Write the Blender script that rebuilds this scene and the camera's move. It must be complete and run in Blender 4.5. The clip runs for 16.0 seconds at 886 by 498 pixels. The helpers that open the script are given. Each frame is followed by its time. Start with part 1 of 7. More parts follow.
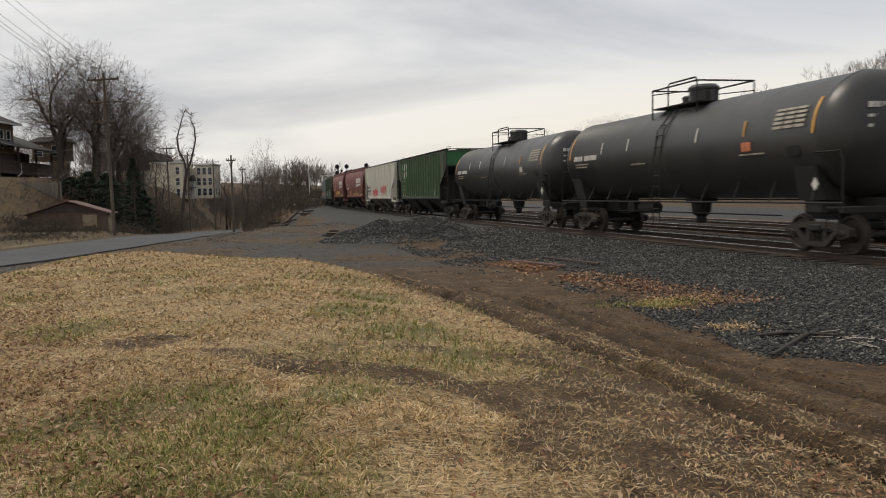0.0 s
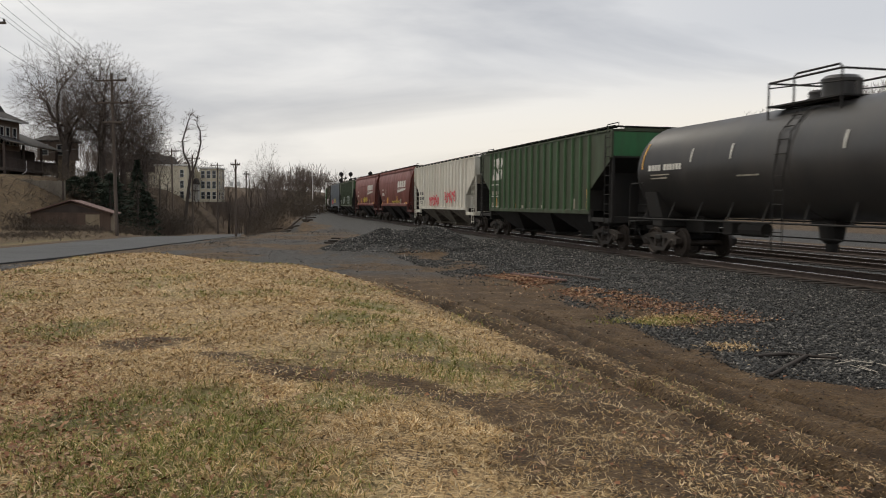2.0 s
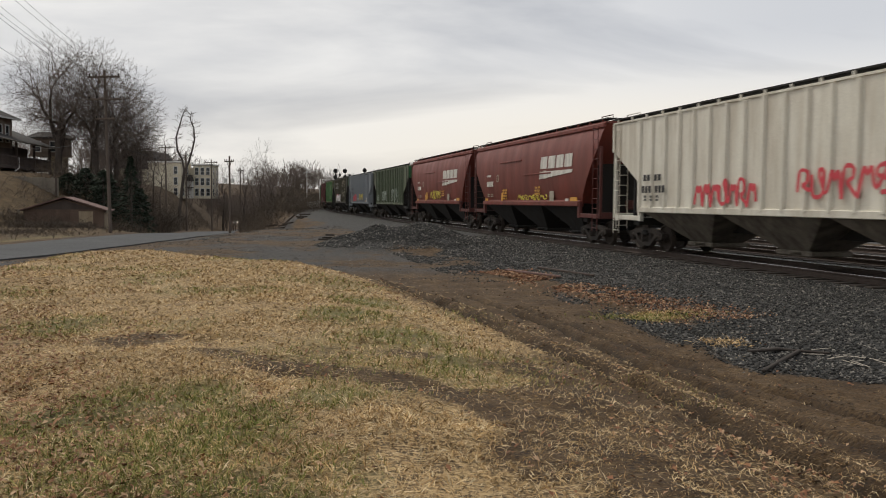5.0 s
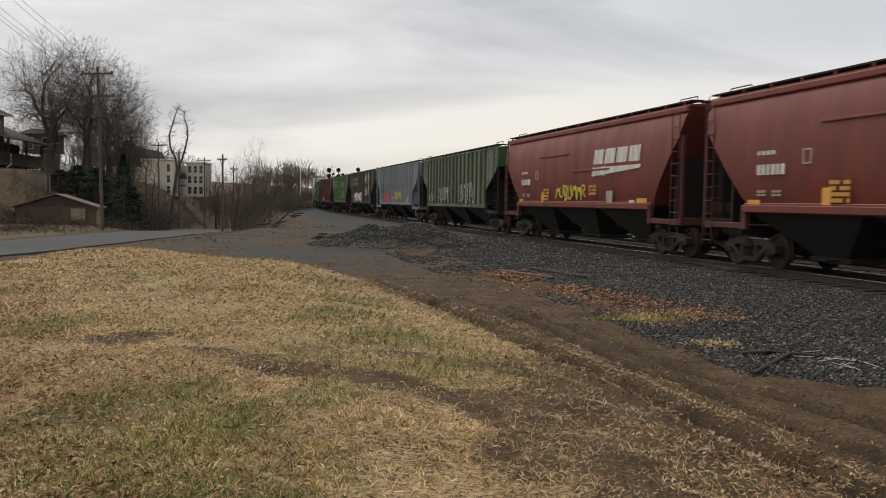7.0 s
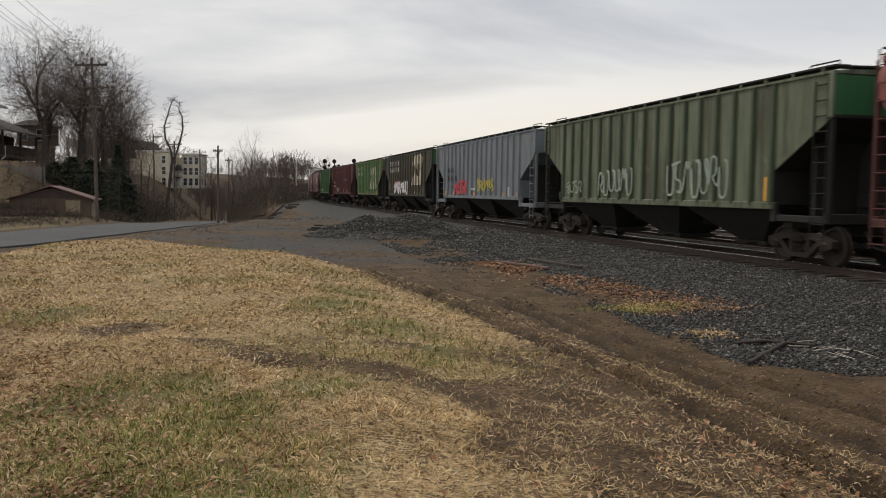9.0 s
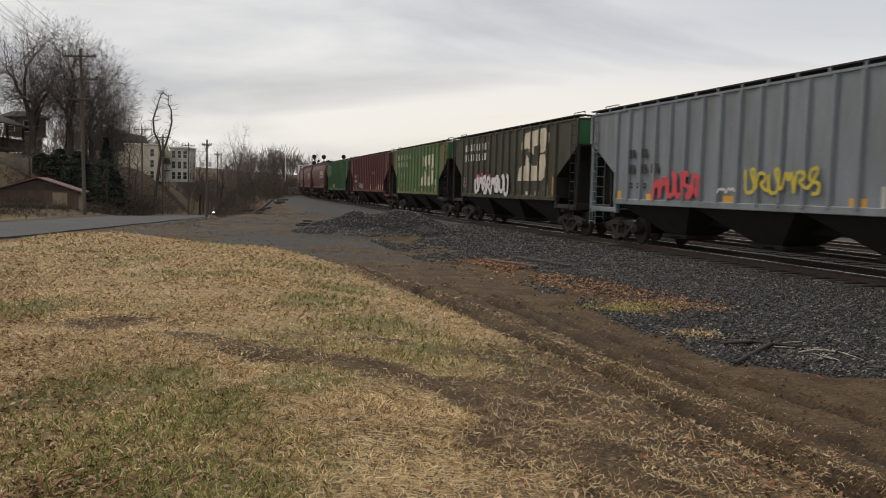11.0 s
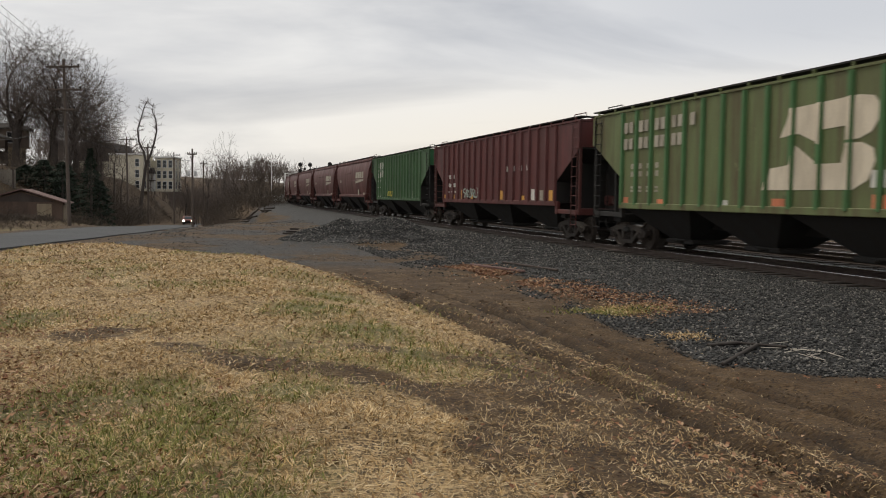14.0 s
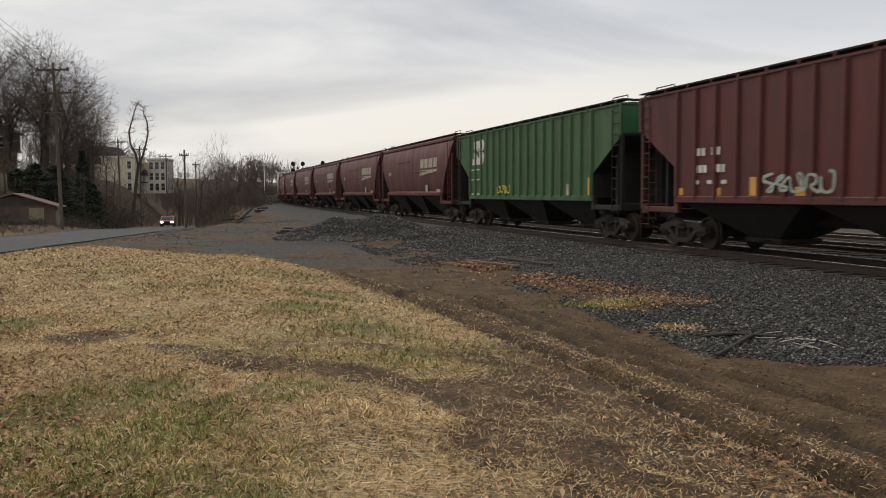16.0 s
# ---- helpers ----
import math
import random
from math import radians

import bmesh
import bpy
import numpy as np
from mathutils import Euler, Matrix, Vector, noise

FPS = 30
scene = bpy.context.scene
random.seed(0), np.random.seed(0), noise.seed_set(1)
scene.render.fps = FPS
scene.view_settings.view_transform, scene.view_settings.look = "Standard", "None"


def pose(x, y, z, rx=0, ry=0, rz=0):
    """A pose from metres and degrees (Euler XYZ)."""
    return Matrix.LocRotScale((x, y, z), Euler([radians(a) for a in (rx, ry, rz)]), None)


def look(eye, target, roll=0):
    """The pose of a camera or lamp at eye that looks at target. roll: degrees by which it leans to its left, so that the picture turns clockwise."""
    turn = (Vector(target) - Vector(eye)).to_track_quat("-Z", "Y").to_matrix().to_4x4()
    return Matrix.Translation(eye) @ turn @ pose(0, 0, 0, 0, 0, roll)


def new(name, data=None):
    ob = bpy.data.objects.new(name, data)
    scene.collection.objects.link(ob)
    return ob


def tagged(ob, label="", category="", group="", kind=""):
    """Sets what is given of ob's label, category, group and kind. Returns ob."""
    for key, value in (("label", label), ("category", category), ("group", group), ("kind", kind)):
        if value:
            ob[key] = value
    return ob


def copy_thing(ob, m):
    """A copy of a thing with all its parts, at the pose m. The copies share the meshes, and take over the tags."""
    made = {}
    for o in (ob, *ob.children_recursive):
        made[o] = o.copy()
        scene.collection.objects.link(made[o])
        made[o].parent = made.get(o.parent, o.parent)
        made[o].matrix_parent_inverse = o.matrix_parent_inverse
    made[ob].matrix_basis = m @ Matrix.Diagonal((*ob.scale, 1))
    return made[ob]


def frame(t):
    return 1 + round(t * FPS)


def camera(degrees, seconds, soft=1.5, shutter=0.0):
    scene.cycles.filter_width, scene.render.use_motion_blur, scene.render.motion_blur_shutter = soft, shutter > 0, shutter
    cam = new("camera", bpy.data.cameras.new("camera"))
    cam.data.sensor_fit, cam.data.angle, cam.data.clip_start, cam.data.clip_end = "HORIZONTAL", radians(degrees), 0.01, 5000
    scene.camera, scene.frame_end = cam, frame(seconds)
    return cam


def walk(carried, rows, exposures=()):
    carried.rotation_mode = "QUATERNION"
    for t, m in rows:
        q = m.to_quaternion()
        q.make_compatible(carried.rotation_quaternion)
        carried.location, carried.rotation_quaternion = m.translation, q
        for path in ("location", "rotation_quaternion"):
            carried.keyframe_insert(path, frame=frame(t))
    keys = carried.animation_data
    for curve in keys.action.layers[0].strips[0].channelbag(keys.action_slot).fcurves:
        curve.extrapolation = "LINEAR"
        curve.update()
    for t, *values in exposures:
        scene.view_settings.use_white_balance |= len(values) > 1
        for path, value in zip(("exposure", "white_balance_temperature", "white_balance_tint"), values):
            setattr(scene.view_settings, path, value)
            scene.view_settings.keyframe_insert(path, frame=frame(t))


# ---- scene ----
# The phone is held by a standing person: it hardly moves, and sways a little.
cam = camera(55.86, 16.0, soft=1.0, shutter=0.3)
PATH = [
    (0.0, -0.033, -0.005, 1.626, 86.22, 1.28, 0.00),
    (0.5, -0.026, -0.004, 1.624, 86.23, 0.86, 0.17),
    (1.0, -0.021, -0.011, 1.625, 86.53, 0.30, 0.11),
    (1.5, -0.027, -0.022, 1.630, 87.02, -0.20, 0.17),
    (2.0, -0.027, -0.018, 1.628, 86.95, -0.48, 0.21),
    (2.5, -0.023, -0.019, 1.622, 86.77, -0.57, 0.12),
    (3.0, -0.026, -0.022, 1.622, 86.94, -0.71, 0.27),
    (3.5, -0.026, -0.025, 1.625, 87.18, -0.76, 0.51),
    (4.0, -0.024, -0.017, 1.623, 87.10, -0.73, 0.63),
    (4.5, -0.022, -0.021, 1.626, 87.05, -0.54, 0.46),
    (5.0, -0.018, -0.018, 1.621, 86.72, -0.42, -0.17),
    (7.5, -0.010, -0.017, 1.619, 86.73, -0.88, -0.63),
    (8.0, -0.004, -0.004, 1.613, 86.43, -0.58, -0.86),
    (8.5, 0.003, 0.000, 1.613, 86.23, -0.65, -0.81),
    (11.0, -0.003, 0.000, 1.607, 85.96, -1.54, -1.61),
    (11.5, 0.000, -0.001, 1.610, 86.04, -1.56, -2.05),
    (12.0, 0.005, 0.002, 1.601, 85.63, -1.39, -2.85),
    (12.5, 0.009, 0.005, 1.603, 85.73, -1.10, -3.14),
    (13.0, 0.008, -0.001, 1.605, 85.82, -0.85, -3.20),
    (13.5, 0.003, 0.001, 1.605, 86.00, -0.79, -2.96),
    (14.0, 0.005, -0.007, 1.610, 86.39, -0.78, -2.51),
    (14.5, 0.011, 0.004, 1.610, 86.80, -0.58, -2.35),
    (15.0, 0.018, 0.004, 1.609, 86.96, -0.33, -2.56),
    (15.5, 0.023, 0.003, 1.607, 86.64, 0.00, -2.80),
    (16.0, 0.020, 0.004, 1.603, 86.16, 0.29, -2.95),
]
walk(cam, [(r[0], pose(*r[1:])) for r in PATH], exposures=[(0.0, 0.0), (16.0, 0.0)])

# ---- world and light: a closed grey sky, brighter and warmer low on the right ----
world = bpy.data.worlds.new("world")
scene.world = world
world.use_nodes = True
wn, wl = world.node_tree.nodes, world.node_tree.links
wn.clear()
SUN_AZ, SUN_EL = -50.0, 57.0      # degrees to the right of straight ahead, and up


def wnode(kind, **values):
    n = wn.new(kind)
    for k, v in values.items():
        n.inputs[k].default_value = v
    return n


sky = wn.new("ShaderNodeTexSky")
sky.sky_type = "NISHITA"
sky.sun_disc = False
sky.sun_elevation = radians(SUN_EL)
sky.sun_rotation = radians(SUN_AZ)
sky.air_density, sky.dust_density = 1.0, 3.0
coord = wn.new("ShaderNodeTexCoord")
stretch = wn.new("ShaderNodeMapping")
stretch.inputs["Scale"].default_value = (1.0, 0.55, 4.5)
stretch.inputs["Rotation"].default_value = (0.0, 0.10, 0.35)
wl.new(coord.outputs["Generated"], stretch.inputs["Vector"])
cloud = wnode("ShaderNodeTexNoise", Scale=1.7, Detail=6.0, Roughness=0.52, Distortion=0.5)
wl.new(stretch.outputs["Vector"], cloud.inputs["Vector"])
ramp = wn.new("ShaderNodeValToRGB")
ramp.color_ramp.elements[0].position, ramp.color_ramp.elements[0].color = 0.36, (0.54, 0.55, 0.575, 1)
ramp.color_ramp.elements[1].position, ramp.color_ramp.elements[1].color = 0.60, (0.89, 0.875, 0.85, 1)
wl.new(cloud.outputs["Fac"], ramp.inputs["Fac"])
# the clouds thin out towards the horizon
split = wn.new("ShaderNodeSeparateXYZ")
wl.new(coord.outputs["Generated"], split.inputs["Vector"])
low = wn.new("ShaderNodeMapRange")
low.interpolation_type = "SMOOTHSTEP"
low.inputs["From Min"].default_value, low.inputs["From Max"].default_value = 0.03, 0.17
low.inputs["To Min"].default_value, low.inputs["To Max"].default_value = 1.0, 0.0
wl.new(split.outputs["Z"], low.inputs["Value"])
east = wn.new("ShaderNodeMapRange")
east.interpolation_type = "SMOOTHSTEP"
east.inputs["From Min"].default_value, east.inputs["From Max"].default_value = -0.35, 0.45
east.inputs["To Min"].default_value, east.inputs["To Max"].default_value = 0.15, 0.85
wl.new(split.outputs["X"], east.inputs["Value"])
both = wn.new("ShaderNodeMath")
both.operation = "MULTIPLY"
wl.new(low.outputs["Result"], both.inputs[0])
wl.new(east.outputs["Result"], both.inputs[1])
glow = wn.new("ShaderNodeMix")
glow.data_type = "RGBA"
glow.inputs["B"].default_value = (0.90, 0.80, 0.63, 1)
wl.new(both.outputs["Value"], glow.inputs["Factor"])
wl.new(ramp.outputs["Color"], glow.inputs["A"])
# a darker slate bank of cloud higher up on the right
bank = wn.new("ShaderNodeMapRange")
bank.interpolation_type = "SMOOTHSTEP"
bank.inputs["From Min"].default_value, bank.inputs["From Max"].default_value = -0.25, 0.45
bank.inputs["To Min"].default_value, bank.inputs["To Max"].default_value = 0.0, 1.0
wl.new(split.outputs["X"], bank.inputs["Value"])
high = wn.new("ShaderNodeMapRange")
high.interpolation_type = "SMOOTHSTEP"
high.inputs["From Min"].default_value, high.inputs["From Max"].default_value = 0.09, 0.20
wl.new(split.outputs["Z"], high.inputs["Value"])
slate = wn.new("ShaderNodeMath")
slate.operation = "MULTIPLY"
wl.new(bank.outputs["Result"], slate.inputs[0])
wl.new(high.outputs["Result"], slate.inputs[1])
dark = wn.new("ShaderNodeMix")
dark.data_type, dark.blend_type = "RGBA", "MULTIPLY"
dark.inputs["B"].default_value = (0.70, 0.73, 0.79, 1)
wl.new(slate.outputs["Value"], dark.inputs["Factor"])
wl.new(glow.outputs["Result"], dark.inputs["A"])
b_cloud = wnode("ShaderNodeBackground", Strength=1.06)
wl.new(dark.outputs["Result"], b_cloud.inputs["Color"])
b_sky = wnode("ShaderNodeBackground", Strength=0.06)
wl.new(sky.outputs["Color"], b_sky.inputs["Color"])
cover = wnode("ShaderNodeMixShader", Fac=0.93)
wl.new(b_sky.outputs["Background"], cover.inputs[1])
wl.new(b_cloud.outputs["Background"], cover.inputs[2])
wout = wn.new("ShaderNodeOutputWorld")
wl.new(cover.outputs["Shader"], wout.inputs["Surface"])

sun = new("sun", bpy.data.lights.new("sun", "SUN"))
sun.data.energy, sun.data.angle, sun.data.color = 1.5, radians(16), (1.0, 0.92, 0.79)
a, e = radians(SUN_AZ), radians(SUN_EL)
sun.matrix_world = look((60 * math.sin(a), 60 * math.cos(a), 60 * math.tan(e)), (0, 0, 0))


# ---- materials ----
def mat_base(name, rough=0.8, metal=0.0):
    m = bpy.data.materials.new(name)
    m.use_nodes = True
    b = m.node_tree.nodes["Principled BSDF"]
    b.inputs["Roughness"].default_value, b.inputs["Metallic"].default_value = rough, metal
    return m, m.node_tree.nodes, m.node_tree.links, b


def noise_node(nt, ln, scale, detail=4.0, rough=0.55, vector=None, stretch=None):
    n = nt.new("ShaderNodeTexNoise")
    n.inputs["Scale"].default_value, n.inputs["Detail"].default_value, n.inputs["Roughness"].default_value = scale, detail, rough
    if vector is not None:
        if stretch:
            mp = nt.new("ShaderNodeMapping")
            mp.inputs["Scale"].default_value = stretch
            ln.new(vector, mp.inputs["Vector"])
            vector = mp.outputs["Vector"]
        ln.new(vector, n.inputs["Vector"])
    return n.outputs["Fac"]


def ramp_node(nt, ln, fac, stops):
    r = nt.new("ShaderNodeValToRGB")
    els = r.color_ramp.elements
    while len(els) < len(stops):
        els.new(0.5)
    for el, (p, c) in zip(els, stops):
        el.position, el.color = p, (*c, 1)
    ln.new(fac, r.inputs["Fac"])
    return r.outputs["Color"]


def mix_node(nt, ln, fac, a, b, mode="MIX"):
    m = nt.new("ShaderNodeMix")
    m.data_type, m.blend_type = "RGBA", mode
    for key, v in (("Factor", fac), ("A", a), ("B", b)):
        if isinstance(v, (int, float)):
            m.inputs[key].default_value = v
        elif isinstance(v, tuple):
            m.inputs[key].default_value = (*v, 1)
        else:
            ln.new(v, m.inputs[key])
    return m.outputs["Result"]


def step_node(nt, ln, v, lo, hi, a=0.0, b=1.0):
    r = nt.new("ShaderNodeMapRange")
    r.inputs["From Min"].default_value, r.inputs["From Max"].default_value = lo, hi
    r.inputs["To Min"].default_value, r.inputs["To Max"].default_value = a, b
    ln.new(v, r.inputs["Value"])
    return r.outputs["Result"]


def bump_node(nt, ln, b, height, strength=0.4, dist=0.02):
    n = nt.new("ShaderNodeBump")
    n.inputs["Strength"].default_value, n.inputs["Distance"].default_value = strength, dist
    ln.new(height, n.inputs["Height"])
    ln.new(n.outputs["Normal"], b.inputs["Normal"])


def worn(name, color, rough=0.7, metal=0.0, grime=(0.05, 0.042, 0.035), amount=0.45, scale=3.0, grain=40.0, stretch=(1, 1, 0.25), spread=0.12, bump=0.15, streak=0.0, run=(0.045, 0.032, 0.022)):
    """Paint, wood or steel with streaked grime, a fine grain and a shift of tone from piece to piece."""
    m, nt, ln, b = mat_base(name, rough, metal)
    tc = nt.new("ShaderNodeTexCoord").outputs["Object"]
    big = noise_node(nt, ln, scale, 6, 0.6, tc, stretch)
    fine = noise_node(nt, ln, grain, 3, 0.6, tc)
    info = nt.new("ShaderNodeObjectInfo").outputs["Random"]
    tone = mix_node(nt, ln, step_node(nt, ln, fine, 0.3, 0.7), tuple(c * (1 - spread) for c in color), tuple(min(1, c * (1 + spread)) for c in color))
    tone = mix_node(nt, ln, 1.0, tone, mix_node(nt, ln, info, (0.93, 0.93, 0.93), (1.0, 1.0, 1.0)), "MULTIPLY")
    dirt = step_node(nt, ln, big, 0.40, 0.66, 0.0, amount)
    skin_col = mix_node(nt, ln, dirt, tone, grime)
    if streak:
        # rust and soot washed down the sheets, and pale rubbed patches
        lines = noise_node(nt, ln, 1.3, 4, 0.65, tc, (3.2, 3.2, 0.16))
        skin_col = mix_node(nt, ln, step_node(nt, ln, lines, 0.48, 0.66, 0.0, streak), skin_col, run)
        rub = noise_node(nt, ln, 5.0, 5, 0.7, tc, (1, 1, 0.6))
        skin_col = mix_node(nt, ln, step_node(nt, ln, rub, 0.62, 0.72, 0.0, streak * 0.5), skin_col, tuple(min(1, c * 1.6 + 0.02) for c in color))
    ln.new(skin_col, b.inputs["Base Color"])
    ln.new(step_node(nt, ln, big, 0.3, 0.8, max(0.05, rough - 0.1), min(1, rough + 0.15)), b.inputs["Roughness"])
    bump_node(nt, ln, b, fine, bump, 0.004)
    return m


def toned(name, colors, rough=0.9, per="island", dim=0.3, clump=0.0):
    """Many small pieces in one mesh, each with its own tone."""
    m, nt, ln, b = mat_base(name, rough)
    src = nt.new("ShaderNodeNewGeometry").outputs["Random Per Island"] if per == "island" else nt.new("ShaderNodeObjectInfo").outputs["Random"]
    col = ramp_node(nt, ln, src, [(i / max(1, len(colors) - 1), c) for i, c in enumerate(colors)])
    tc = nt.new("ShaderNodeTexCoord").outputs["Object"]
    n = noise_node(nt, ln, 0.9, 3, 0.5, tc)
    col = mix_node(nt, ln, step_node(nt, ln, n, 0.35, 0.65, 0.0, dim), col, tuple(c * 0.55 for c in colors[0]))
    if clump:
        # tufts that stand apart in tone
        t1, t2 = noise_node(nt, ln, 8.5, 3, 0.6, tc), noise_node(nt, ln, 2.6, 3, 0.6, tc)
        col = mix_node(nt, ln, step_node(nt, ln, t1, 0.52, 0.36, 0.0, clump), col, tuple(c * 0.6 for c in colors[0]))
        col = mix_node(nt, ln, step_node(nt, ln, t2, 0.56, 0.38, 0.0, clump * 0.6), col, tuple(c * 0.9 for c in colors[0]))
    ln.new(col, b.inputs["Base Color"])
    return m


M_BLACK = worn("tank_black", (0.026, 0.0245, 0.0235), 0.42, grime=(0.058, 0.052, 0.046), amount=0.6, scale=0.7, stretch=(1, 1, 0.4), streak=0.25, run=(0.05, 0.043, 0.036))
M_GREEN = worn("dark_olive_hopper_green", (0.050, 0.074, 0.036), 0.6, grime=(0.040, 0.038, 0.022), amount=0.6, scale=1.6, streak=0.4)
M_GREENB = worn("hopper_green", (0.050, 0.118, 0.042), 0.6, grime=(0.035, 0.05, 0.025), amount=0.55, scale=1.6, streak=0.25)
M_GREEN2 = worn("faded_green", (0.155, 0.185, 0.118), 0.65, grime=(0.07, 0.075, 0.045), amount=0.7, scale=1.8, streak=0.85, run=(0.045, 0.036, 0.02))
M_OLIVE = worn("faded_olive_green", (0.135, 0.168, 0.062), 0.65, grime=(0.095, 0.085, 0.038), amount=0.75, scale=1.5, streak=0.8, run=(0.088, 0.062, 0.030))
M_BROWN = worn("dark_olive_brown", (0.056, 0.049, 0.026), 0.6, grime=(0.03, 0.027, 0.02), amount=0.5, scale=1.5, streak=0.45, run=(0.03, 0.024, 0.015))
M_FRESH = worn("fresh_green", (0.03, 0.15, 0.05), 0.6, grime=(0.03, 0.06, 0.03), amount=0.4, scale=1.5, streak=0.2)
M_WHITE = worn("dull_white", (0.72, 0.69, 0.60), 0.6, grime=(0.34, 0.29, 0.22), amount=0.45, scale=1.4, streak=0.3, run=(0.36, 0.28, 0.19))
M_BAYW = worn("darkened_white_bay", (0.20, 0.175, 0.14), 0.8, grime=(0.06, 0.05, 0.04), amount=0.8, scale=1.6, streak=0.5)
M_GREY = worn("hopper_grey", (0.21, 0.232, 0.255), 0.6, grime=(0.11, 0.11, 0.11), amount=0.55, scale=1.4, streak=0.3, run=(0.12, 0.11, 0.10))
M_RED = worn("oxide_red", (0.19, 0.040, 0.026), 0.55, grime=(0.075, 0.030, 0.023), amount=0.45, scale=1.2, streak=0.3, run=(0.06, 0.026, 0.02))
M_RED2 = worn("dark_oxide_red", (0.105, 0.027, 0.022), 0.6, grime=(0.04, 0.025, 0.02), amount=0.55, scale=1.2)
M_MAROON = worn("maroon", (0.105, 0.021, 0.018), 0.6, grime=(0.045, 0.022, 0.02), amount=0.55, scale=1.4, streak=0.3, run=(0.05, 0.026, 0.02))
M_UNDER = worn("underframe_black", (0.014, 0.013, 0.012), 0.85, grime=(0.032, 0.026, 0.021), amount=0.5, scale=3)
M_TRUCK = worn("rusty_truck_iron", (0.027, 0.022, 0.018), 0.85, grime=(0.055, 0.039, 0.029), amount=0.55, scale=4)
M_WHEEL = worn("wheel_steel", (0.055, 0.042, 0.034), 0.6, 0.4, grime=(0.03, 0.025, 0.02), amount=0.5, scale=4)
M_TREAD = worn("polished_steel", (0.78, 0.78, 0.78), 0.2, 1.0, grime=(0.5, 0.48, 0.45), amount=0.25, scale=4, bump=0.03)
M_RAIL = worn("rail_side_rust", (0.062, 0.044, 0.035), 0.75, 0.2, grime=(0.05, 0.035, 0.03), amount=0.5, scale=4)
M_STICK = worn("bleached_wood", (0.50, 0.45, 0.38), 0.9, grime=(0.25, 0.2, 0.16), amount=0.5)
M_TIE = worn("creosoted_wood", (0.030, 0.023, 0.018), 0.9, grime=(0.055, 0.045, 0.038), amount=0.5, scale=5, stretch=(1, 1, 1))
M_MARK = worn("white_lettering", (0.70, 0.68, 0.62), 0.65, grime=(0.25, 0.22, 0.18), amount=0.5, scale=4)
M_MARKD = worn("dirty_lettering", (0.42, 0.38, 0.30), 0.65, grime=(0.12, 0.10, 0.07), amount=0.6, scale=4)
M_CREAM = worn("cream_lettering", (0.70, 0.61, 0.47), 0.65, grime=(0.25, 0.2, 0.14), amount=0.5, scale=2.5)
M_INK = worn("black_lettering", (0.03, 0.03, 0.033), 0.7)
M_YELLOW = worn("yellow_reflector", (0.70, 0.36, 0.06), 0.5, grime=(0.3, 0.2, 0.08), amount=0.4)
M_ORANGE = worn("orange_placard", (0.70, 0.22, 0.10), 0.5)
M_SPRAYR = worn("red_spray_paint", (0.62, 0.06, 0.08), 0.6, amount=0.15)
M_SPRAYP = worn("pink_spray_paint", (0.45, 0.10, 0.16), 0.6, amount=0.25)
M_SPRAYY = worn("yellow_spray_paint", (0.62, 0.50, 0.06), 0.6, amount=0.2)
M_SPRAYW = worn("white_spray_paint", (0.72, 0.68, 0.68), 0.6, amount=0.2)
M_SPRAYG = worn("pale_spray_paint", (0.36, 0.42, 0.36), 0.6, amount=0.3)
M_POLE = worn("weathered_pole_wood", (0.13, 0.10, 0.08), 0.9, grime=(0.05, 0.04, 0.032), amount=0.5, scale=2, grain=25)
M_WIRE = worn("black_cable", (0.03, 0.03, 0.03), 0.6)
M_GLASS, nt, ln, b = mat_base("window_glass", 0.08)
b.inputs["Base Color"].default_value = (0.03, 0.035, 0.04, 1)
ln.new(step_node(nt, ln, noise_node(nt, ln, 3.0), 0.3, 0.7, 0.05, 0.16), b.inputs["Roughness"])
M_SIDING = worn("cream_siding", (0.68, 0.62, 0.48), 0.8, grime=(0.3, 0.25, 0.18), amount=0.35, scale=0.6)
M_TRIM = worn("white_trim", (0.68, 0.67, 0.64), 0.7, grime=(0.35, 0.32, 0.28), amount=0.3)
M_SHINGLE = worn("dark_shingles", (0.055, 0.05, 0.048), 0.9, grime=(0.03, 0.028, 0.026), amount=0.5, scale=2, stretch=(1, 1, 1))
M_HOUSE = worn("dark_brown_house", (0.075, 0.055, 0.045), 0.85, grime=(0.04, 0.03, 0.028), amount=0.5, scale=1.0)
M_POSTG = worn("green_posts", (0.06, 0.16, 0.05), 0.6, grime=(0.06, 0.07, 0.03), amount=0.5, scale=2)
M_STUCCO = worn("grey_tan_stucco", (0.22, 0.17, 0.135), 0.9, grime=(0.12, 0.09, 0.07), amount=0.5, scale=0.8)
M_FENCE = worn("grey_fence_wood", (0.20, 0.175, 0.14), 0.9, grime=(0.1, 0.085, 0.07), amount=0.5, scale=2)
M_SHEDW = worn("rust_brown_shed_wall", (0.13, 0.085, 0.06), 0.9, grime=(0.05, 0.035, 0.03), amount=0.6, scale=1.2)
M_SHEDR = worn("red_brown_roof", (0.17, 0.10, 0.085), 0.85, grime=(0.08, 0.05, 0.04), amount=0.5, scale=1.5)
M_DOOR = worn("tan_door", (0.33, 0.26, 0.17), 0.8, grime=(0.15, 0.11, 0.08), amount=0.4)
M_BARK = worn("bark", (0.085, 0.068, 0.057), 0.95, grime=(0.045, 0.036, 0.03), amount=0.5, scale=2)
M_TWIG = worn("twigs", (0.16, 0.125, 0.103), 0.95, grime=(0.05, 0.04, 0.034), amount=0.4, scale=0.5)
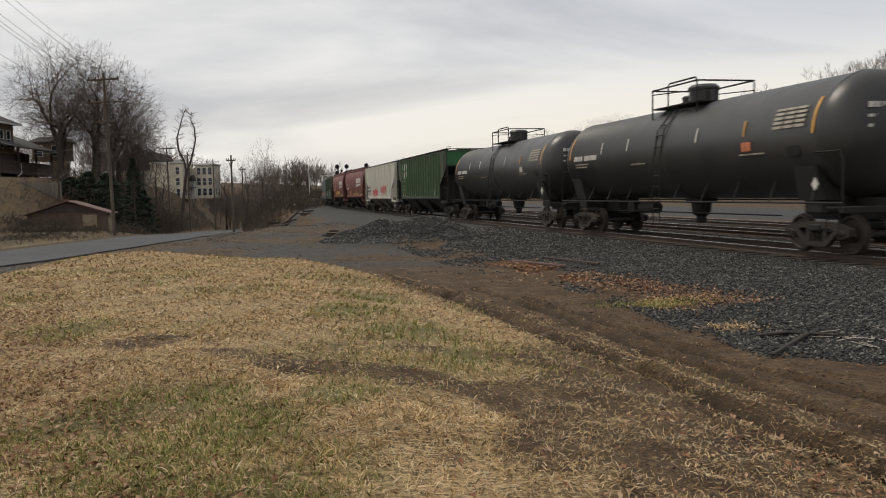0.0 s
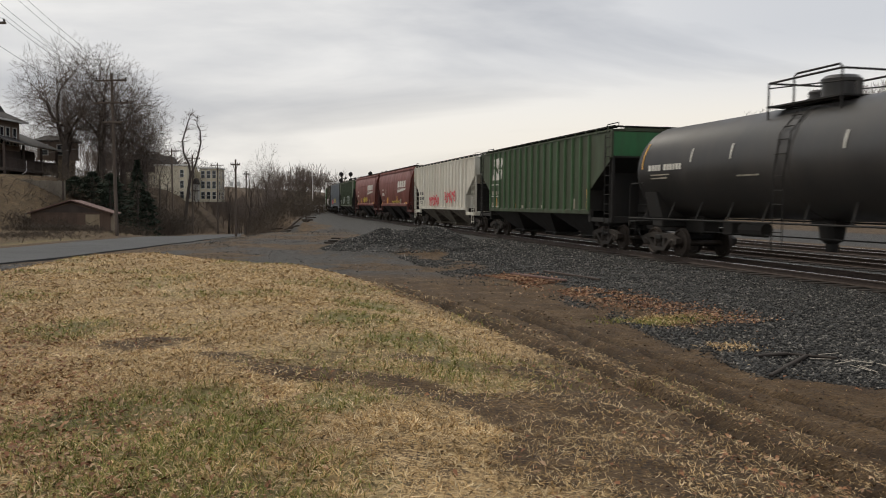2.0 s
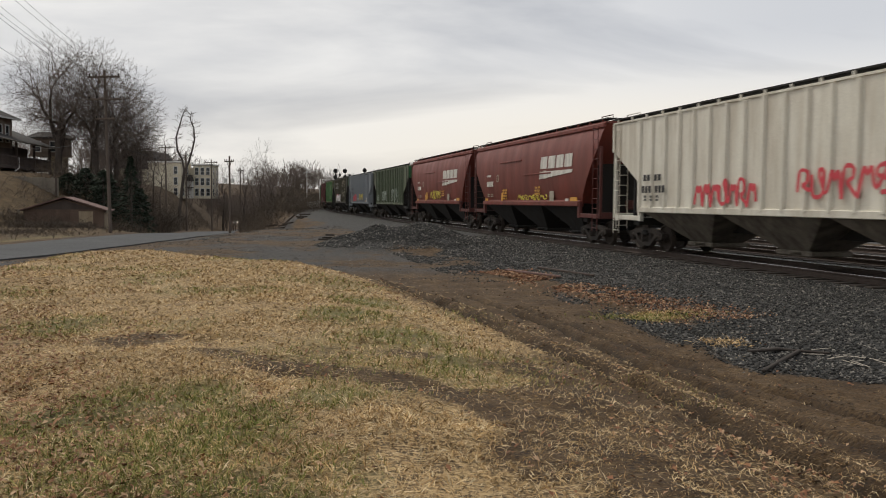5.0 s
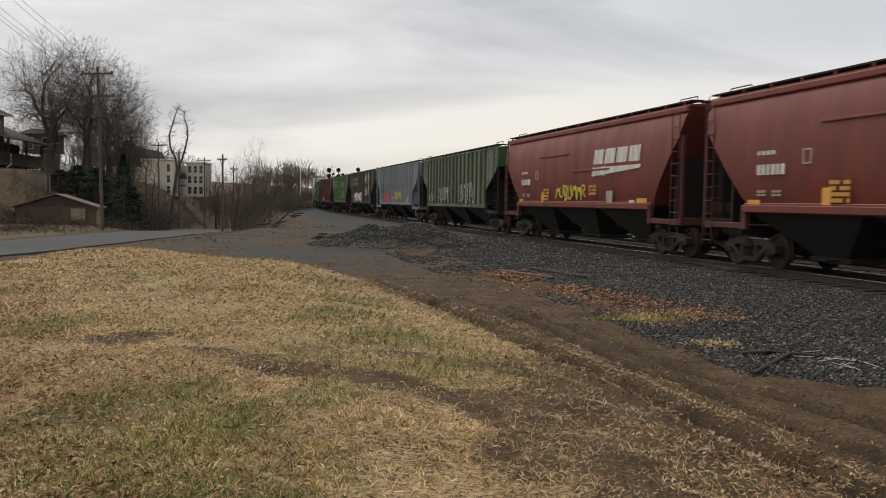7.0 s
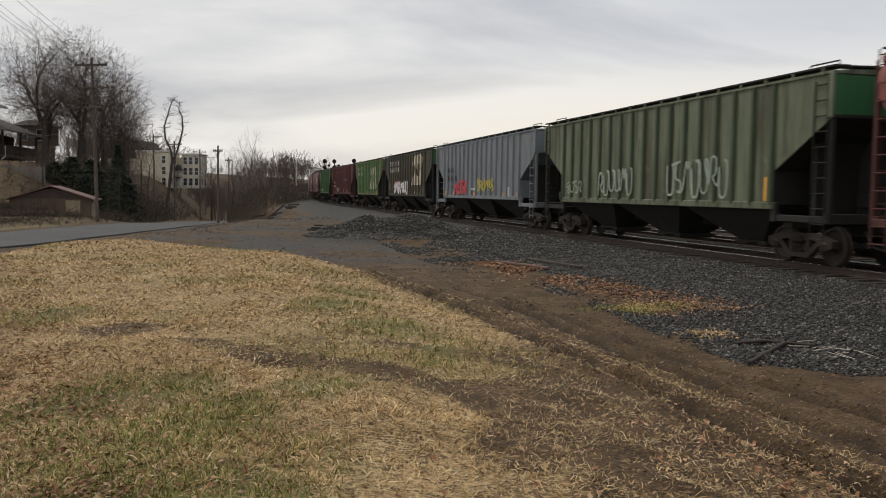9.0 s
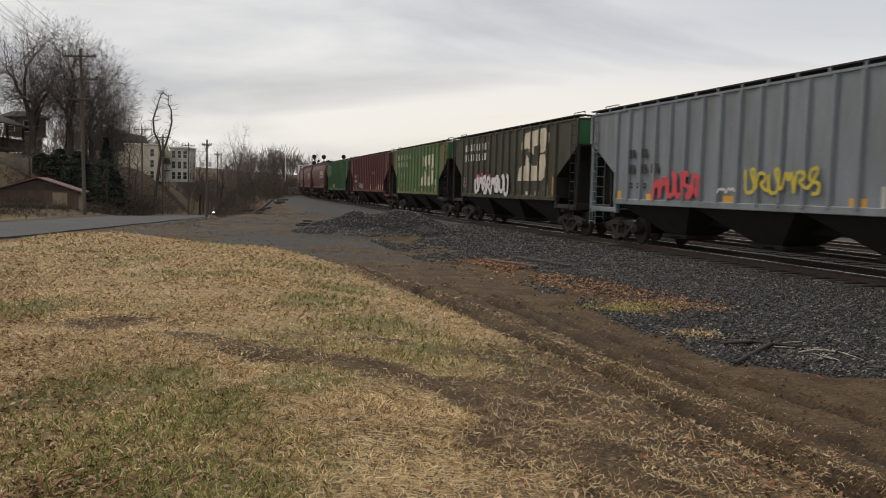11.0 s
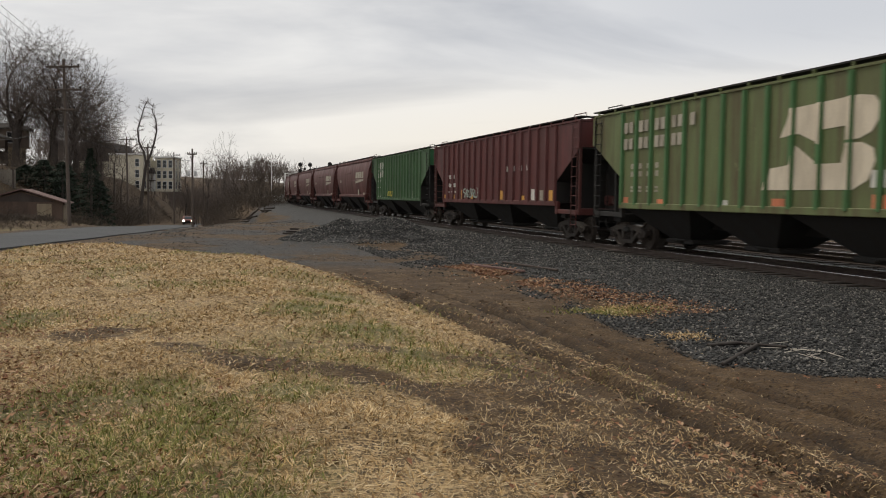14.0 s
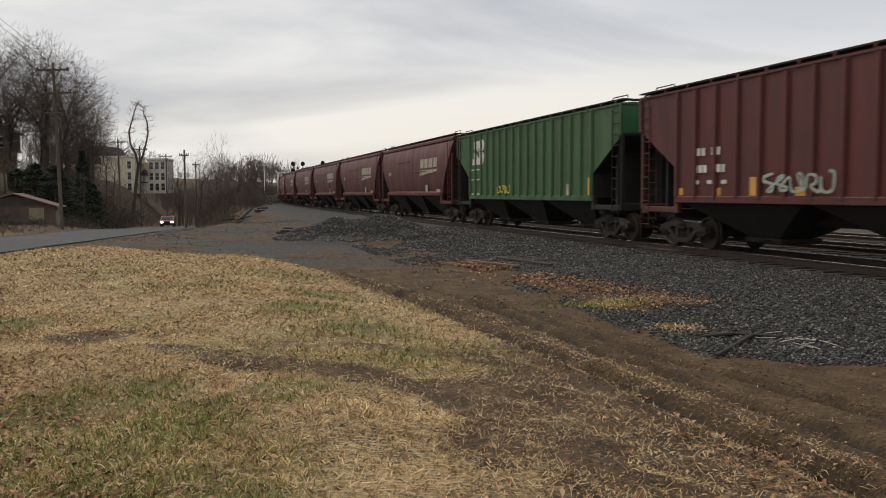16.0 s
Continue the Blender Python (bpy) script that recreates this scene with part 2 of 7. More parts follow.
M_PALEBARK = worn("pale_bark", (0.17, 0.145, 0.12), 0.95, grime=(0.08, 0.065, 0.055), amount=0.4, scale=2)
M_NEEDLE = toned("dark_needles", [(0.012, 0.022, 0.012), (0.022, 0.036, 0.018), (0.03, 0.045, 0.026)])
M_BRUSH = toned("dead_brush", [(0.055, 0.042, 0.032), (0.085, 0.064, 0.046), (0.13, 0.098, 0.066), (0.065, 0.048, 0.038)])
M_GRASS = toned("dry_grass", [(0.13, 0.078, 0.030), (0.50, 0.315, 0.125), (0.74, 0.52, 0.245), (0.90, 0.74, 0.47), (0.60, 0.39, 0.165), (0.27, 0.15, 0.062)], dim=0.35, clump=0.55)
M_GREENG = toned("green_grass", [(0.11, 0.125, 0.02), (0.19, 0.205, 0.04), (0.31, 0.29, 0.075), (0.56, 0.45, 0.20)], clump=0.35)
M_LEAF = toned("fallen_leaves", [(0.20, 0.085, 0.042), (0.32, 0.155, 0.075), (0.55, 0.38, 0.23), (0.14, 0.065, 0.038), (0.26, 0.12, 0.06)])
M_STONE = toned("ballast_stone", [(0.015, 0.0148, 0.0145), (0.030, 0.0295, 0.028), (0.056, 0.054, 0.049), (0.024, 0.024, 0.0235), (0.092, 0.087, 0.078), (0.28, 0.26, 0.23)])
M_LAMP, nt, ln, b = mat_base("headlight", 0.3)
b.inputs["Emission Color"].default_value, b.inputs["Emission Strength"].default_value = (1.0, 0.9, 0.75, 1), 14.0
M_REDLAMP, nt, ln, b = mat_base("red_lamp", 0.3)
b.inputs["Emission Color"].default_value, b.inputs["Emission Strength"].default_value = (1.0, 0.15, 0.08, 1), 3.0


# the ground: straw, green grass, bare earth, coarse dark gravel, told apart by weights on the sheet
M_GROUND, nt, ln, b = mat_base("earth_and_grass", 0.95)
tc = nt.new("ShaderNodeTexCoord").outputs["Object"]
wgt = nt.new("ShaderNodeAttribute")
wgt.attribute_name = "kinds"
sep = nt.new("ShaderNodeSeparateColor")
ln.new(wgt.outputs["Color"], sep.inputs["Color"])
far_n, mid_n, fine_n, tiny_n = (noise_node(nt, ln, s, 5, 0.6, tc) for s in (0.22, 1.6, 11.0, 34.0))
straw = ramp_node(nt, ln, mid_n, [(0.3, (0.115, 0.068, 0.028)), (0.5, (0.26, 0.172, 0.078)), (0.72, (0.42, 0.295, 0.14))])
straw = mix_node(nt, ln, step_node(nt, ln, fine_n, 0.38, 0.62, 0.0, 0.85), straw, (0.075, 0.05, 0.026))
# lying stalks: short pale flecks that run two ways, and dark gaps between them
lie_a = step_node(nt, ln, noise_node(nt, ln, 13.0, 4, 0.65, tc, (1.0, 4.0, 1.0)), 0.52, 0.56)
lie_b = step_node(nt, ln, noise_node(nt, ln, 13.0, 4, 0.65, tc, (4.0, 1.2, 1.0)), 0.53, 0.57)
gap = step_node(nt, ln, tiny_n, 0.48, 0.40, 0.0, 0.9)
straw = mix_node(nt, ln, gap, straw, (0.045, 0.03, 0.017))
straw = mix_node(nt, ln, lie_a, straw, (0.50, 0.36, 0.185))
straw = mix_node(nt, ln, lie_b, straw, (0.42, 0.29, 0.14))
green = mix_node(nt, ln, step_node(nt, ln, fine_n, 0.35, 0.65), (0.09, 0.09, 0.03), (0.19, 0.17, 0.065))
earth = ramp_node(nt, ln, mid_n, [(0.3, (0.040, 0.0195, 0.0045)), (0.55, (0.066, 0.0345, 0.0085)), (0.75, (0.096, 0.054, 0.0155))])
earth = mix_node(nt, ln, gap, earth, (0.016, 0.0085, 0.0035))
few = nt.new("ShaderNodeMath")
few.operation = "MULTIPLY"
ln.new(lie_a, few.inputs[0])
ln.new(step_node(nt, ln, mid_n, 0.40, 0.65, 0.05, 0.75), few.inputs[1])
earth = mix_node(nt, ln, few.outputs["Value"], earth, (0.19, 0.13, 0.075))
earth = mix_node(nt, ln, step_node(nt, ln, tiny_n, 0.55, 0.68, 0.0, 0.6), earth, (0.12, 0.081, 0.036))
# shade in the wheel ruts, painted as near-black earth
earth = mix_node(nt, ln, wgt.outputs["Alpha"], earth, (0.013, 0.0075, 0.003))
vor = nt.new("ShaderNodeTexVoronoi")
vor.inputs["Scale"].default_value = 22.0
ln.new(tc, vor.inputs["Vector"])
stone = ramp_node(nt, ln, vor.outputs["Color"], [(0.2, (0.022, 0.022, 0.022)), (0.55, (0.039, 0.038, 0.036)), (0.9, (0.085, 0.080, 0.073))])
col = mix_node(nt, ln, sep.outputs["Green"], straw, green)
edge = nt.new("ShaderNodeMath")
edge.operation = "MULTIPLY_ADD"
ln.new(fine_n, edge.inputs[0])
edge.inputs[1].default_value = 0.9
ln.new(sep.outputs["Red"], edge.inputs[2])
col = mix_node(nt, ln, step_node(nt, ln, edge.outputs["Value"], 0.75, 1.15), col, earth)
edge2 = nt.new("ShaderNodeMath")
edge2.operation = "MULTIPLY_ADD"
ln.new(fine_n, edge2.inputs[0])
edge2.inputs[1].default_value = 0.6
ln.new(sep.outputs["Blue"], edge2.inputs[2])
col = mix_node(nt, ln, step_node(nt, ln, edge2.outputs["Value"], 0.65, 0.95), col, stone)
ln.new(col, b.inputs["Base Color"])
hgt = nt.new("ShaderNodeMath")
hgt.operation = "ADD"
ln.new(fine_n, hgt.inputs[0])
ln.new(tiny_n, hgt.inputs[1])
bump_node(nt, ln, b, hgt.outputs["Value"], 0.7, 0.03)

M_ASPHALT, nt, ln, b = mat_base("worn_asphalt", 0.95)
tc = nt.new("ShaderNodeTexCoord").outputs["Object"]
g1, g2 = noise_node(nt, ln, 0.5, 5, 0.6, tc), noise_node(nt, ln, 90.0, 2, 0.6, tc)
col = ramp_node(nt, ln, g1, [(0.3, (0.040, 0.041, 0.043)), (0.7, (0.066, 0.067, 0.069))])
ln.new(mix_node(nt, ln, step_node(nt, ln, g2, 0.4, 0.7, 0, 0.4), col, (0.13, 0.13, 0.125)), b.inputs["Base Color"])
bump_node(nt, ln, b, g2, 0.4, 0.01)


# ---- mesh helpers ----
class MB:
    """Gathers vertices and faces of one part."""

    def __init__(self):
        self.v, self.f = [], []

    def add(self, verts, faces):
        n = len(self.v)
        self.v += [tuple(p) for p in verts]
        self.f += [tuple(i + n for i in q) for q in faces]
        return self

    def box(self, x0, x1, y0, y1, z0, z1, c=0.0):
        """A block with chamfered upright and level edges."""
        if c <= 0:
            vs = [(x, y, z) for x in (x0, x1) for y in (y0, y1) for z in (z0, z1)]
            return self.add(vs, [(0, 1, 3, 2), (4, 6, 7, 5), (0, 4, 5, 1), (2, 3, 7, 6), (0, 2, 6, 4), (1, 5, 7, 3)])
        c = min(c, abs(x1 - x0) * 0.4, abs(y1 - y0) * 0.4, abs(z1 - z0) * 0.4)
        rings = []
        for z, k in ((z0, c), (z0 + c, 0), (z1 - c, 0), (z1, c)):
            a0, a1, b0, b1 = x0 + k, x1 - k, y0 + k, y1 - k
            rings.append([(a0 + c, b0, z), (a1 - c, b0, z), (a1, b0 + c, z), (a1, b1 - c, z), (a1 - c, b1, z), (a0 + c, b1, z), (a0, b1 - c, z), (a0, b0 + c, z)])
        return self.loft(rings, caps=True)

    def loft(self, rings, caps=True, closed=True):
        n = len(rings[0])
        vs = [p for r in rings for p in r]
        fs = []
        for k in range(len(rings) - 1):
            for i in range(n if closed else n - 1):
                j = (i + 1) % n
                fs.append((k * n + i, k * n + j, (k + 1) * n + j, (k + 1) * n + i))
        if caps:
            fs.append(tuple(range(n - 1, -1, -1)))
            fs.append(tuple(range((len(rings) - 1) * n, len(rings) * n)))
        return self.add(vs, fs)

    def tube(self, points, radius, n=6):
        pts = [Vector(p) for p in points]
        rad = radius if isinstance(radius, (list, tuple)) else [radius] * len(pts)
        rings = []
        for i, p in enumerate(pts):
            d = (pts[min(i + 1, len(pts) - 1)] - pts[max(i - 1, 0)]).normalized()
            up = Vector((0, 0, 1)) if abs(d.z) < 0.9 else Vector((1, 0, 0))
            a = d.cross(up).normalized()
            b = d.cross(a)
            rings.append([p + (a * math.cos(2 * math.pi * k / n) + b * math.sin(2 * math.pi * k / n)) * rad[i] for k in range(n)])
        return self.loft(rings)

    def prism_y(self, profile, y0, y1):
        """A profile of (x, z) drawn out along y."""
        return self.loft([[(x, y0, z) for x, z in profile], [(x, y1, z) for x, z in profile]])

    def prism_x(self, profile, x0, x1):
        return self.loft([[(x0, y, z) for y, z in profile], [(x1, y, z) for y, z in profile]])

    def lathe_y(self, profile, cx, cz, n=28):
        """A turned shape round the y axis: profile of (radius, y)."""
        return self.loft([[(cx + r * math.cos(2 * math.pi * k / n), y, cz + r * math.sin(2 * math.pi * k / n)) for k in range(n)] for r, y in profile])

    def lathe_x(self, profile, cy, cz, n=40):
        return self.loft([[(x, cy + r * math.cos(2 * math.pi * k / n), cz + r * math.sin(2 * math.pi * k / n)) for k in range(n)] for r, x in profile])

    def mesh(self, name, material, smooth=False):
        me = bpy.data.meshes.new(name)
        me.from_pydata([tuple(p) for p in self.v], [], self.f)
        bm = bmesh.new()
        bm.from_mesh(me)
        bmesh.ops.recalc_face_normals(bm, faces=bm.faces)
        bm.to_mesh(me)
        bm.free()
        me.materials.append(material)
        if smooth:
            for p in me.polygons:
                p.use_smooth = True
            me.set_sharp_from_angle(angle=radians(35))
        return me


def part(name, mb, material, parent, label="", smooth=False, place=None):
    ob = new(name, mb.mesh(name, material, smooth))
    ob.parent = parent
    if place is not None:
        ob.matrix_basis = place
    return tagged(ob, label)


def share(name, me, parent, place):
    ob = new(name, me)
    ob.parent, ob.matrix_basis = parent, place
    return ob


def thing(name, label, category, place=None, group="", kind=""):
    ob = new(name)
    ob.empty_display_size = 0.2
    if place is not None:
        ob.matrix_basis = place
    return tagged(ob, label, category, group, kind)


def solo(name, mb, material, label, category, place=None, group="", kind="", smooth=False):
    ob = new(name, mb.mesh(name, material, smooth))
    if place is not None:
        ob.matrix_basis = place
    return tagged(ob, label, category, group, kind)


def mesh_np(name, verts, faces, material):
    """A big mesh from arrays; faces: an n x 3 or n x 4 array."""
    me = bpy.data.meshes.new(name)
    k = faces.shape[1]
    me.vertices.add(len(verts))
    me.vertices.foreach_set("co", np.ascontiguousarray(verts, dtype=np.float32).ravel())
    me.loops.add(faces.size)
    me.loops.foreach_set("vertex_index", np.ascontiguousarray(faces, dtype=np.int32).ravel())
    me.polygons.add(len(faces))
    me.polygons.foreach_set("loop_start", np.arange(0, faces.size, k, dtype=np.int32))
    me.update(calc_edges=True)
    me.validate()
    me.materials.append(material)
    return me


# ---- the lie of the land ----
YAW = radians(13.62)                      # the track's heading, to the left of straight ahead
AHEAD = np.array([-math.sin(YAW), math.cos(YAW)])
ASIDE = np.array([math.cos(YAW), math.sin(YAW)])
TRACK = 14.5                              # metres from the camera to the near track's middle line
BEND, RADIUS = 100.0, 760.0               # where the long right-hand curve begins


def track_at(s, side=0.0):
    """Place and heading (radians from +y to the left) on the near track, s metres along it; side: metres to its right."""
    p, h = ASIDE * TRACK + AHEAD * min(s, BEND), YAW
    right = ASIDE
    if s > BEND:
        a = (s - BEND) / RADIUS
        c = p + ASIDE * RADIUS
        right = ASIDE * math.cos(a) - AHEAD * math.sin(a)
        p, h = c - right * RADIUS, YAW - a
    p = p + right * side
    return p[0], p[1], h


def sstep(a, b, v):
    t = np.clip((v - a) / (b - a), 0, 1)
    return t * t * (3 - 2 * t)


def off_track(x, y):
    """Distance to the right of the near track's middle line, and the way along it."""
    s = x * AHEAD[0] + y * AHEAD[1]
    o = x * ASIDE[0] + y * ASIDE[1] - TRACK
    cx, cy = ASIDE * (TRACK + RADIUS) + AHEAD * BEND
    oc = RADIUS - np.hypot(x - cx, y - cy)
    return np.where(s > BEND, oc, o), s


def poly_sd(x, y, pts):
    """Signed distance to a closed outline, positive inside."""
    d = np.full(np.shape(x), 1e9)
    inside = np.zeros(np.shape(x), bool)
    for (x0, y0), (x1, y1) in zip(pts, pts[1:] + pts[:1]):
        ex, ey = x1 - x0, y1 - y0
        t = np.clip(((x - x0) * ex + (y - y0) * ey) / (ex * ex + ey * ey), 0, 1)
        d = np.minimum(d, np.hypot(x - x0 - t * ex, y - y0 - t * ey))
        cross = (y0 > y) != (y1 > y)
        inside ^= cross & (x < (x1 - x0) * (y - y0) / ((y1 - y0) if y1 != y0 else 1e-9) + x0)
    return np.where(inside, d, -d)


def line_d(x, y, pts):
    d = np.full(np.shape(x), 1e9)
    for (x0, y0), (x1, y1) in zip(pts[:-1], pts[1:]):
        ex, ey = x1 - x0, y1 - y0
        t = np.clip(((x - x0) * ex + (y - y0) * ey) / (ex * ex + ey * ey), 0, 1)
        d = np.minimum(d, np.hypot(x - x0 - t * ex, y - y0 - t * ey))
    return d


def vnoise(x, y, scale, seed=0):
    """Smooth value noise, about 0 to 1."""
    x, y = np.asarray(x) * scale + 37.3 * seed, np.asarray(y) * scale - 11.9 * seed
    xi, yi = np.floor(x), np.floor(y)
    fx, fy = x - xi, y - yi
    fx, fy = fx * fx * (3 - 2 * fx), fy * fy * (3 - 2 * fy)

    def h(a, b):
        q = np.sin(a * 127.1 + b * 311.7 + seed * 17.7) * 43758.5453
        return q - np.floor(q)
    return (h(xi, yi) * (1 - fx) + h(xi + 1, yi) * fx) * (1 - fy) + (h(xi, yi + 1) * (1 - fx) + h(xi + 1, yi + 1) * fx) * fy


LAWN = [(-40, -40), (-14, 8), (-11.6, 18), (-11.6, 24), (-11.0, 27), (-9.2, 28), (-6.5, 25.4), (-4.6, 23.6), (-2.9, 22.2), (-1.5, 19.8), (0.1, 15.4), (1.0, 12.6), (1.6, 11.0), (2.2, 9.2), (2.55, 6.9), (2.8, 5.3), (3.6, 0), (6, -40)]
ROAD = [(-34, -30, -0.45), (-26, 0, -0.5), (-20.6, 20, -0.62), (-18.7, 34, -0.72), (-18.4, 48, -0.75), (-19.0, 62, -0.95), (-22.5, 78, -1.6), (-27.0, 97, -2.3), (-31.9, 117, -2.95), (-37.7, 149, -4.1), (-43.7, 183, -5.3), (-54, 230, -6.4), (-75, 290, -5.2), (-98, 370, -2.5), (-125, 450, 2.0)]
RUTS = [[(-1.77, 21.6), (-0.24, 17.3), (0.83, 13.5), (1.29, 11.8), (1.71, 10.4), (2.08, 9.2), (2.38, 8.2), (2.66, 7.1), (2.84, 6.4), (3.03, 5.9), (3.4, 3.5), (3.9, -2)],
        [(0.6, 18.5), (1.71, 14.8), (2.55, 10.9), (3.09, 9.1), (3.48, 7.85), (3.78, 6.7), (4.6, 3.0)],
        [(1.6, 16.5), (2.57, 13.0), (3.39, 10.05), (3.93, 8.9), (4.36, 7.8), (5.6, 4.0)]]


def road_mid(x, y):
    """Distance from the road's middle line and the road's height there."""
    d, z = np.full(np.shape(x), 1e9), np.zeros(np.shape(x))
    for (x0, y0, z0), (x1, y1, z1) in zip(ROAD[:-1], ROAD[1:]):
        ex, ey = x1 - x0, y1 - y0
        t = np.clip(((x - x0) * ex + (y - y0) * ey) / (ex * ex + ey * ey), 0, 1)
        q = np.hypot(x - x0 - t * ex, y - y0 - t * ey)
        z = np.where(q < d, z0 + t * (z1 - z0), z)
        d = np.minimum(d, q)
    return d, z


def land(x, y, rough=True):
    """Height of the ground; 0 is the top of the rails."""
    x, y = np.asarray(x, float), np.asarray(y, float)
    o, s = off_track(x, y)
    z = np.full(np.shape(x), -0.5)
    lawn = poly_sd(x, y, LAWN)
    z = z + 0.50 * sstep(-1.0, 1.0, (lawn - 1.1 + 0.9 * sstep(14, 22, y)) / (2.4 - 1.2 * sstep(14, 22, y)))
    # the lane's hollow and the bank beyond it
    rd, rz = road_mid(x, y)
    z = z + (rz - z) * sstep(7.0, 3.0, rd) * sstep(2.5, -0.5, lawn)
    z = z + (rz - z) * sstep(17, 5, rd) * sstep(60, 76, y)
    # the hillside on the left
    hill = sstep(0, 17, (-x - 28 - np.maximum(0, y - 80) * 0.20) + (y - 66) * 0.42) * sstep(40, 66, y)
    z = z + 4.6 * hill * sstep(3, 12, rd) + 0.05 * np.maximum(0, -x - 50)* sstep(20, 60, y)
    # ballast under the tracks
    z_bal = -0.20 - 0.30 * sstep(1.7, 8.2, -o)
    z = np.where(o > -8.5, np.maximum(np.where(o > -1.7, -0.20, z_bal), z * 0 - 0.5), z)
    z = z + (-0.25 - 0.0) * sstep(9, 14, o)
    # wooded ridge far on the right, rising ground all round in the distance
    z = z + 62 * sstep(150, 330, x * ASIDE[0] + y * ASIDE[1] - TRACK) * sstep(700, 430, s)
    z = z + 5 * sstep(420, 900, np.hypot(x, y))
    if rough:
        near = sstep(60, 20, np.hypot(x, y))
        soft = sstep(-0.3, 1.0, lawn)
        z = z + near * soft * (0.10 * (vnoise(x, y, 0.45, 1) - 0.5) + 0.07 * (vnoise(x, y, 1.7, 2) - 0.5) + 0.035 * (vnoise(x, y, 6.0, 3) - 0.5))
        dirt = sstep(0.3, -0.5, lawn) * sstep(-7.0, -8.0, o)
        z = z + near * dirt * (0.05 * (vnoise(x, y, 1.1, 4) - 0.5) + 0.03 * (vnoise(x, y, 5.0, 5) - 0.5))
        for k, rut in enumerate(RUTS):
            d = line_d(x, y, rut)
            d = d + (0.16, 0.05, 0.05)[k] * (vnoise(x, y, 2.2, 8 + k) - 0.5)
            lump = 0.55 + 0.9 * vnoise(x, y, 3.4, 70 + k)
            z = z - (0.20, 0.11, 0.09)[k] * lump * np.exp(-(d / (0.17, 0.10, 0.09)[k]) ** 2) + (0.07, 0.035, 0.03)[k] * lump * np.exp(-((d - (0.32, 0.17, 0.16)[k]) / (0.12, 0.07, 0.07)[k]) ** 2)
        z = z + near * dirt * 0.022 * (vnoise(x, y, 11.0, 16) - 0.5)
        gravel = sstep(-8.5, -7.8, o) * sstep(-1.5, -2.2, o)
        z = z + near * gravel * 0.07 * (vnoise(x, y, 2.6, 6) - 0.5)
        heap = np.exp(-(((x + 1.8) / 3.0) ** 2 + ((y - 37.0) / 2.4) ** 2) ** 1.5)
        z = z + 1.0 * heap * (0.85 + 0.3 * vnoise(x, y, 1.1, 7))
    return z


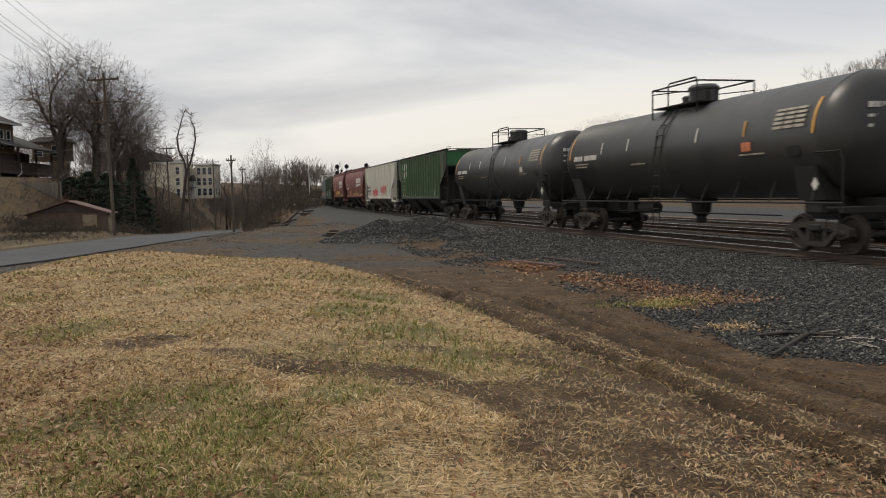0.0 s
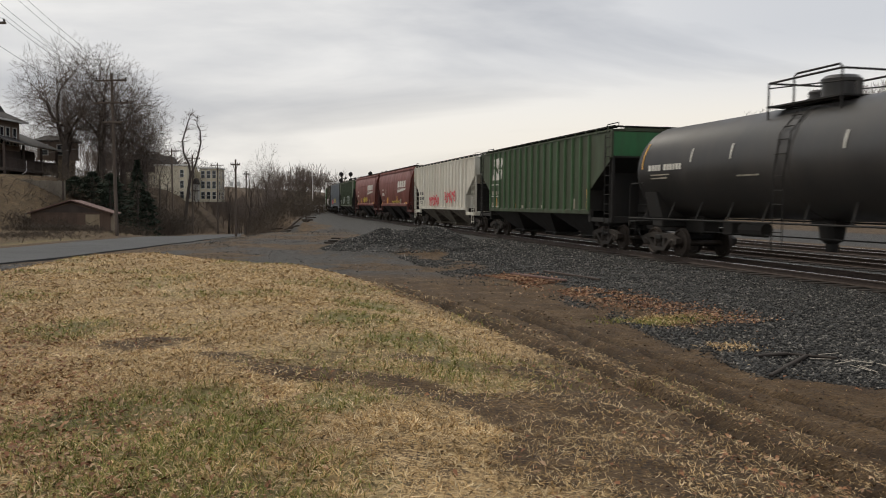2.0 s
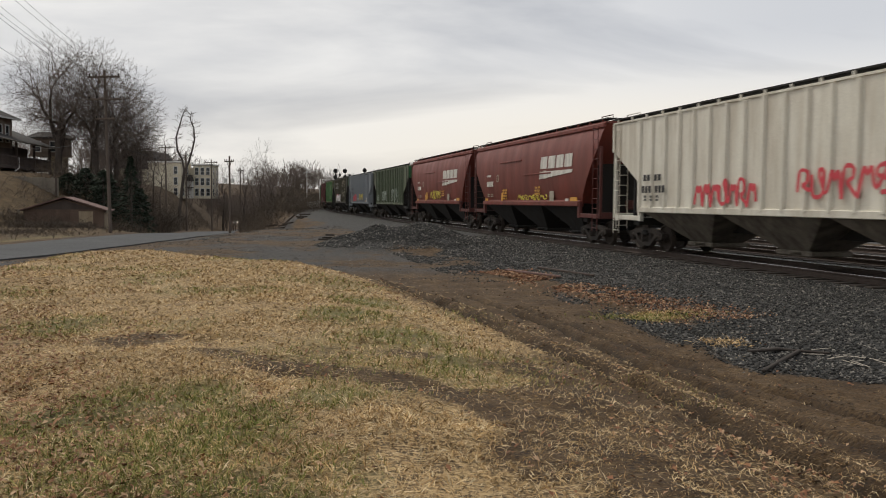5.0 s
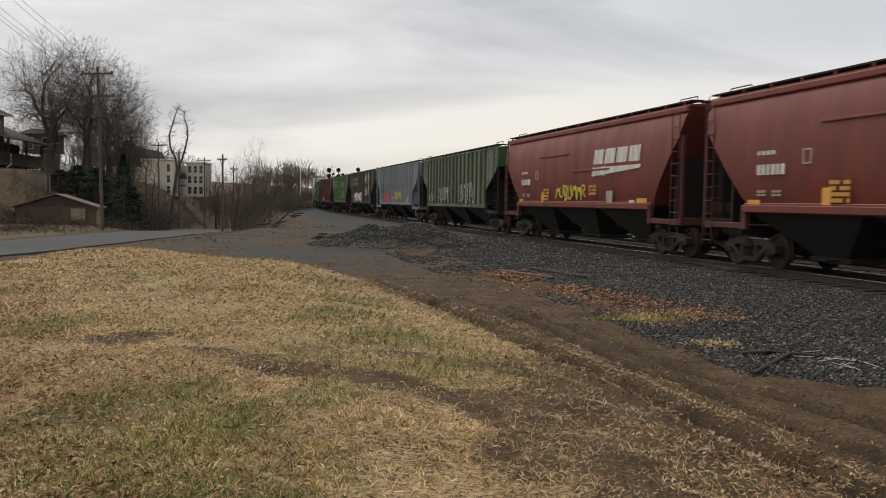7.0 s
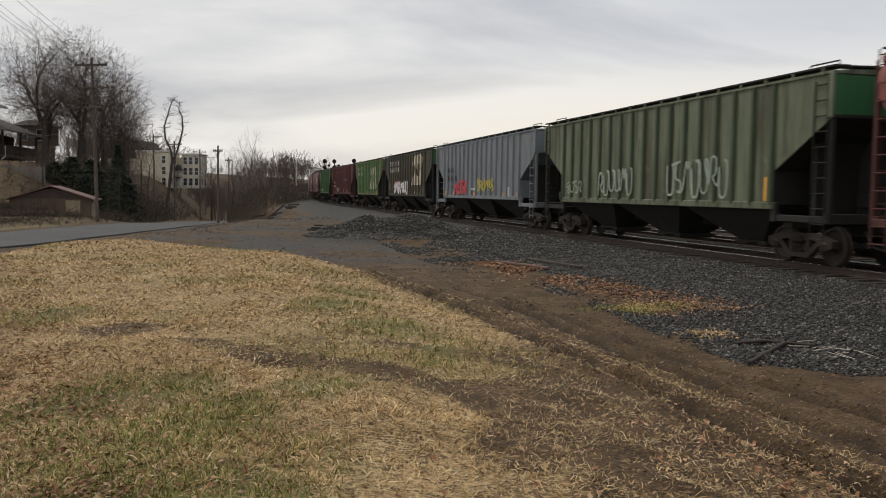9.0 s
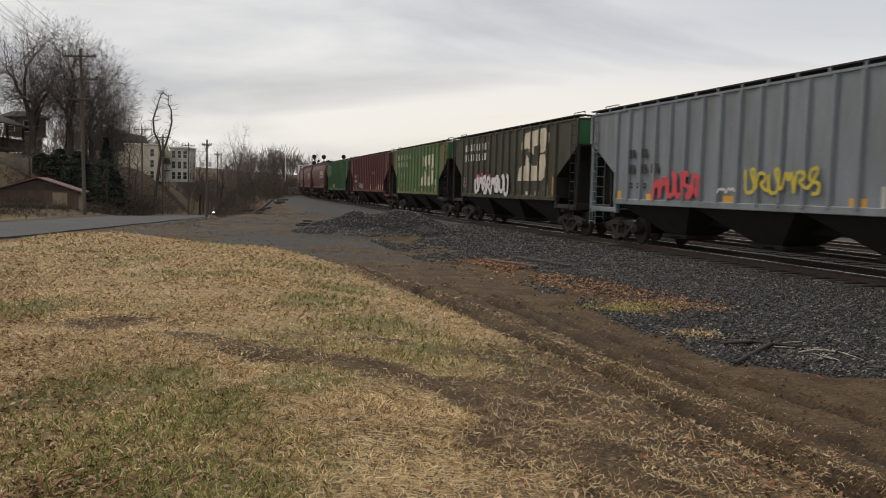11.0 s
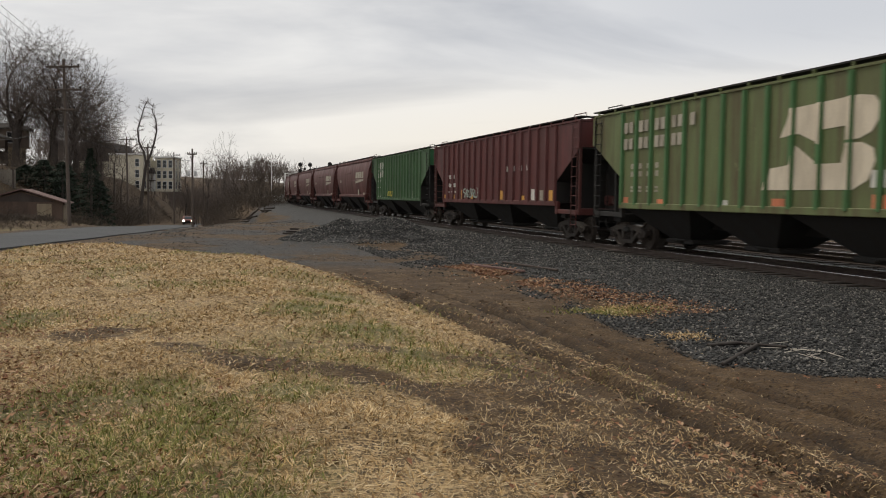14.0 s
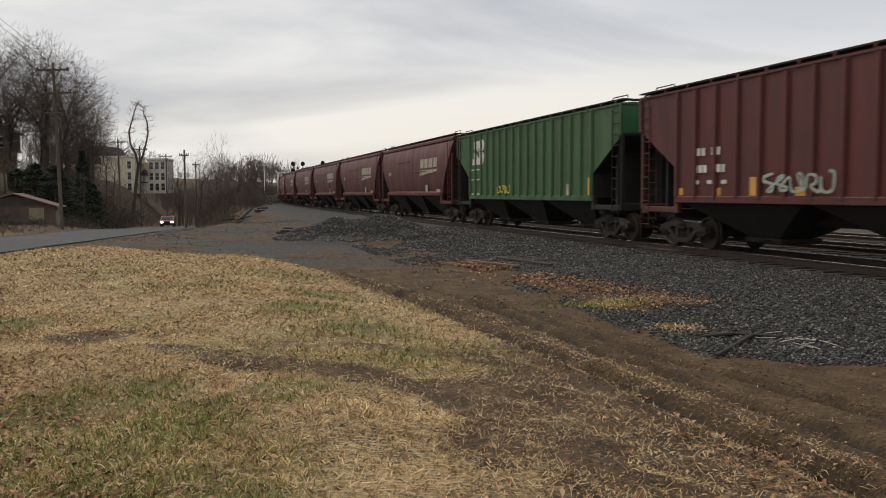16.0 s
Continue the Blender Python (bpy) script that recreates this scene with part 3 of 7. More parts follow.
def ground_kinds(x, y):
    """Weights of bare earth, green grass and gravel."""
    o, s = off_track(x, y)
    lawn = poly_sd(x, y, LAWN)
    rd, _ = road_mid(x, y)
    earth = np.maximum(sstep(0.8, -0.4, lawn), 0.88 * sstep(3.2, 0.6, lawn + 2.2 * (vnoise(x, y, 1.2, 42) - 0.5)) * sstep(12.5, 9, y))
    wob = 0.7 * (vnoise(x, y, 1.6, 41) - 0.5)
    earth = np.maximum(earth, 0.78 * sstep(1.35, 0.4, line_d(x, y, [(-2.3, 8.75), (-1.7, 8.15), (-1.05, 7.95), (-0.3, 7.5), (0.5, 7.0), (0.9, 6.2), (0.6, 5.2)]) / 0.42 + wob))
    earth = np.maximum(earth, 0.8 * sstep(1.3, 0.4, np.hypot(x + 3.5, (y - 9.6) * 0.7) / 0.5 + wob))
    earth = np.maximum(earth, 0.7 * sstep(1.3, 0.4, np.hypot(x + 0.4, (y - 9.1) * 0.7) / 0.4 + wob))
    earth = np.maximum(earth, 0.42 * sstep(0.58, 0.76, vnoise(x, y, 1.1, 11)) * sstep(17, 9, y))
    for rut in RUTS[:1]:
        earth = np.maximum(earth, 0.9 * np.exp(-(line_d(x, y, rut) / 0.4) ** 2))
    green = sstep(0.55, 0.75, vnoise(x, y, 0.8, 12)) * 0.35
    for gx, gy, gr in ((-2.67, 6.0, 0.8), (-2.0, 5.3, 0.9), (-1.65, 5.7, 0.8), (-2.0, 6.85, 0.5), (-0.45, 10.7, 0.9), (-1.3, 12.0, 0.9), (-4.8, 10.5, 0.7), (0.1, 8.7, 0.6), (-1.1, 4.5, 0.6), (-0.95, 6.9, 0.45), (-1.2, 14.3, 1.0)):
        green = np.maximum(green, 0.85 * sstep(1.1, 0.3, np.hypot(x - gx, (y - gy) * 0.7) / gr + wob))
    # left of the lane and past the yard it is lawn and rough grass again
    wild = np.maximum(sstep(3.6, 5.0, rd) * (x < -20), sstep(70, 90, y) * sstep(-9, -14, o))
    earth = np.maximum(earth * (1 - 0.85 * wild), wild * (0.68 + 0.1 * sstep(72, 85, y)))
    green = np.where(wild > 0.3, np.maximum(green, 0.75 * (x < -20)), green)
    edge = -8.0 + 0.9 * (vnoise(x, y, 0.7, 13) - 0.5) + 1.3 * sstep(12, 24, s) + 1.5 * sstep(9.3, 7.9, s)
    gravel = sstep(-0.5, 0.5, o - edge) * sstep(16, 13, o)
    heap = np.exp(-(((x + 1.8) / 3.2) ** 2 + ((y - 37.0) / 2.6) ** 2) ** 1.5)
    gravel = np.maximum(gravel, sstep(0.2, 0.5, heap))
    gravel = np.maximum(gravel, 0.64 * sstep(20, 27, y) * sstep(0.0, -1.2, lawn) * (o < -6) * (1 - wild) * sstep(0.25, 0.6, vnoise(x, y, 0.35, 14) * 0.6 + vnoise(x, y, 1.4, 15) * 0.4))
    gravel = gravel * (1 - 0.85 * np.exp(-(((o + 7.0) / 0.5) ** 2)) * sstep(12, 13.5, s) * sstep(25, 22, s))
    gravel = np.maximum(gravel, 0.9 * sstep(15, 20, o) * sstep(40, 30, o))
    return np.clip(earth, 0, 1), np.clip(green, 0, 1), np.clip(gravel, 0, 1)


def rut_shade(x, y):
    """Weight of the painted shade along the wheel ruts, broken here and there."""
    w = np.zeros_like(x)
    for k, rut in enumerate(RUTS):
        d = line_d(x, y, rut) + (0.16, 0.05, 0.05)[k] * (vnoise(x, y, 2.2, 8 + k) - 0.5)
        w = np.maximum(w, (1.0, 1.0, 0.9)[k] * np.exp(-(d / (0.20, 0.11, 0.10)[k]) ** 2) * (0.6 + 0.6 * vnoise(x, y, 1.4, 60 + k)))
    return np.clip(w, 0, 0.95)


def graded(lo, hi, fine_lo, fine_hi, fine, growth):
    mid = list(np.arange(fine_lo, fine_hi, fine))
    up, stepv = [mid[-1]], fine
    while up[-1] < hi:
        stepv *= growth
        up.append(up[-1] + stepv)
    down, stepv = [mid[0]], fine
    while down[-1] > lo:
        stepv *= growth
        down.append(down[-1] - stepv)
    return np.array(down[:0:-1] + mid + up[1:])


def build_ground():
    xs = graded(-2500, 2500, -7.0, 7.5, 0.065, 1.05)
    ys = graded(-2500, 2500, 2.8, 17, 0.065, 1.045)
    X, Y = np.meshgrid(xs, ys)
    Z = land(X, Y)
    nx, ny = len(xs), len(ys)
    verts = np.stack([X, Y, Z], -1).reshape(-1, 3)
    i = (np.arange(ny - 1)[:, None] * nx + np.arange(nx - 1)[None, :]).ravel()
    faces = np.stack([i, i + 1, i + nx + 1, i + nx], 1)
    me = mesh_np("ground", verts, faces, M_GROUND)
    e, g, s = ground_kinds(X.ravel(), Y.ravel())
    at = me.attributes.new("kinds", "FLOAT_COLOR", "POINT")
    at.data.foreach_set("color", np.stack([e, g, s, rut_shade(X.ravel(), Y.ravel())], 1).astype(np.float32).ravel())
    for p in me.polygons:
        p.use_smooth = True
    tagged(new("ground", me), "dry winter grass, muddy earth and dark gravel", "ground", kind="structure")


build_ground()


def ribbon(points, half, lift, name, material, label, category):
    """A paved strip with thickness that follows the middle line."""
    pts = []
    for (x0, y0, z0), (x1, y1, z1) in zip(points[:-1], points[1:]):
        n = max(2, int(math.hypot(x1 - x0, y1 - y0) / 2.0))
        pts += [(x0 + (x1 - x0) * k / n, y0 + (y1 - y0) * k / n, z0 + (z1 - z0) * k / n) for k in range(n)]
    pts = np.array(pts + [points[-1]])
    for _ in range(6):
        pts[1:-1] = (pts[:-2] + 2 * pts[1:-1] + pts[2:]) / 4
    mb = MB()
    rings = []
    for k in range(len(pts)):
        d = pts[min(k + 1, len(pts) - 1)] - pts[max(k - 1, 0)]
        n = np.array([d[1], -d[0], 0]) / math.hypot(d[0], d[1])
        j = 0.12 * math.sin(k * 1.7) + 0.08 * math.sin(k * 0.6)
        c = pts[k] + np.array([0, 0, lift])
        a, b = c - n * (half + j), c + n * (half - j * 0.7)
        rings.append([a - (0, 0, 0.25), a, c + (0, 0, 0.05), b, b - (0, 0, 0.25)])
    mb.loft(rings, caps=True)
    return solo(name, mb, material, label, category, kind="structure", smooth=True)


ribbon(ROAD, 3.0, 0.06, "road", M_ASPHALT, "narrow worn grey asphalt lane", "road")


# ---- tracks: rails, sleepers ----
def build_track(side, s0, s1, name, label):
    tr = thing(name, label, "railway track", kind="structure")
    stops = np.concatenate([np.arange(s0, BEND, 12.0), np.arange(BEND, s1, 6.0)])
    prof = [(-0.075, -0.17), (0.075, -0.17), (0.075, -0.155), (0.012, -0.13), (0.012, -0.045), (0.036, -0.035), (0.036, -0.006), (0.026, 0.0), (-0.026, 0.0), (-0.036, -0.006), (-0.036, -0.035), (-0.012, -0.045), (-0.012, -0.13), (-0.075, -0.155)]
    for gauge in (-0.755, 0.755):
        mb, top = MB(), MB()
        rings, tops = [], []
        for s in stops:
            x, y, h = track_at(float(s), side)
            rt = (math.cos(h), math.sin(h))
            rings.append([(x + rt[0] * (gauge + a), y + rt[1] * (gauge + a), z) for a, z in prof])
            tops.append([(x + rt[0] * (gauge + a), y + rt[1] * (gauge + a), z) for a, z in ((-0.027, -0.002), (-0.024, 0.003), (0.024, 0.003), (0.027, -0.002))])
        mb.loft(rings)
        top.loft(tops)
        rail = part("rail", mb, M_RAIL, tr, "rusty steel rail")
        part("rail_head", top, M_TREAD, rail, "polished running surface")
    tie = MB().box(-1.3, 1.3, -0.115, 0.115, -0.36, -0.165, 0.015).mesh("sleeper", M_TIE)
    k = 0
    s = s0
    while s < min(s1, 75):
        x, y, h = track_at(s, side)
        share("sleeper", tie, tr, pose(x, y, 0.004 * ((k * 7) % 5 - 2), 0, 0, math.degrees(h) + ((k * 5) % 7 - 3) * 0.4))
        s, k = s + 0.52, k + 1
    return tr


build_track(0.0, -30, 330, "railway_track", "rusty steel rails on dark wooden sleepers in ballast")
build_track(4.3, -30, 330, "railway_track", "rusty steel rails on dark wooden sleepers in ballast")
build_track(8.8, -20, 330, "railway_track", "rusty steel rails on dark wooden sleepers in ballast")


# ---- rolling stock: local x runs along the car towards the far end, +y is the side that the camera sees ----
WHEEL_R = 0.457
MESHES = {}


def cached(key, make):
    if key not in MESHES:
        MESHES[key] = make()
    return MESHES[key]


def wheelset_mesh():
    mb = MB()
    mb.lathe_y([(0.085, -1.0), (0.085, 1.0)], 0, 0, 12)
    for s in (-1, 1):
        mb.lathe_y([(0.10, s * 0.66), (0.16, s * 0.66), (0.16, s * 0.70), (0.36, s * 0.715), (0.40, s * 0.685), (0.485, s * 0.685), (0.485, s * 0.712), (WHEEL_R, s * 0.722), (WHEEL_R - 0.006, s * 0.815), (0.40, s * 0.82), (0.37, s * 0.775), (0.17, s * 0.765), (0.15, s * 0.83), (0.10, s * 0.83)], 0, 0, 28)
        mb.lathe_y([(0.12, s * 0.98), (0.12, s * 1.10), (0.10, s * 1.12)], 0, 0, 10)
        for q in range(3):
            a = q * 2.0944
            mb.box(0.07 * math.cos(a) - 0.02, 0.07 * math.cos(a) + 0.02, s * 1.11, s * 1.135, 0.07 * math.sin(a) - 0.02, 0.07 * math.sin(a) + 0.02)
    return mb.mesh("wheelset", M_WHEEL, True)


def tyre_mesh():
    mb = MB()
    for s in (-1, 1):
        mb.lathe_y([(WHEEL_R - 0.03, s * 0.819), (WHEEL_R + 0.001, s * 0.816), (WHEEL_R + 0.0025, s * 0.74), (WHEEL_R - 0.03, s * 0.735)], 0, 0, 28)
    return mb.mesh("tread", M_TREAD, True)


def side_frame_mesh():
    mb = MB()
    for s in (1,):
        y0, y1 = s * 0.93, s * 1.09
        # cast frame with two windows and the spring opening
        mb.prism_y([(-1.16, 0.60), (-1.16, 0.44), (-0.98, 0.37), (-0.76, 0.52), (-0.50, 0.60), (0.50, 0.60), (0.76, 0.52), (0.98, 0.37), (1.16, 0.44), (1.16, 0.60), (0.85, 0.70), (0.45, 0.755), (-0.45, 0.755), (-0.85, 0.70)], y0, y1)
        mb.prism_y([(-0.78, 0.53), (-0.36, 0.17), (0.36, 0.17), (0.78, 0.53), (0.64, 0.56), (0.30, 0.285), (-0.30, 0.285), (-0.64, 0.56)], y0, y1)
        for q in (-1, 1):
            mb.box(q * 0.30 - 0.07, q * 0.30 + 0.07, s * 0.93, s * 1.07, 0.26, 0.62, 0.02)
            mb.box(q * 0.89 - 0.14, q * 0.89 + 0.14, s * 0.95, s * 1.12, 0.34, 0.54, 0.03)
    return mb.mesh("side_frame", M_TRUCK)


def spring_mesh():
    ring = []
    for k in range(6):
        z = 0.285 + k * 0.043
        ring += [[(r * math.cos(a * 0.7854), r * math.sin(a * 0.7854), zz) for a in range(8)] for r, zz in ((0.045, z), (0.066, z + 0.012), (0.045, z + 0.024))]
    return MB().loft(ring).mesh("spring", M_TRUCK)


def bolster_mesh():
    mb = MB()
    mb.box(-0.2, 0.2, -1.13, 1.13, 0.53, 0.70, 0.03)
    mb.box(-0.17, 0.17, -0.35, 0.35, 0.68, 0.86, 0.03)
    for q in (-1, 1):
        mb.box(q * 0.50 - 0.05, q * 0.50 + 0.05, -0.75, 0.75, 0.34, 0.44, 0.02)
        for s in (-1, 1):
            mb.box(q * 0.44 - 0.04, q * 0.44 + 0.04, s * 0.74 - 0.05, s * 0.74 + 0.05, 0.28, 0.56, 0.02)
    return mb.mesh("bolster", M_UNDER)


WHEELSETS = []      # (car's middle at 8 s, wheelset, its place on the truck)


def add_trucks(car, half, base, at8):
    for e in (-1, 1):
        tk = share("truck", cached("bolster", bolster_mesh), car, pose(e * (half - base), 0, 0))
        for turn in (0, 180):
            share("side_frame", cached("side_frame", side_frame_mesh), tk, pose(0, 0, 0, 0, 0, turn))
            for q in (-0.15, 0.0, 0.15):
                share("spring", cached("spring", spring_mesh), tk, pose(q, 1.0 if turn == 0 else -1.0, 0))
        for q in (-0.89, 0.89):
            w = share("wheelset", cached("wheelset", wheelset_mesh), tk, pose(q, 0, WHEEL_R))
            WHEELSETS.append((at8, w, q))


def coupler_mesh():
    mb = MB()
    mb.box(-0.55, 0.25, -0.075, 0.075, 0.80, 0.96, 0.02)
    mb.box(0.15, 0.52, -0.16, 0.12, 0.74, 1.02, 0.05)
    mb.tube([(-0.3, -0.35, 0.82), (0.0, -0.40, 0.5), (0.4, -0.36, 0.42), (0.62, -0.33, 0.5)], 0.03, 6)
    mb.tube([(-0.25, 0.2, 1.05), (-0.28, 0.6, 1.08), (-0.28, 1.2, 1.05)], 0.018, 5)
    return mb.mesh("coupler", M_UNDER)


def add_couplers(car, half):
    me = cached("coupler", coupler_mesh)
    share("coupler", me, car, pose(half - 0.5, 0, 0))
    share("coupler", me, car, pose(-half + 0.5, 0, 0, 0, 0, 180))


def ladder(mb, x, y, z0, z1, wide, along="x", step=0.36, r=0.017):
    """Stiles and rungs; along: the way the rungs run."""
    for q in (-wide / 2, wide / 2):
        p = (x + q, y) if along == "x" else (x, y + q)
        mb.tube([(*p, z0), (*p, z1)], r, 5)
    n = int((z1 - z0) / step)
    for k in range(n + 1):
        z = z0 + (z1 - z0) * (k + 0.3) / (n + 0.6)
        a, b = ((x - wide / 2, y), (x + wide / 2, y)) if along == "x" else ((x, y - wide / 2), (x, y + wide / 2))
        mb.tube([(*a, z), (*b, z)], r * 0.85, 5)


def flat_bars(cells, x_left, z_top, cell_w, cell_h, y=0.0):
    """Plain bars on the car's side. cells: rows of text in which any mark but a blank stands for one bar; reading runs to -x."""
    mb = MB()
    for r, row in enumerate(cells):
        for k, ch in enumerate(row):
            if ch != " ":
                x = x_left - k * cell_w
                mb.box(x - cell_w * 0.74, x, y, y + 0.006, z_top - r * cell_h * 1.5 - cell_h, z_top - r * cell_h * 1.5)
    return mb


def slab(mb, outline, y, thick=0.006):
    """A flat painted shape on the side: outline of (x, z)."""
    return mb.prism_y(outline, y, y + thick)


def scrawl(seed, x0, x1, z0, z1, y, width, loops):
    """One sprayed stroke that spells nothing: a ribbon that curls and jags from x0 to x1."""
    rnd = random.Random(seed)
    pts = []
    for k in range(loops):
        cx, w = x0 + (x1 - x0) * (k + 0.5) / loops, abs(x1 - x0) / loops * 0.5
        top, low = z0 + (z1 - z0) * rnd.uniform(0.8, 1.05), z0 + (z1 - z0) * rnd.uniform(-0.05, 0.18)
        mid = (top + low) / 2 + rnd.uniform(-0.1, 0.1) * (z1 - z0)
        shape = rnd.randrange(4)
        if shape == 0:
            pts += [(cx + w, low), (cx + w * 0.8, top), (cx - w * 0.5, top - 0.05), (cx - w * 0.4, mid), (cx + w * 0.5, mid - 0.04), (cx - w, low)]
        elif shape == 1:
            pts += [(cx + w, top), (cx + w * 0.9, low), (cx - w * 0.6, low + 0.03), (cx - w * 0.7, top), (cx + w * 0.2, top)]
        elif shape == 2:
            pts += [(cx - w * 0.6, top), (cx + w * 0.8, top - 0.06), (cx + w * 0.9, mid), (cx - w * 0.6, mid - 0.05), (cx - w * 0.5, low), (cx + w * 0.7, low)]
        else:
            pts += [(cx + w, low), (cx + w * 0.3, top), (cx - w * 0.1, mid), (cx - w * 0.5, top), (cx - w, low)]
    fine = []
    for (ax, az), (bx, bz) in zip(pts[:-1], pts[1:]):
        fine += [(ax + (bx - ax) * q / 4, az + (bz - az) * q / 4) for q in range(4)]
    arr = np.array(fine)
    for _ in range(2):
        arr[1:-1] = (arr[:-2] + 2 * arr[1:-1] + arr[2:]) / 4
    rings = []
    for q, (px, pz) in enumerate(arr):
        ax, az = arr[min(q + 1, len(arr) - 1)] - arr[max(q - 1, 0)]
        m = math.hypot(ax, az) or 1
        h = width * rnd.uniform(0.36, 0.58)
        lift = 0.0015 + 0.0000015 * q
        rings.append([(px - az / m * h, y + 0.004 + lift, pz + ax / m * h), (px + az / m * h, y + 0.004 + lift, pz - ax / m * h), (px + az / m * h, y, pz - ax / m * h), (px - az / m * h, y, pz + ax / m * h)])
    return MB().loft(rings)


def hopper_bays(mb, half_len, z_top, count, w=1.42):
    """Hopper bays below the body: pyramids down to the outlet gates."""
    pitch = 2 * half_len / count
    for k in range(count):
        c = -half_len + pitch * (k + 0.5)
        a, g = pitch * 0.5, 0.55
        mb.loft([[(c - a, -w, z_top), (c + a, -w, z_top), (c + a, w, z_top), (c - a, w, z_top)],
                 [(c - a * 0.93, -w, z_top - 0.12), (c + a * 0.93, -w, z_top - 0.12), (c + a * 0.93, w, z_top - 0.12), (c - a * 0.93, w, z_top - 0.12)],
                 [(c - g, -0.55, 0.42), (c + g, -0.55, 0.42), (c + g, 0.55, 0.42), (c - g, 0.55, 0.42)]])
        mb.box(c - 0.72, c + 0.72, -0.62, 0.62, 0.28, 0.42, 0.03)
        mb.tube([(c - 0.3, -0.95, 0.36), (c - 0.3, 0.95, 0.36)], 0.035, 6)
    return mb


def hopper_car(label, length, at8, body, ends=None, posts=15, trough=True, sill=1.42, eave=4.38, curved=False, frame_mat=None, post_mat=None):
    """A covered hopper car; length over couplers."""
    car = thing("hopper_car", label, "freight car", group="train cars")
    half = length / 2
    top = half - 0.62                       # half the body's length at the eaves
    low = top - 1.95                        # and at the sill
    ends = ends or body
    fm = frame_mat or M_UNDER
    if not curved:
        W = 1.54
        slope = [(-top, eave), (-top, eave - 1.0), (-low, eave - 2.15), (-low, sill), (low, sill), (low, eave - 2.15), (top, eave - 1.0), (top, eave)]
        part("body", MB().prism_y(slope, -W, W), body, car)
        for e in (-1, 1):
            # cover plate over the end slope; its black paints the shade under the overhang
            part("slope_sheet", MB().prism_y([(e * (top + 0.006), eave - 0.95), (e * (top + 0.006), eave - 1.0), (e * (low + 0.006), eave - 2.155), (e * (low + 0.006), sill), (e * (low - 0.02), sill), (e * (low - 0.02), eave - 2.14), (e * (top - 0.02), eave - 0.97)], -W + 0.012, W - 0.012), M_UNDER if body is not M_WHITE and body is not M_GREY else body, car, "sloping end sheet, shade painted black except on white and grey cars")
            part("end_panel", MB().box(min(e * (top + 0.004), e * (top + 0.02)), max(e * (top + 0.004), e * (top + 0.02)), -W + 0.05, W - 0.05, eave - 0.93, eave - 0.06), ends, car)
        post = MB().loft([[(-0.075, 0.001, sill), (0.075, 0.001, sill), (0.05, 0.085, sill), (-0.05, 0.085, sill)], [(-0.075, 0.001, eave - 0.05), (0.075, 0.001, eave - 0.05), (0.05, 0.085, eave - 0.05), (-0.05, 0.085, eave - 0.05)]]).mesh("side_post", post_mat or body)
        for k in range(posts):
            x = -low + 0.05 + (2 * low - 0.1) * k / (posts - 1)
            share("side_post", post, car, pose(x, W, 0))
            share("side_post", post, car, pose(x, -W, 0, 0, 0, 180))
        for e in (-1, 1):
            for s in (-1, 1):
                part("corner_post", MB().box(e * top - 0.06, e * top + 0.06, s * W - 0.03, s * W + 0.06, eave - 1.0, eave - 0.035, 0.01), body, car)
        skin = W + 0.004
    else:
        sec = [(-1.36, sill), (-1.47, sill + 0.3), (-1.55, sill + 0.9), (-1.58, sill + 1.5), (-1.56, sill + 2.1), (-1.46, sill + 2.6), (-1.30, eave - 0.12), (-1.22, eave + 0.02), (1.22, eave + 0.02), (1.30, eave - 0.12), (1.46, sill + 2.6), (1.56, sill + 2.1), (1.58, sill + 1.5), (1.55, sill + 0.9), (1.47, sill + 0.3), (1.36, sill)]

        def reach(z):
            return min(top, low + (z - sill) * (top - low) / (eave - 0.75 - sill))
        mb = MB()
        mb.loft([[(-reach(z), y, z) for y, z in sec], [(reach(z), y, z) for y, z in sec]])
        part("body", mb, body, car, smooth=True)
        for s in (-1, 1):
            mb = MB()
            mb.box(-low - 0.05, low + 0.05, s * 1.36 - 0.03, s * 1.36 + 0.16, sill - 0.14, sill + 0.12, 0.02)
            mb.box(-top, top, s * 1.34 - 0.06, s * 1.34 + 0.08, eave - 0.20, eave - 0.02, 0.03)
            mb.box(-low * 0.55, -low * 0.02, s * 1.575 - 0.04, s * 1.575 + 0.03, sill + 1.25, sill + 1.31, 0.01)
            mb.box(-low * 0.05 + 0.6, low * 0.55, s * 1.575 - 0.04, s * 1.575 + 0.03, sill + 1.95, sill + 2.01, 0.01)
            part("side_rail", mb, body, car)
        skin = 1.56
    # roof, hatches and running boards
    W = 1.54 if not curved else 1.28
    part("roof", MB().prism_x([(-W - 0.04, eave - 0.03), (W + 0.04, eave - 0.03), (W + 0.04, eave + 0.03), (0.45, eave + 0.09), (-0.45, eave + 0.09), (-W - 0.04, eave + 0.03)], -top - 0.04, top + 0.04), body, car)
    mb = MB()
    mb.box(-top + 0.7, top - 0.7, -0.34, 0.34, eave + 0.06, eave + 0.2, 0.03)
    for k in range(9):
        x = -top + 1.4 + (2 * top - 2.8) * k / 8
        mb.box(x - 0.03, x + 0.03, -0.42, 0.42, eave + 0.06, eave + 0.23, 0.01)
    part("hatch_trough", mb, body, car)
    bracket = MB().box(-0.025, 0.025, -0.03, 0.03, eave - 0.05, eave + 0.12).mesh("bracket", body)
    count = posts if not curved else 15
    walkway = MB().box(-top - 0.1, top + 0.1, -0.2, 0.2, eave + 0.115, eave + 0.155).mesh("running_board", M_UNDER)
    cross = MB().box(-0.2, 0.2, -W + 0.45, W - 0.45, eave + 0.117, eave + 0.153).mesh("end_board", M_UNDER)
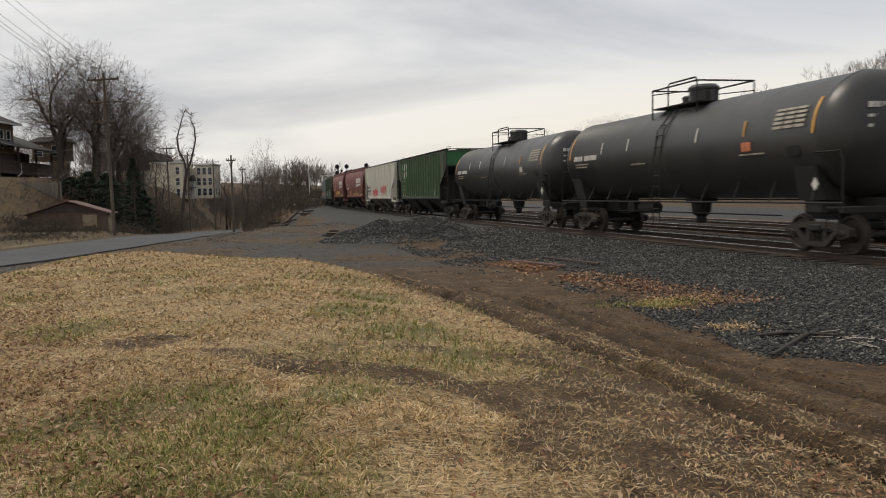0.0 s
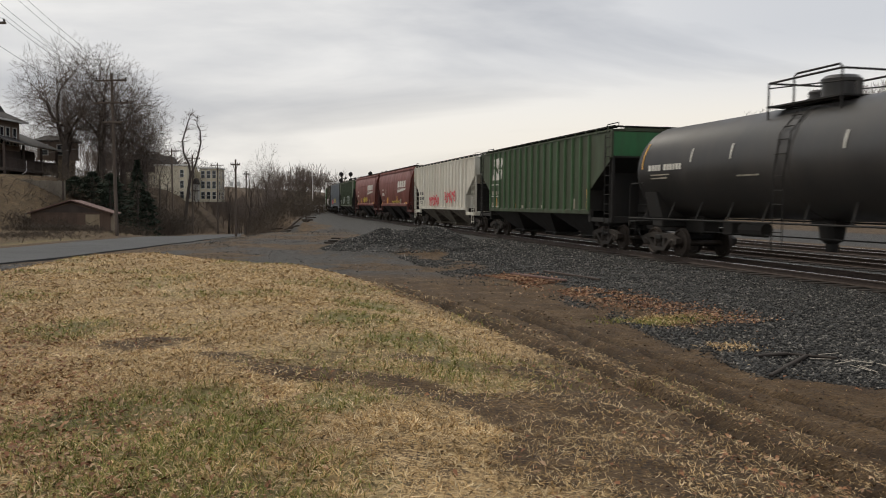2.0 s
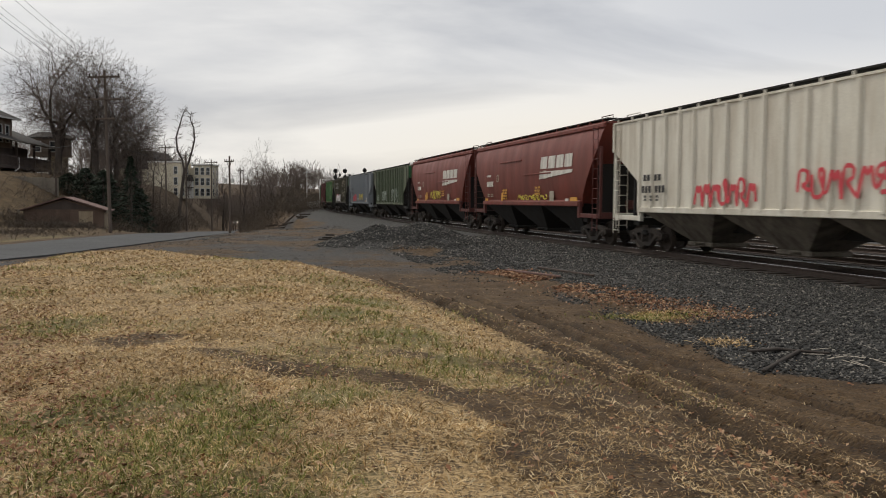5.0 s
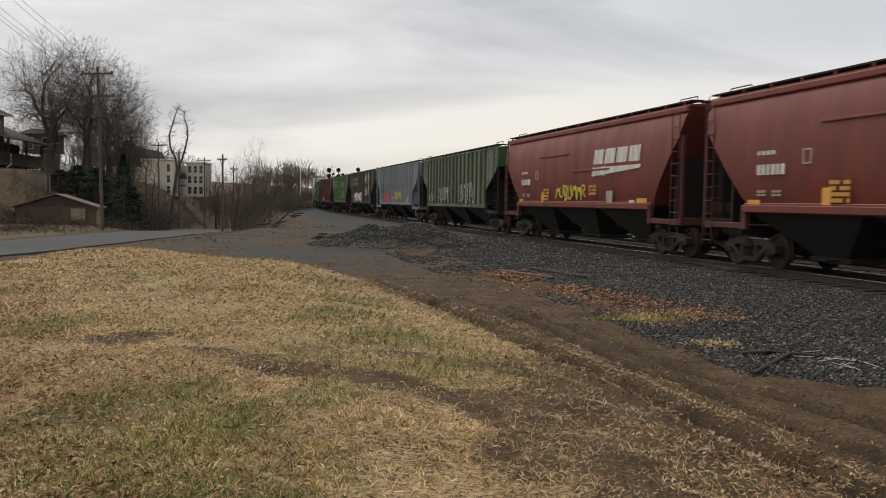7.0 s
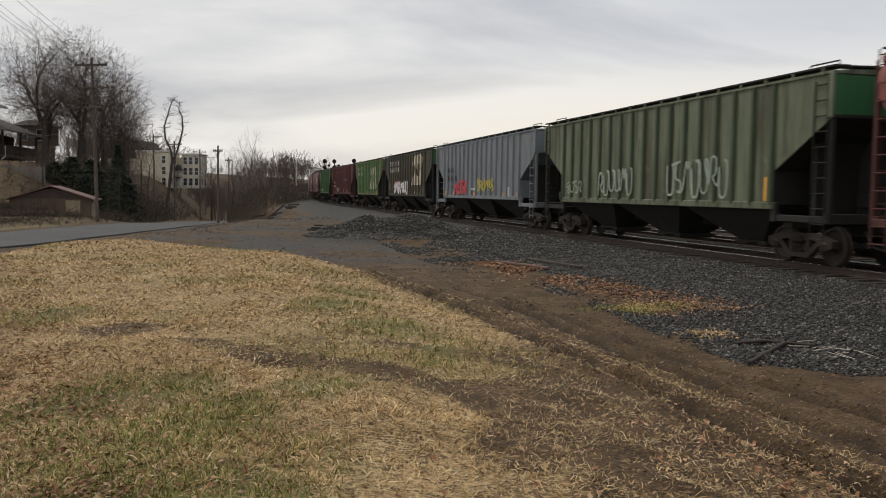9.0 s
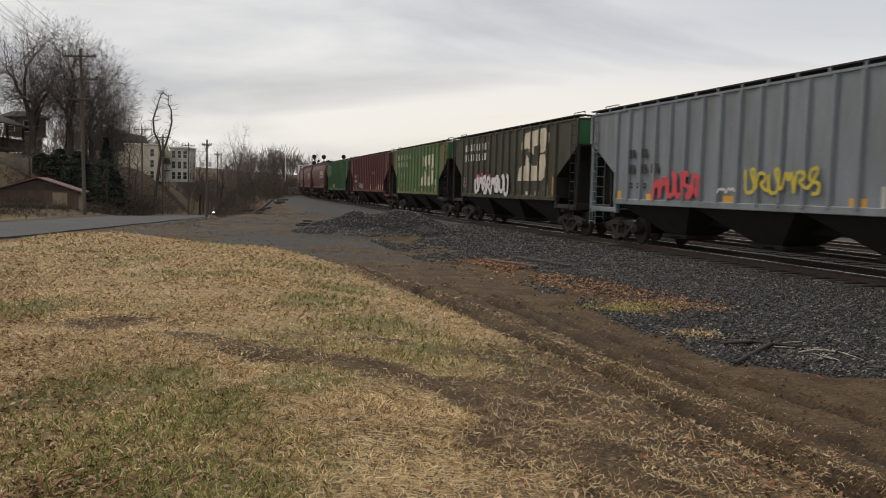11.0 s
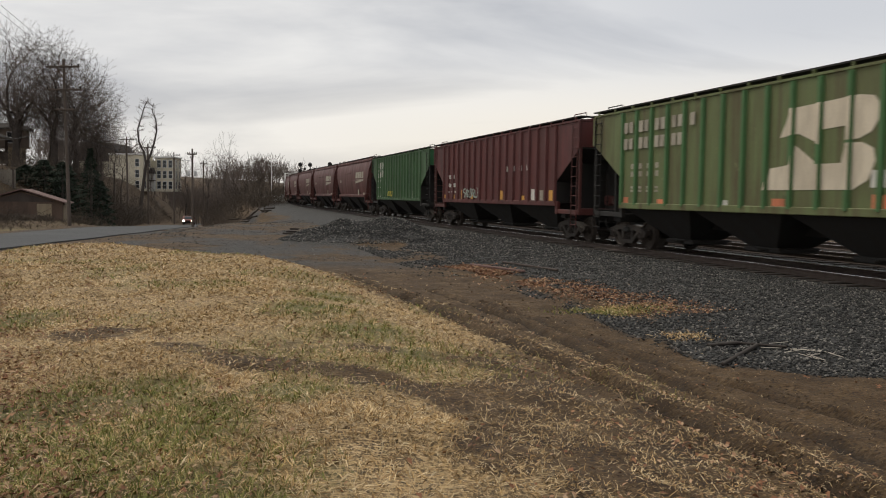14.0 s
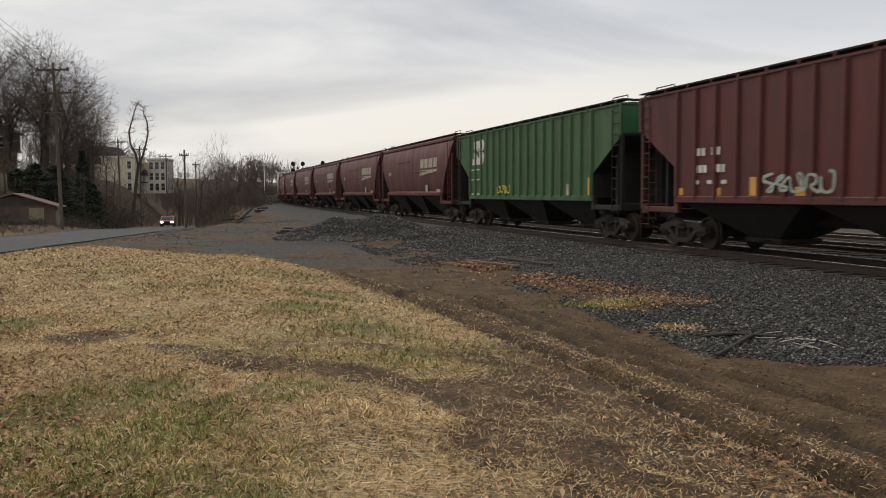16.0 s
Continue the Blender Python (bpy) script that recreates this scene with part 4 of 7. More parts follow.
    for s in (-1, 1):
        share("running_board", walkway, car, pose(0, s * (W - 0.17), 0))
        share("end_board", cross, car, pose(s * (top - 0.12), 0, 0))
        for k in range(count):
            x = -top + 0.3 + (2 * top - 0.6) * k / (count - 1)
            share("bracket", bracket, car, pose(x, s * (W + 0.02), 0))
        grab = MB().tube([(s * (top - 0.2), W - 0.35, eave + 0.14), (s * (top - 0.25), W - 0.35, eave + 0.3), (s * (top - 1.2), W - 0.35, eave + 0.3), (s * (top - 1.3), W - 0.35, eave + 0.14)], 0.02, 5)
        part("grab_rail", grab, fm, car)
    # frame, ends
    beam = MB().box(-low - 0.05, low + 0.05, -0.08, 0.08, sill - 0.12, sill + 0.06, 0.015).mesh("side_sill", body)
    share("side_sill", beam, car, pose(0, 1.52, 0))
    share("side_sill", beam, car, pose(0, -1.52, 0))
    under = MB()
    under.box(-half + 0.75, half - 0.75, -0.2, 0.2, 0.74, 1.08, 0.02)
    for e in (-1, 1):
        x = e * (half - 2.15)
        under.box(x - 0.18, x + 0.18, -1.42, 1.42, 0.86, 1.12, 0.02)
        under.tube([(e * (low - 0.1), 0.5, sill), (e * (low + 1.3), 0.35, 1.05)], 0.05, 6)
        under.tube([(e * (low - 0.1), -0.5, sill), (e * (low + 1.3), -0.35, 1.05)], 0.05, 6)
    part("centre_sill", under, M_UNDER, car)
    # the white car's bays get a much darker, streaked tone than its body
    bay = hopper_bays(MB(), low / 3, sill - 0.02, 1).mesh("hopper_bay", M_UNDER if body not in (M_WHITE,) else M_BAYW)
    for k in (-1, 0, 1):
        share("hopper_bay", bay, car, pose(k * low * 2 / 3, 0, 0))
    for e in (-1, 1):
        fr = MB()
        xe = e * (half - 0.72)
        fr.box(xe - 0.09, xe + 0.09, -1.5, 1.5, 1.0, 1.24, 0.02)
        for s in (-1, 1):
            fr.box(min(e * low, e * (half - 0.66)), max(e * low, e * (half - 0.66)), s * 1.47 - 0.05, s * 1.47 + 0.05, 1.02, 1.18, 0.015)
            fr.box(e * (top - 0.04) - 0.05, e * (top - 0.04) + 0.05, s * 1.47 - 0.05, s * 1.47 + 0.05, 1.1, eave - 0.9, 0.01)
            fr.box(e * (low + 0.02) - 0.10, e * (low + 0.02) + 0.10, s * 1.47 - 0.06, s * 1.47 + 0.08, 1.0, sill + 0.05, 0.015)
        fr.box(min(e * low, e * (half - 0.7)), max(e * low, e * (half - 0.7)), -0.75, 0.75, 1.09, 1.13)
        fr.box(e * (top - 0.5) - 0.35, e * (top - 0.5) + 0.35, -0.4, 0.1, 1.35, 1.72, 0.05)
        part("end_frame", fr, fm, car)
        # centre web under the end slope sheet, with an added black plate that keeps the opening dark
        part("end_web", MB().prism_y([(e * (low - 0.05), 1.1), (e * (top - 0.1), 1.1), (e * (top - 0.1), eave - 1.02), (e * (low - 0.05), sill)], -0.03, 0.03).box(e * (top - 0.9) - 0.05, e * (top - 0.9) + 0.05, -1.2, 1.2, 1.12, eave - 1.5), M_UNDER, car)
        for s in (-1, 1):
            ld = MB()
            ladder(ld, e * (top - 0.30), s * 1.58, 0.55, eave - 0.15, 0.44)
            part("ladder", ld, fm, car)
        ld = MB()
        ladder(ld, e * (top + 0.06), e * 1.2, 0.7, eave + 0.1, 0.42, "y")
        part("ladder", ld, fm, car)
    brake = MB()
    brake.lathe_x([(0.25, -top - 0.22), (0.28, -top - 0.20), (0.25, -top - 0.18)], -0.5, 2.6, 16)
    brake.tube([(-top - 0.2, -0.5, 2.6), (-top + 0.1, -0.5, 2.6)], 0.03, 6)
    brake.box(-top - 0.12, -top + 0.02, -0.6, -0.4, 2.4, 2.8, 0.02)
    part("brake_wheel", brake, M_UNDER, car)
    add_couplers(car, half)
    add_trucks(car, half, 2.15, at8)
    return car, top, low, skin


def tank_car(label, length, at8, seed):
    car = thing("tank_car", label, "freight car", group="train cars")
    half = length / 2
    tip = half - 0.62
    R, zc = 1.51, 2.80
    prof = [(0.02, -tip), (0.5, -tip + 0.04), (0.95, -tip + 0.16), (1.25, -tip + 0.34), (1.43, -tip + 0.58), (R, -tip + 0.85), (R, -tip + 0.87), (R + 0.012, -tip + 0.88), (R + 0.012, -tip + 0.98), (R, -tip + 1.0), (R, -0.32), (R + 0.015, -0.30), (R + 0.015, 0.30), (R, 0.32)]
    prof = prof + [(r, -x) for r, x in prof[:10][::-1]]
    part("tank", MB().lathe_x(prof, 0, zc, 56), M_BLACK, car, "black cylindrical tank with dished ends", smooth=True)
    top = MB()
    # platform, rails, valve housing
    pl = MB()
    for y in (-0.85, -0.55, 0.55, 0.85):
        pl.box(-1.35, 1.35, y - 0.13, y + 0.13, zc + R - 0.06, zc + R - 0.02)
    for x in (-1.35, 1.35):
        pl.box(x - 0.1, x + 0.1, -1.0, 1.0, zc + R - 0.06, zc + R - 0.02)
    for x in (-1.4, 1.4):
        for y in (-0.98, 0.98):
            pl.tube([(x, y, zc + 1.1), (x, y, zc + R + 0.58)], 0.028, 6)
    for y in (-0.98, 0.98):
        pl.tube([(-1.4, y, zc + R + 0.58), (-0.2, y, zc + R + 0.58), (1.4, y, zc + R + 0.58)], 0.028, 6)
        pl.tube([(-1.4, y, zc + R + 0.28), (1.4, y, zc + R + 0.45)], 0.018, 6)
    for x in (-1.4, 1.4):
        pl.tube([(x, -0.98, zc + R + 0.58), (x, 0.98, zc + R + 0.58)], 0.028, 6)
    pl.tube([(0.35, 0.98, zc + R - 0.1), (0.35, 0.98, zc + R + 0.62), (0.25, 0.98, zc + R + 0.68), (-1.3, 0.98, zc + R + 0.68), (-1.4, 0.98, zc + R + 0.6)], 0.028, 6)
    part("platform_railing", pl, M_UNDER, car, "black pipe railing round the top platform")
    for x, r, h in ((-0.15, 0.46, 0.60), (0.62, 0.28, 0.34)):
        top.loft([[(x + q * math.cos(k * 0.3927), q * math.sin(k * 0.3927), z) for k in range(16)] for q, z in ((r, zc + R - 0.1), (r, zc + R + h * 0.7), (r * 1.08, zc + R + h * 0.72), (r * 1.08, zc + R + h * 0.85), (r * 0.85, zc + R + h))])
    top.tube([(-0.9, 0.1, zc + R - 0.05), (-0.9, 0.1, zc + R + 0.38)], 0.09, 10)
    top.tube([(0.62, 0, zc + R + 0.2), (1.0, 0.1, zc + R + 0.12), (1.15, 0.1, zc + R - 0.08)], 0.05, 8)
    part("valve_housing", top, M_BLACK, car, "domed manway and valves", smooth=True)
    ld = MB()
    ladder(ld, 0.0, R + 0.10, 0.55, zc - 0.3, 0.42)
    for q in (-0.21, 0.21):
        ld.tube([(q, R + 0.10, zc - 0.3), (q, (R + 0.08) * math.cos(0.45), zc + (R + 0.08) * math.sin(0.45)), (q, (R + 0.08) * math.cos(0.95), zc + (R + 0.08) * math.sin(0.95))], 0.018, 5)
    for a in (0.1, 0.33, 0.56, 0.79):
        ld.tube([(-0.21, (R + 0.08) * math.cos(a), zc + (R + 0.08) * math.sin(a)), (0.21, (R + 0.08) * math.cos(a), zc + (R + 0.08) * math.sin(a))], 0.016, 5)
    part("ladder", ld, M_UNDER, car)
    rail = MB()
    for s in (-1, 1):
        rail.tube([(-half + 0.75, s * 1.47, 1.22), (half - 0.75, s * 1.47, 1.22)], 0.028, 6)
        for k in range(10):
            x = -tip + 1.2 + (2 * tip - 2.4) * k / 9
            rail.tube([(x, s * 1.47, 1.22), (x + 0.25, s * 1.1, zc - 1.05)], 0.022, 5)
        for e in (-1, 1):
            xe = e * (half - 0.75)
            rail.tube([(xe, s * 1.47, 1.1), (xe, s * 1.47, 2.25), (xe - e * 0.12, s * 1.47, 2.4), (xe - e * 0.9, s * 1.47, 2.4)], 0.022, 6)
            rail.box(xe - 0.5 if e > 0 else xe, xe if e > 0 else xe + 0.5, s * 1.2, s * 1.5, 1.08, 1.13)
            ladder(rail, xe - e * 0.28, s * 1.5, 0.5, 1.2, 0.42, "x", 0.34)
    part("safety_rail", rail, M_UNDER, car, "black handrails and steps")
    for e in (-1, 1):
        a, c = sorted((e * (half - 0.7), e * (half - 3.6)))
        part("stub_sill", MB().box(a, c, -0.28, 0.28, 0.78, 1.32, 0.03), M_UNDER, car)
        x = e * (half - 2.15)
        part("body_bolster", MB().box(x - 0.35, x + 0.35, -1.15, 1.15, 0.95, 1.30, 0.04), M_UNDER, car)
        part("saddle", MB().loft([[(x - 0.45, -1.2, 1.28), (x + 0.45, -1.2, 1.28), (x + 0.45, 1.2, 1.28), (x - 0.45, 1.2, 1.28)], [(x - 0.4, -1.42, 2.1), (x + 0.4, -1.42, 2.1), (x + 0.4, 1.42, 2.1), (x - 0.4, 1.42, 2.1)]]), M_UNDER, car)
        xe = e * (half - 0.78)
        part("end_sill", MB().box(xe - 0.08, xe + 0.08, -1.5, 1.5, 0.98, 1.14, 0.02), M_UNDER, car)
    part("outlet_pad", MB().loft([[(x, y, z) for x, y in ((-0.45, -0.3), (0.45, -0.3), (0.45, 0.3), (-0.45, 0.3))] for z in (1.35, 1.15)]), M_UNDER, car)
    part("outlet_valve", MB().loft([[(r * math.cos(k * 0.5236), r * math.sin(k * 0.5236), z) for k in range(12)] for r, z in ((0.34, 1.2), (0.28, 0.8), (0.16, 0.72), (0.16, 0.5))]), M_UNDER, car)
    part("brake_cylinder", MB().tube([(2.0, 0.5, 0.98), (3.1, 0.5, 0.98)], 0.2, 10), M_UNDER, car)
    part("brake_valve", MB().box(3.4, 3.9, 0.3, 0.7, 0.8, 1.2, 0.03), M_UNDER, car)
    part("brake_rod", MB().tube([(-5, 0.6, 0.85), (5, 0.6, 0.85)], 0.02, 5), M_UNDER, car)
    # painted marks that hug the shell

    def patch(name, x0, x1, a0, a1, material, label=""):
        mb = MB()
        n = max(1, int(abs(a1 - a0) / 4))
        rr = R + 0.018
        ring = []
        for k in range(n + 1):
            a = radians(a0 + (a1 - a0) * k / n)
            ring.append([(x0, rr * math.cos(a), zc + rr * math.sin(a)), (x1, rr * math.cos(a), zc + rr * math.sin(a)), (x1, (rr - 0.012) * math.cos(a), zc + (rr - 0.012) * math.sin(a)), (x0, (rr - 0.012) * math.cos(a), zc + (rr - 0.012) * math.sin(a))])
        mb.loft(ring)
        return part(name, mb, material, car, label)

    for x in (-tip + 1.1, tip - 1.1):
        patch("reflector", x - 0.04, x + 0.04, 2, 36, M_YELLOW, "yellow reflective strip")
    for x in (-4.6, -2.2, 2.3, 4.4):
        patch("reflector", x - 0.03, x + 0.03, 6, 22, M_MARK if x > -4 else M_YELLOW, "reflective strip")
    # reporting marks as bars near the far end, data panel near the other
    for k in range(4):
        patch("mark_bar", tip - 1.55 - 0.21 * k - 0.16, tip - 1.55 - 0.21 * k, -1, 6, M_MARK)
    for k in range(6):
        patch("mark_bar", tip - 2.55 - 0.19 * k - 0.14, tip - 2.55 - 0.19 * k, -1, 6, M_MARK)
    for r in range(2):
        patch("mark_bar", tip - 2.9 + 0.15 * r, tip - 1.7, -7 - 4 * r, -5.4 - 4 * r, M_MARKD)
    for r in range(5):
        for k in range(3):
            patch("data_bar", -tip + 1.45 + 0.42 * k, -tip + 1.80 + 0.42 * k, 9 + 4.4 * r, 11.6 + 4.4 * r, M_MARKD)
    patch("placard", -tip + 3.55, -tip + 3.95, -9, 0, M_ORANGE if seed == 1 else M_MARK, "square placard")
    patch("mark_bar", -tip + 3.0, -tip + 4.1, -13, -11.5, M_MARKD)
    patch("mark_bar", 1.0, 2.0, -13, -11.5, M_MARKD)
    patch("placard_frame", -tip + 1.6, -tip + 2.1, -17, -8, M_UNDER)
    mb = MB()
    mb.loft([[(-tip + 1.05, 1.47, 1.5), (-tip + 1.17, 1.47, 1.66), (-tip + 1.05, 1.47, 1.82), (-tip + 0.93, 1.47, 1.66)], [(-tip + 1.05, 1.485, 1.5), (-tip + 1.17, 1.485, 1.66), (-tip + 1.05, 1.485, 1.82), (-tip + 0.93, 1.485, 1.66)]])
    part("diamond_placard", mb, M_MARK, car, "white diamond placard")
    for r in range(3):
        for k in range(4 if r == 0 else 3):
            y = 0.75 - 0.17 * k
            part("end_mark", MB().box(-tip + 0.1, -tip + 0.135, y - 0.06, y + 0.06, zc + 0.55 - 0.22 * r, zc + (0.68 if r == 0 else 0.62) - 0.22 * r), M_MARK, car)
    add_couplers(car, half)
    add_trucks(car, half, 2.15, at8)
    return car


# the train: places where the cars couple, in metres along the track at 8 s
SC = 1.04
EDGE = [SC * b for b in (-78.8, -61.3, -43.6, -25.9, -8.0, 9.3, 26.3, 43.9, 61.9, 79.2, 95.3, 114.9, 132.4)]
while EDGE[-1] < 315:
    EDGE.append(EDGE[-1] + 18.0)
SPEED, SLOWING = 12.10, -0.0145


def run(t):
    return SPEED * (t - 8) + SLOWING * (t - 8) ** 2 / 2


CARS = []


def couple(k):
    return EDGE[k + 1] - EDGE[k], (EDGE[k] + EDGE[k + 1]) / 2


def marks(car, name, cells, x, z, w, h, skin, material, label=""):
    if h < 0.12:
        return tagged(part(name, flat_bars(cells, x, z, w, h, skin), material, car, label), label, kind="stuff")
    for i, row in enumerate(cells):
        for j, c in enumerate(row):
            if c != " ":
                one = [" " * len(r) if k != i else " " * j + c + " " * (len(r) - j - 1) for k, r in enumerate(cells)]
                part(name, flat_bars(one, x, z, w, h, skin), material, car, label)


def squares(car, skin, low, z, items):
    for x, w, h, m in items:
        part("reflector", MB().box(x - w / 2, x + w / 2, skin, skin + 0.006, z, z + h), m, car)


def clipped(pts, lo, hi):
    """The part of an outline between two upright lines."""
    for limit, keep in ((lo, 1), (hi, -1)):
        res = []
        for (ax, az), (bx, bz) in zip(pts, pts[1:] + pts[:1]):
            a_in, b_in = (ax - limit) * keep >= 0, (bx - limit) * keep >= 0
            if a_in:
                res.append((ax, az))
            if a_in != b_in:
                t = (limit - ax) / (bx - ax)
                res.append((limit, az + t * (bz - az)))
        pts = res
        if not pts:
            break
    return pts


def post_places(low, count):
    return [-low + 0.05 + (2 * low - 0.1) * k / (count - 1) for k in range(count)]


def rail_logo(car, x, z, w, h, skin, material, posts=()):
    """A broad angular emblem of two lobes with a notch between them; x, z: its lower left corner as one reads it."""
    upper = [(0.14, 0.62), (0.24, 0.95), (0.83, 1.0), (0.94, 0.97), (1.0, 0.86), (0.99, 0.74), (0.93, 0.60), (0.84, 0.54), (0.74, 0.53), (0.74, 0.69), (0.53, 0.67), (0.53, 0.50), (0.32, 0.65)]
    lower = [(0.0, 0.0), (0.05, 0.26), (0.26, 0.30), (0.29, 0.52), (0.50, 0.29), (0.70, 0.29), (0.73, 0.50), (0.86, 0.50), (0.95, 0.43), (0.97, 0.30), (0.92, 0.10), (0.80, 0.0)]
    mb = MB()
    for shape in (upper, lower):
        pts = [(x - u * w, z + v * h) for u, v in shape]
        slab(mb, pts, skin)
        for px in posts:
            bit = clipped(pts, px - 0.048, px + 0.048)
            if len(bit) > 2:
                slab(mb, bit, skin + 0.084, 0.004)
    return part("emblem", mb, material, car, "painted angular emblem")


def slant_logo(car, x, z, w, h, skin, material):
    """Four slanting blocks over a tapering stroke."""
    mb = MB()
    for k in range(4):
        a = x - k * w / 4
        sl = h * 0.25
        slab(mb, [(a, z), (a - w * 0.21, z), (a - w * 0.21 - sl, z + h), (a - sl, z + h)], skin)
    slab(mb, [(x + h * 0.25, z - h * 0.85), (x + h * 0.12, z - h * 0.5), (x + 0.1 - 0.05, z - h * 0.22), (x - w, z - h * 0.22), (x - w + 0.1, z - h * 0.45)], skin)
    return part("emblem", mb, material, car, "painted slanting emblem")


def build_train():
    n = 0
    for k in range(2):
        L, c = couple(k)
        CARS.append((tank_car("black tank car with %s placard and worn lettering" % ("an orange" if k == 0 else "a white"), L, c, 1 if k == 0 else 2), c, L))
    # dark green hopper with a white emblem
    L, c = couple(2)
    # brighter green on the posts paints the light that catches them
    car, top, low, sk = hopper_car("dark green covered hopper car with white emblem", L, c, M_GREEN, M_FRESH, 17, post_mat=M_GREENB)
    rail_logo(car, low - 0.32, 2.92, 1.75, 1.15, sk, M_MARK, post_places(low, 17))
    marks(car, "mark_bar", ["## ### ###", "          ", "## #   ## "], low - 0.25, 2.35, 0.15, 0.2, sk, M_MARKD)
    part("stripe_set", MB().box(low - 1.7, low - 0.2, sk, sk + 0.006, 2.66, 2.72).box(low - 1.7, low - 0.2, sk, sk + 0.006, 2.06, 2.10).box(low - 1.7, low - 0.2, sk, sk + 0.006, 1.52, 1.57), M_MARK, car)
    squares(car, sk, low, 1.5, [(low - 1.1, 0.09, 0.5, M_YELLOW), (low - 4.2, 0.09, 0.3, M_YELLOW), (low - 6.4, 0.09, 0.3, M_YELLOW), (-low + 2.5, 0.09, 0.35, M_YELLOW), (-low + 0.25, 0.1, 0.8, M_YELLOW), (low - 5.3, 0.25, 0.12, M_MARKD), (low - 8, 0.2, 0.14, M_MARKD), (-low + 1.6, 0.3, 0.4, M_MARKD)])
    CARS.append((car, c, L))
    # white hopper with red scrawl
    L, c = couple(3)
    car, top, low, sk = hopper_car("dull white covered hopper car with red graffiti", L, c, M_WHITE, M_WHITE, 17, frame_mat=M_WHITE)
    marks(car, "mark_bar", ["## ##"], low - 0.45, 2.52, 0.24, 0.2, sk + 0.09, M_INK)
    marks(car, "mark_bar", ["### ###"], low - 0.35, 2.16, 0.22, 0.22, sk + 0.09, M_INK)
    marks(car, "mark_bar", ["# # #", "# # #"], low - 0.5, 1.85, 0.2, 0.07, sk + 0.09, M_INK)
    part("graffiti", scrawl(3, low - 3.6, low - 6.6, 1.52, 2.30, sk + 0.085, 0.10, 7), M_SPRAYR, car, "red sprayed scrawl")
    part("graffiti", scrawl(8, low - 8.2, low - 11.2, 1.75, 2.55, sk + 0.085, 0.10, 6), M_SPRAYR, car, "red sprayed scrawl")
    squares(car, sk, low, 1.55, [(-low + 1.9, 0.35, 0.35, M_INK), (-low + 0.2, 0.12, 0.7, M_YELLOW)])
    CARS.append((car, c, L))
    # two oxide red hoppers with rounded sides
    for k, m in ((4, M_RED), (5, M_RED)):
        L, c = couple(k)
        car, top, low, sk = hopper_car("oxide red round-sided hopper car with white emblem", L, c, m, M_RED2, 15, sill=1.58, eave=4.58, curved=True, frame_mat=M_RED2)
        slant_logo(car, -low + 4.2, 3.05, 3.7, 0.52, sk + 0.02, M_MARK)
        marks(car, "mark_bar", ["####"], low - 0.55, 3.16, 0.19, 0.26, sk + 0.01, M_MARK)
        marks(car, "mark_bar", ["######"], low - 0.55, 2.66, 0.19, 0.26, sk + 0.01, M_MARK)
        marks(car, "mark_bar", ["# ## #", "## # #", "#### #"], low - 0.45, 3.95, 0.07, 0.06, 1.50, M_MARK)
        marks(car, "mark_bar", ["### ##", "## ###", "######", "#### #"], low - 3.2, 2.22, 0.11, 0.09, sk - 0.02, M_YELLOW)
        marks(car, "mark_bar", ["### ##", "## ###", "######"], low - 7.9, 2.3, 0.11, 0.09, sk - 0.02, M_YELLOW)
        for px in (low - 2.45, low - 9.2):
            part("placard_holder", MB().box(px - 0.16, px + 0.16, sk, sk + 0.02, 2.62, 2.66).box(px - 0.16, px + 0.16, sk, sk + 0.02, 2.94, 2.98).box(px - 0.16, px - 0.12, sk, sk + 0.02, 2.66, 2.94).box(px + 0.12, px + 0.16, sk, sk + 0.02, 2.66, 2.94), M_MARKD, car)
        marks(car, "mark_bar", ["## ##", "## ##"], low - 0.5, 2.02, 0.2, 0.06, sk - 0.05, M_MARKD)
        squares(car, 1.53, low, 1.66, [(-low + 0.5, 0.7, 0.16, M_YELLOW), (low - 0.4, 0.5, 0.12, M_YELLOW), (-low + 2.9, 0.5, 0.42, M_MARKD), (-low + 1.2, 0.35, 0.10, M_MARK), (low - 3.1, 0.3, 0.4, M_YELLOW)])
        if k == 5:
            part("graffiti", scrawl(21, low - 4.6, low - 7.6, 1.75, 2.35, sk - 0.035, 0.08, 7), M_SPRAYY, car, "yellow sprayed scrawl")
        else:
            part("graffiti", scrawl(22, low - 5.4, low - 9.4, 1.7, 1.95, sk - 0.06, 0.06, 8), M_SPRAYY, car, "yellow sprayed scrawl")
        CARS.append((car, c, L))
    # faded green hopper with pale scrawl
    L, c = couple(6)
    car, top, low, sk = hopper_car("faded green covered hopper car with pale graffiti", L, c, M_GREEN2, M_FRESH, 17, post_mat=M_GREEN)
    part("graffiti", scrawl(31, low - 3.4, low - 6.0, 1.6, 2.6, sk + 0.085, 0.07, 6), M_SPRAYG, car, "pale sprayed scrawl")
    part("graffiti", scrawl(32, low - 8.2, low - 11.4, 1.6, 2.7, sk + 0.085, 0.07, 7), M_SPRAYG, car, "pale sprayed scrawl")
    part("graffiti", scrawl(33, low - 0.5, low - 2.0, 1.6, 2.1, sk + 0.085, 0.05, 4), M_SPRAYG, car, "pale sprayed scrawl")
    squares(car, sk, low, 1.5, [(-low + 0.3, 0.12, 0.6, M_YELLOW)])
    CARS.append((car, c, L))
    # grey hopper
    L, c = couple(7)
    car, top, low, sk = hopper_car("blue-grey covered hopper car with red and yellow graffiti", L, c, M_GREY, M_GREY, 17, frame_mat=M_GREY)
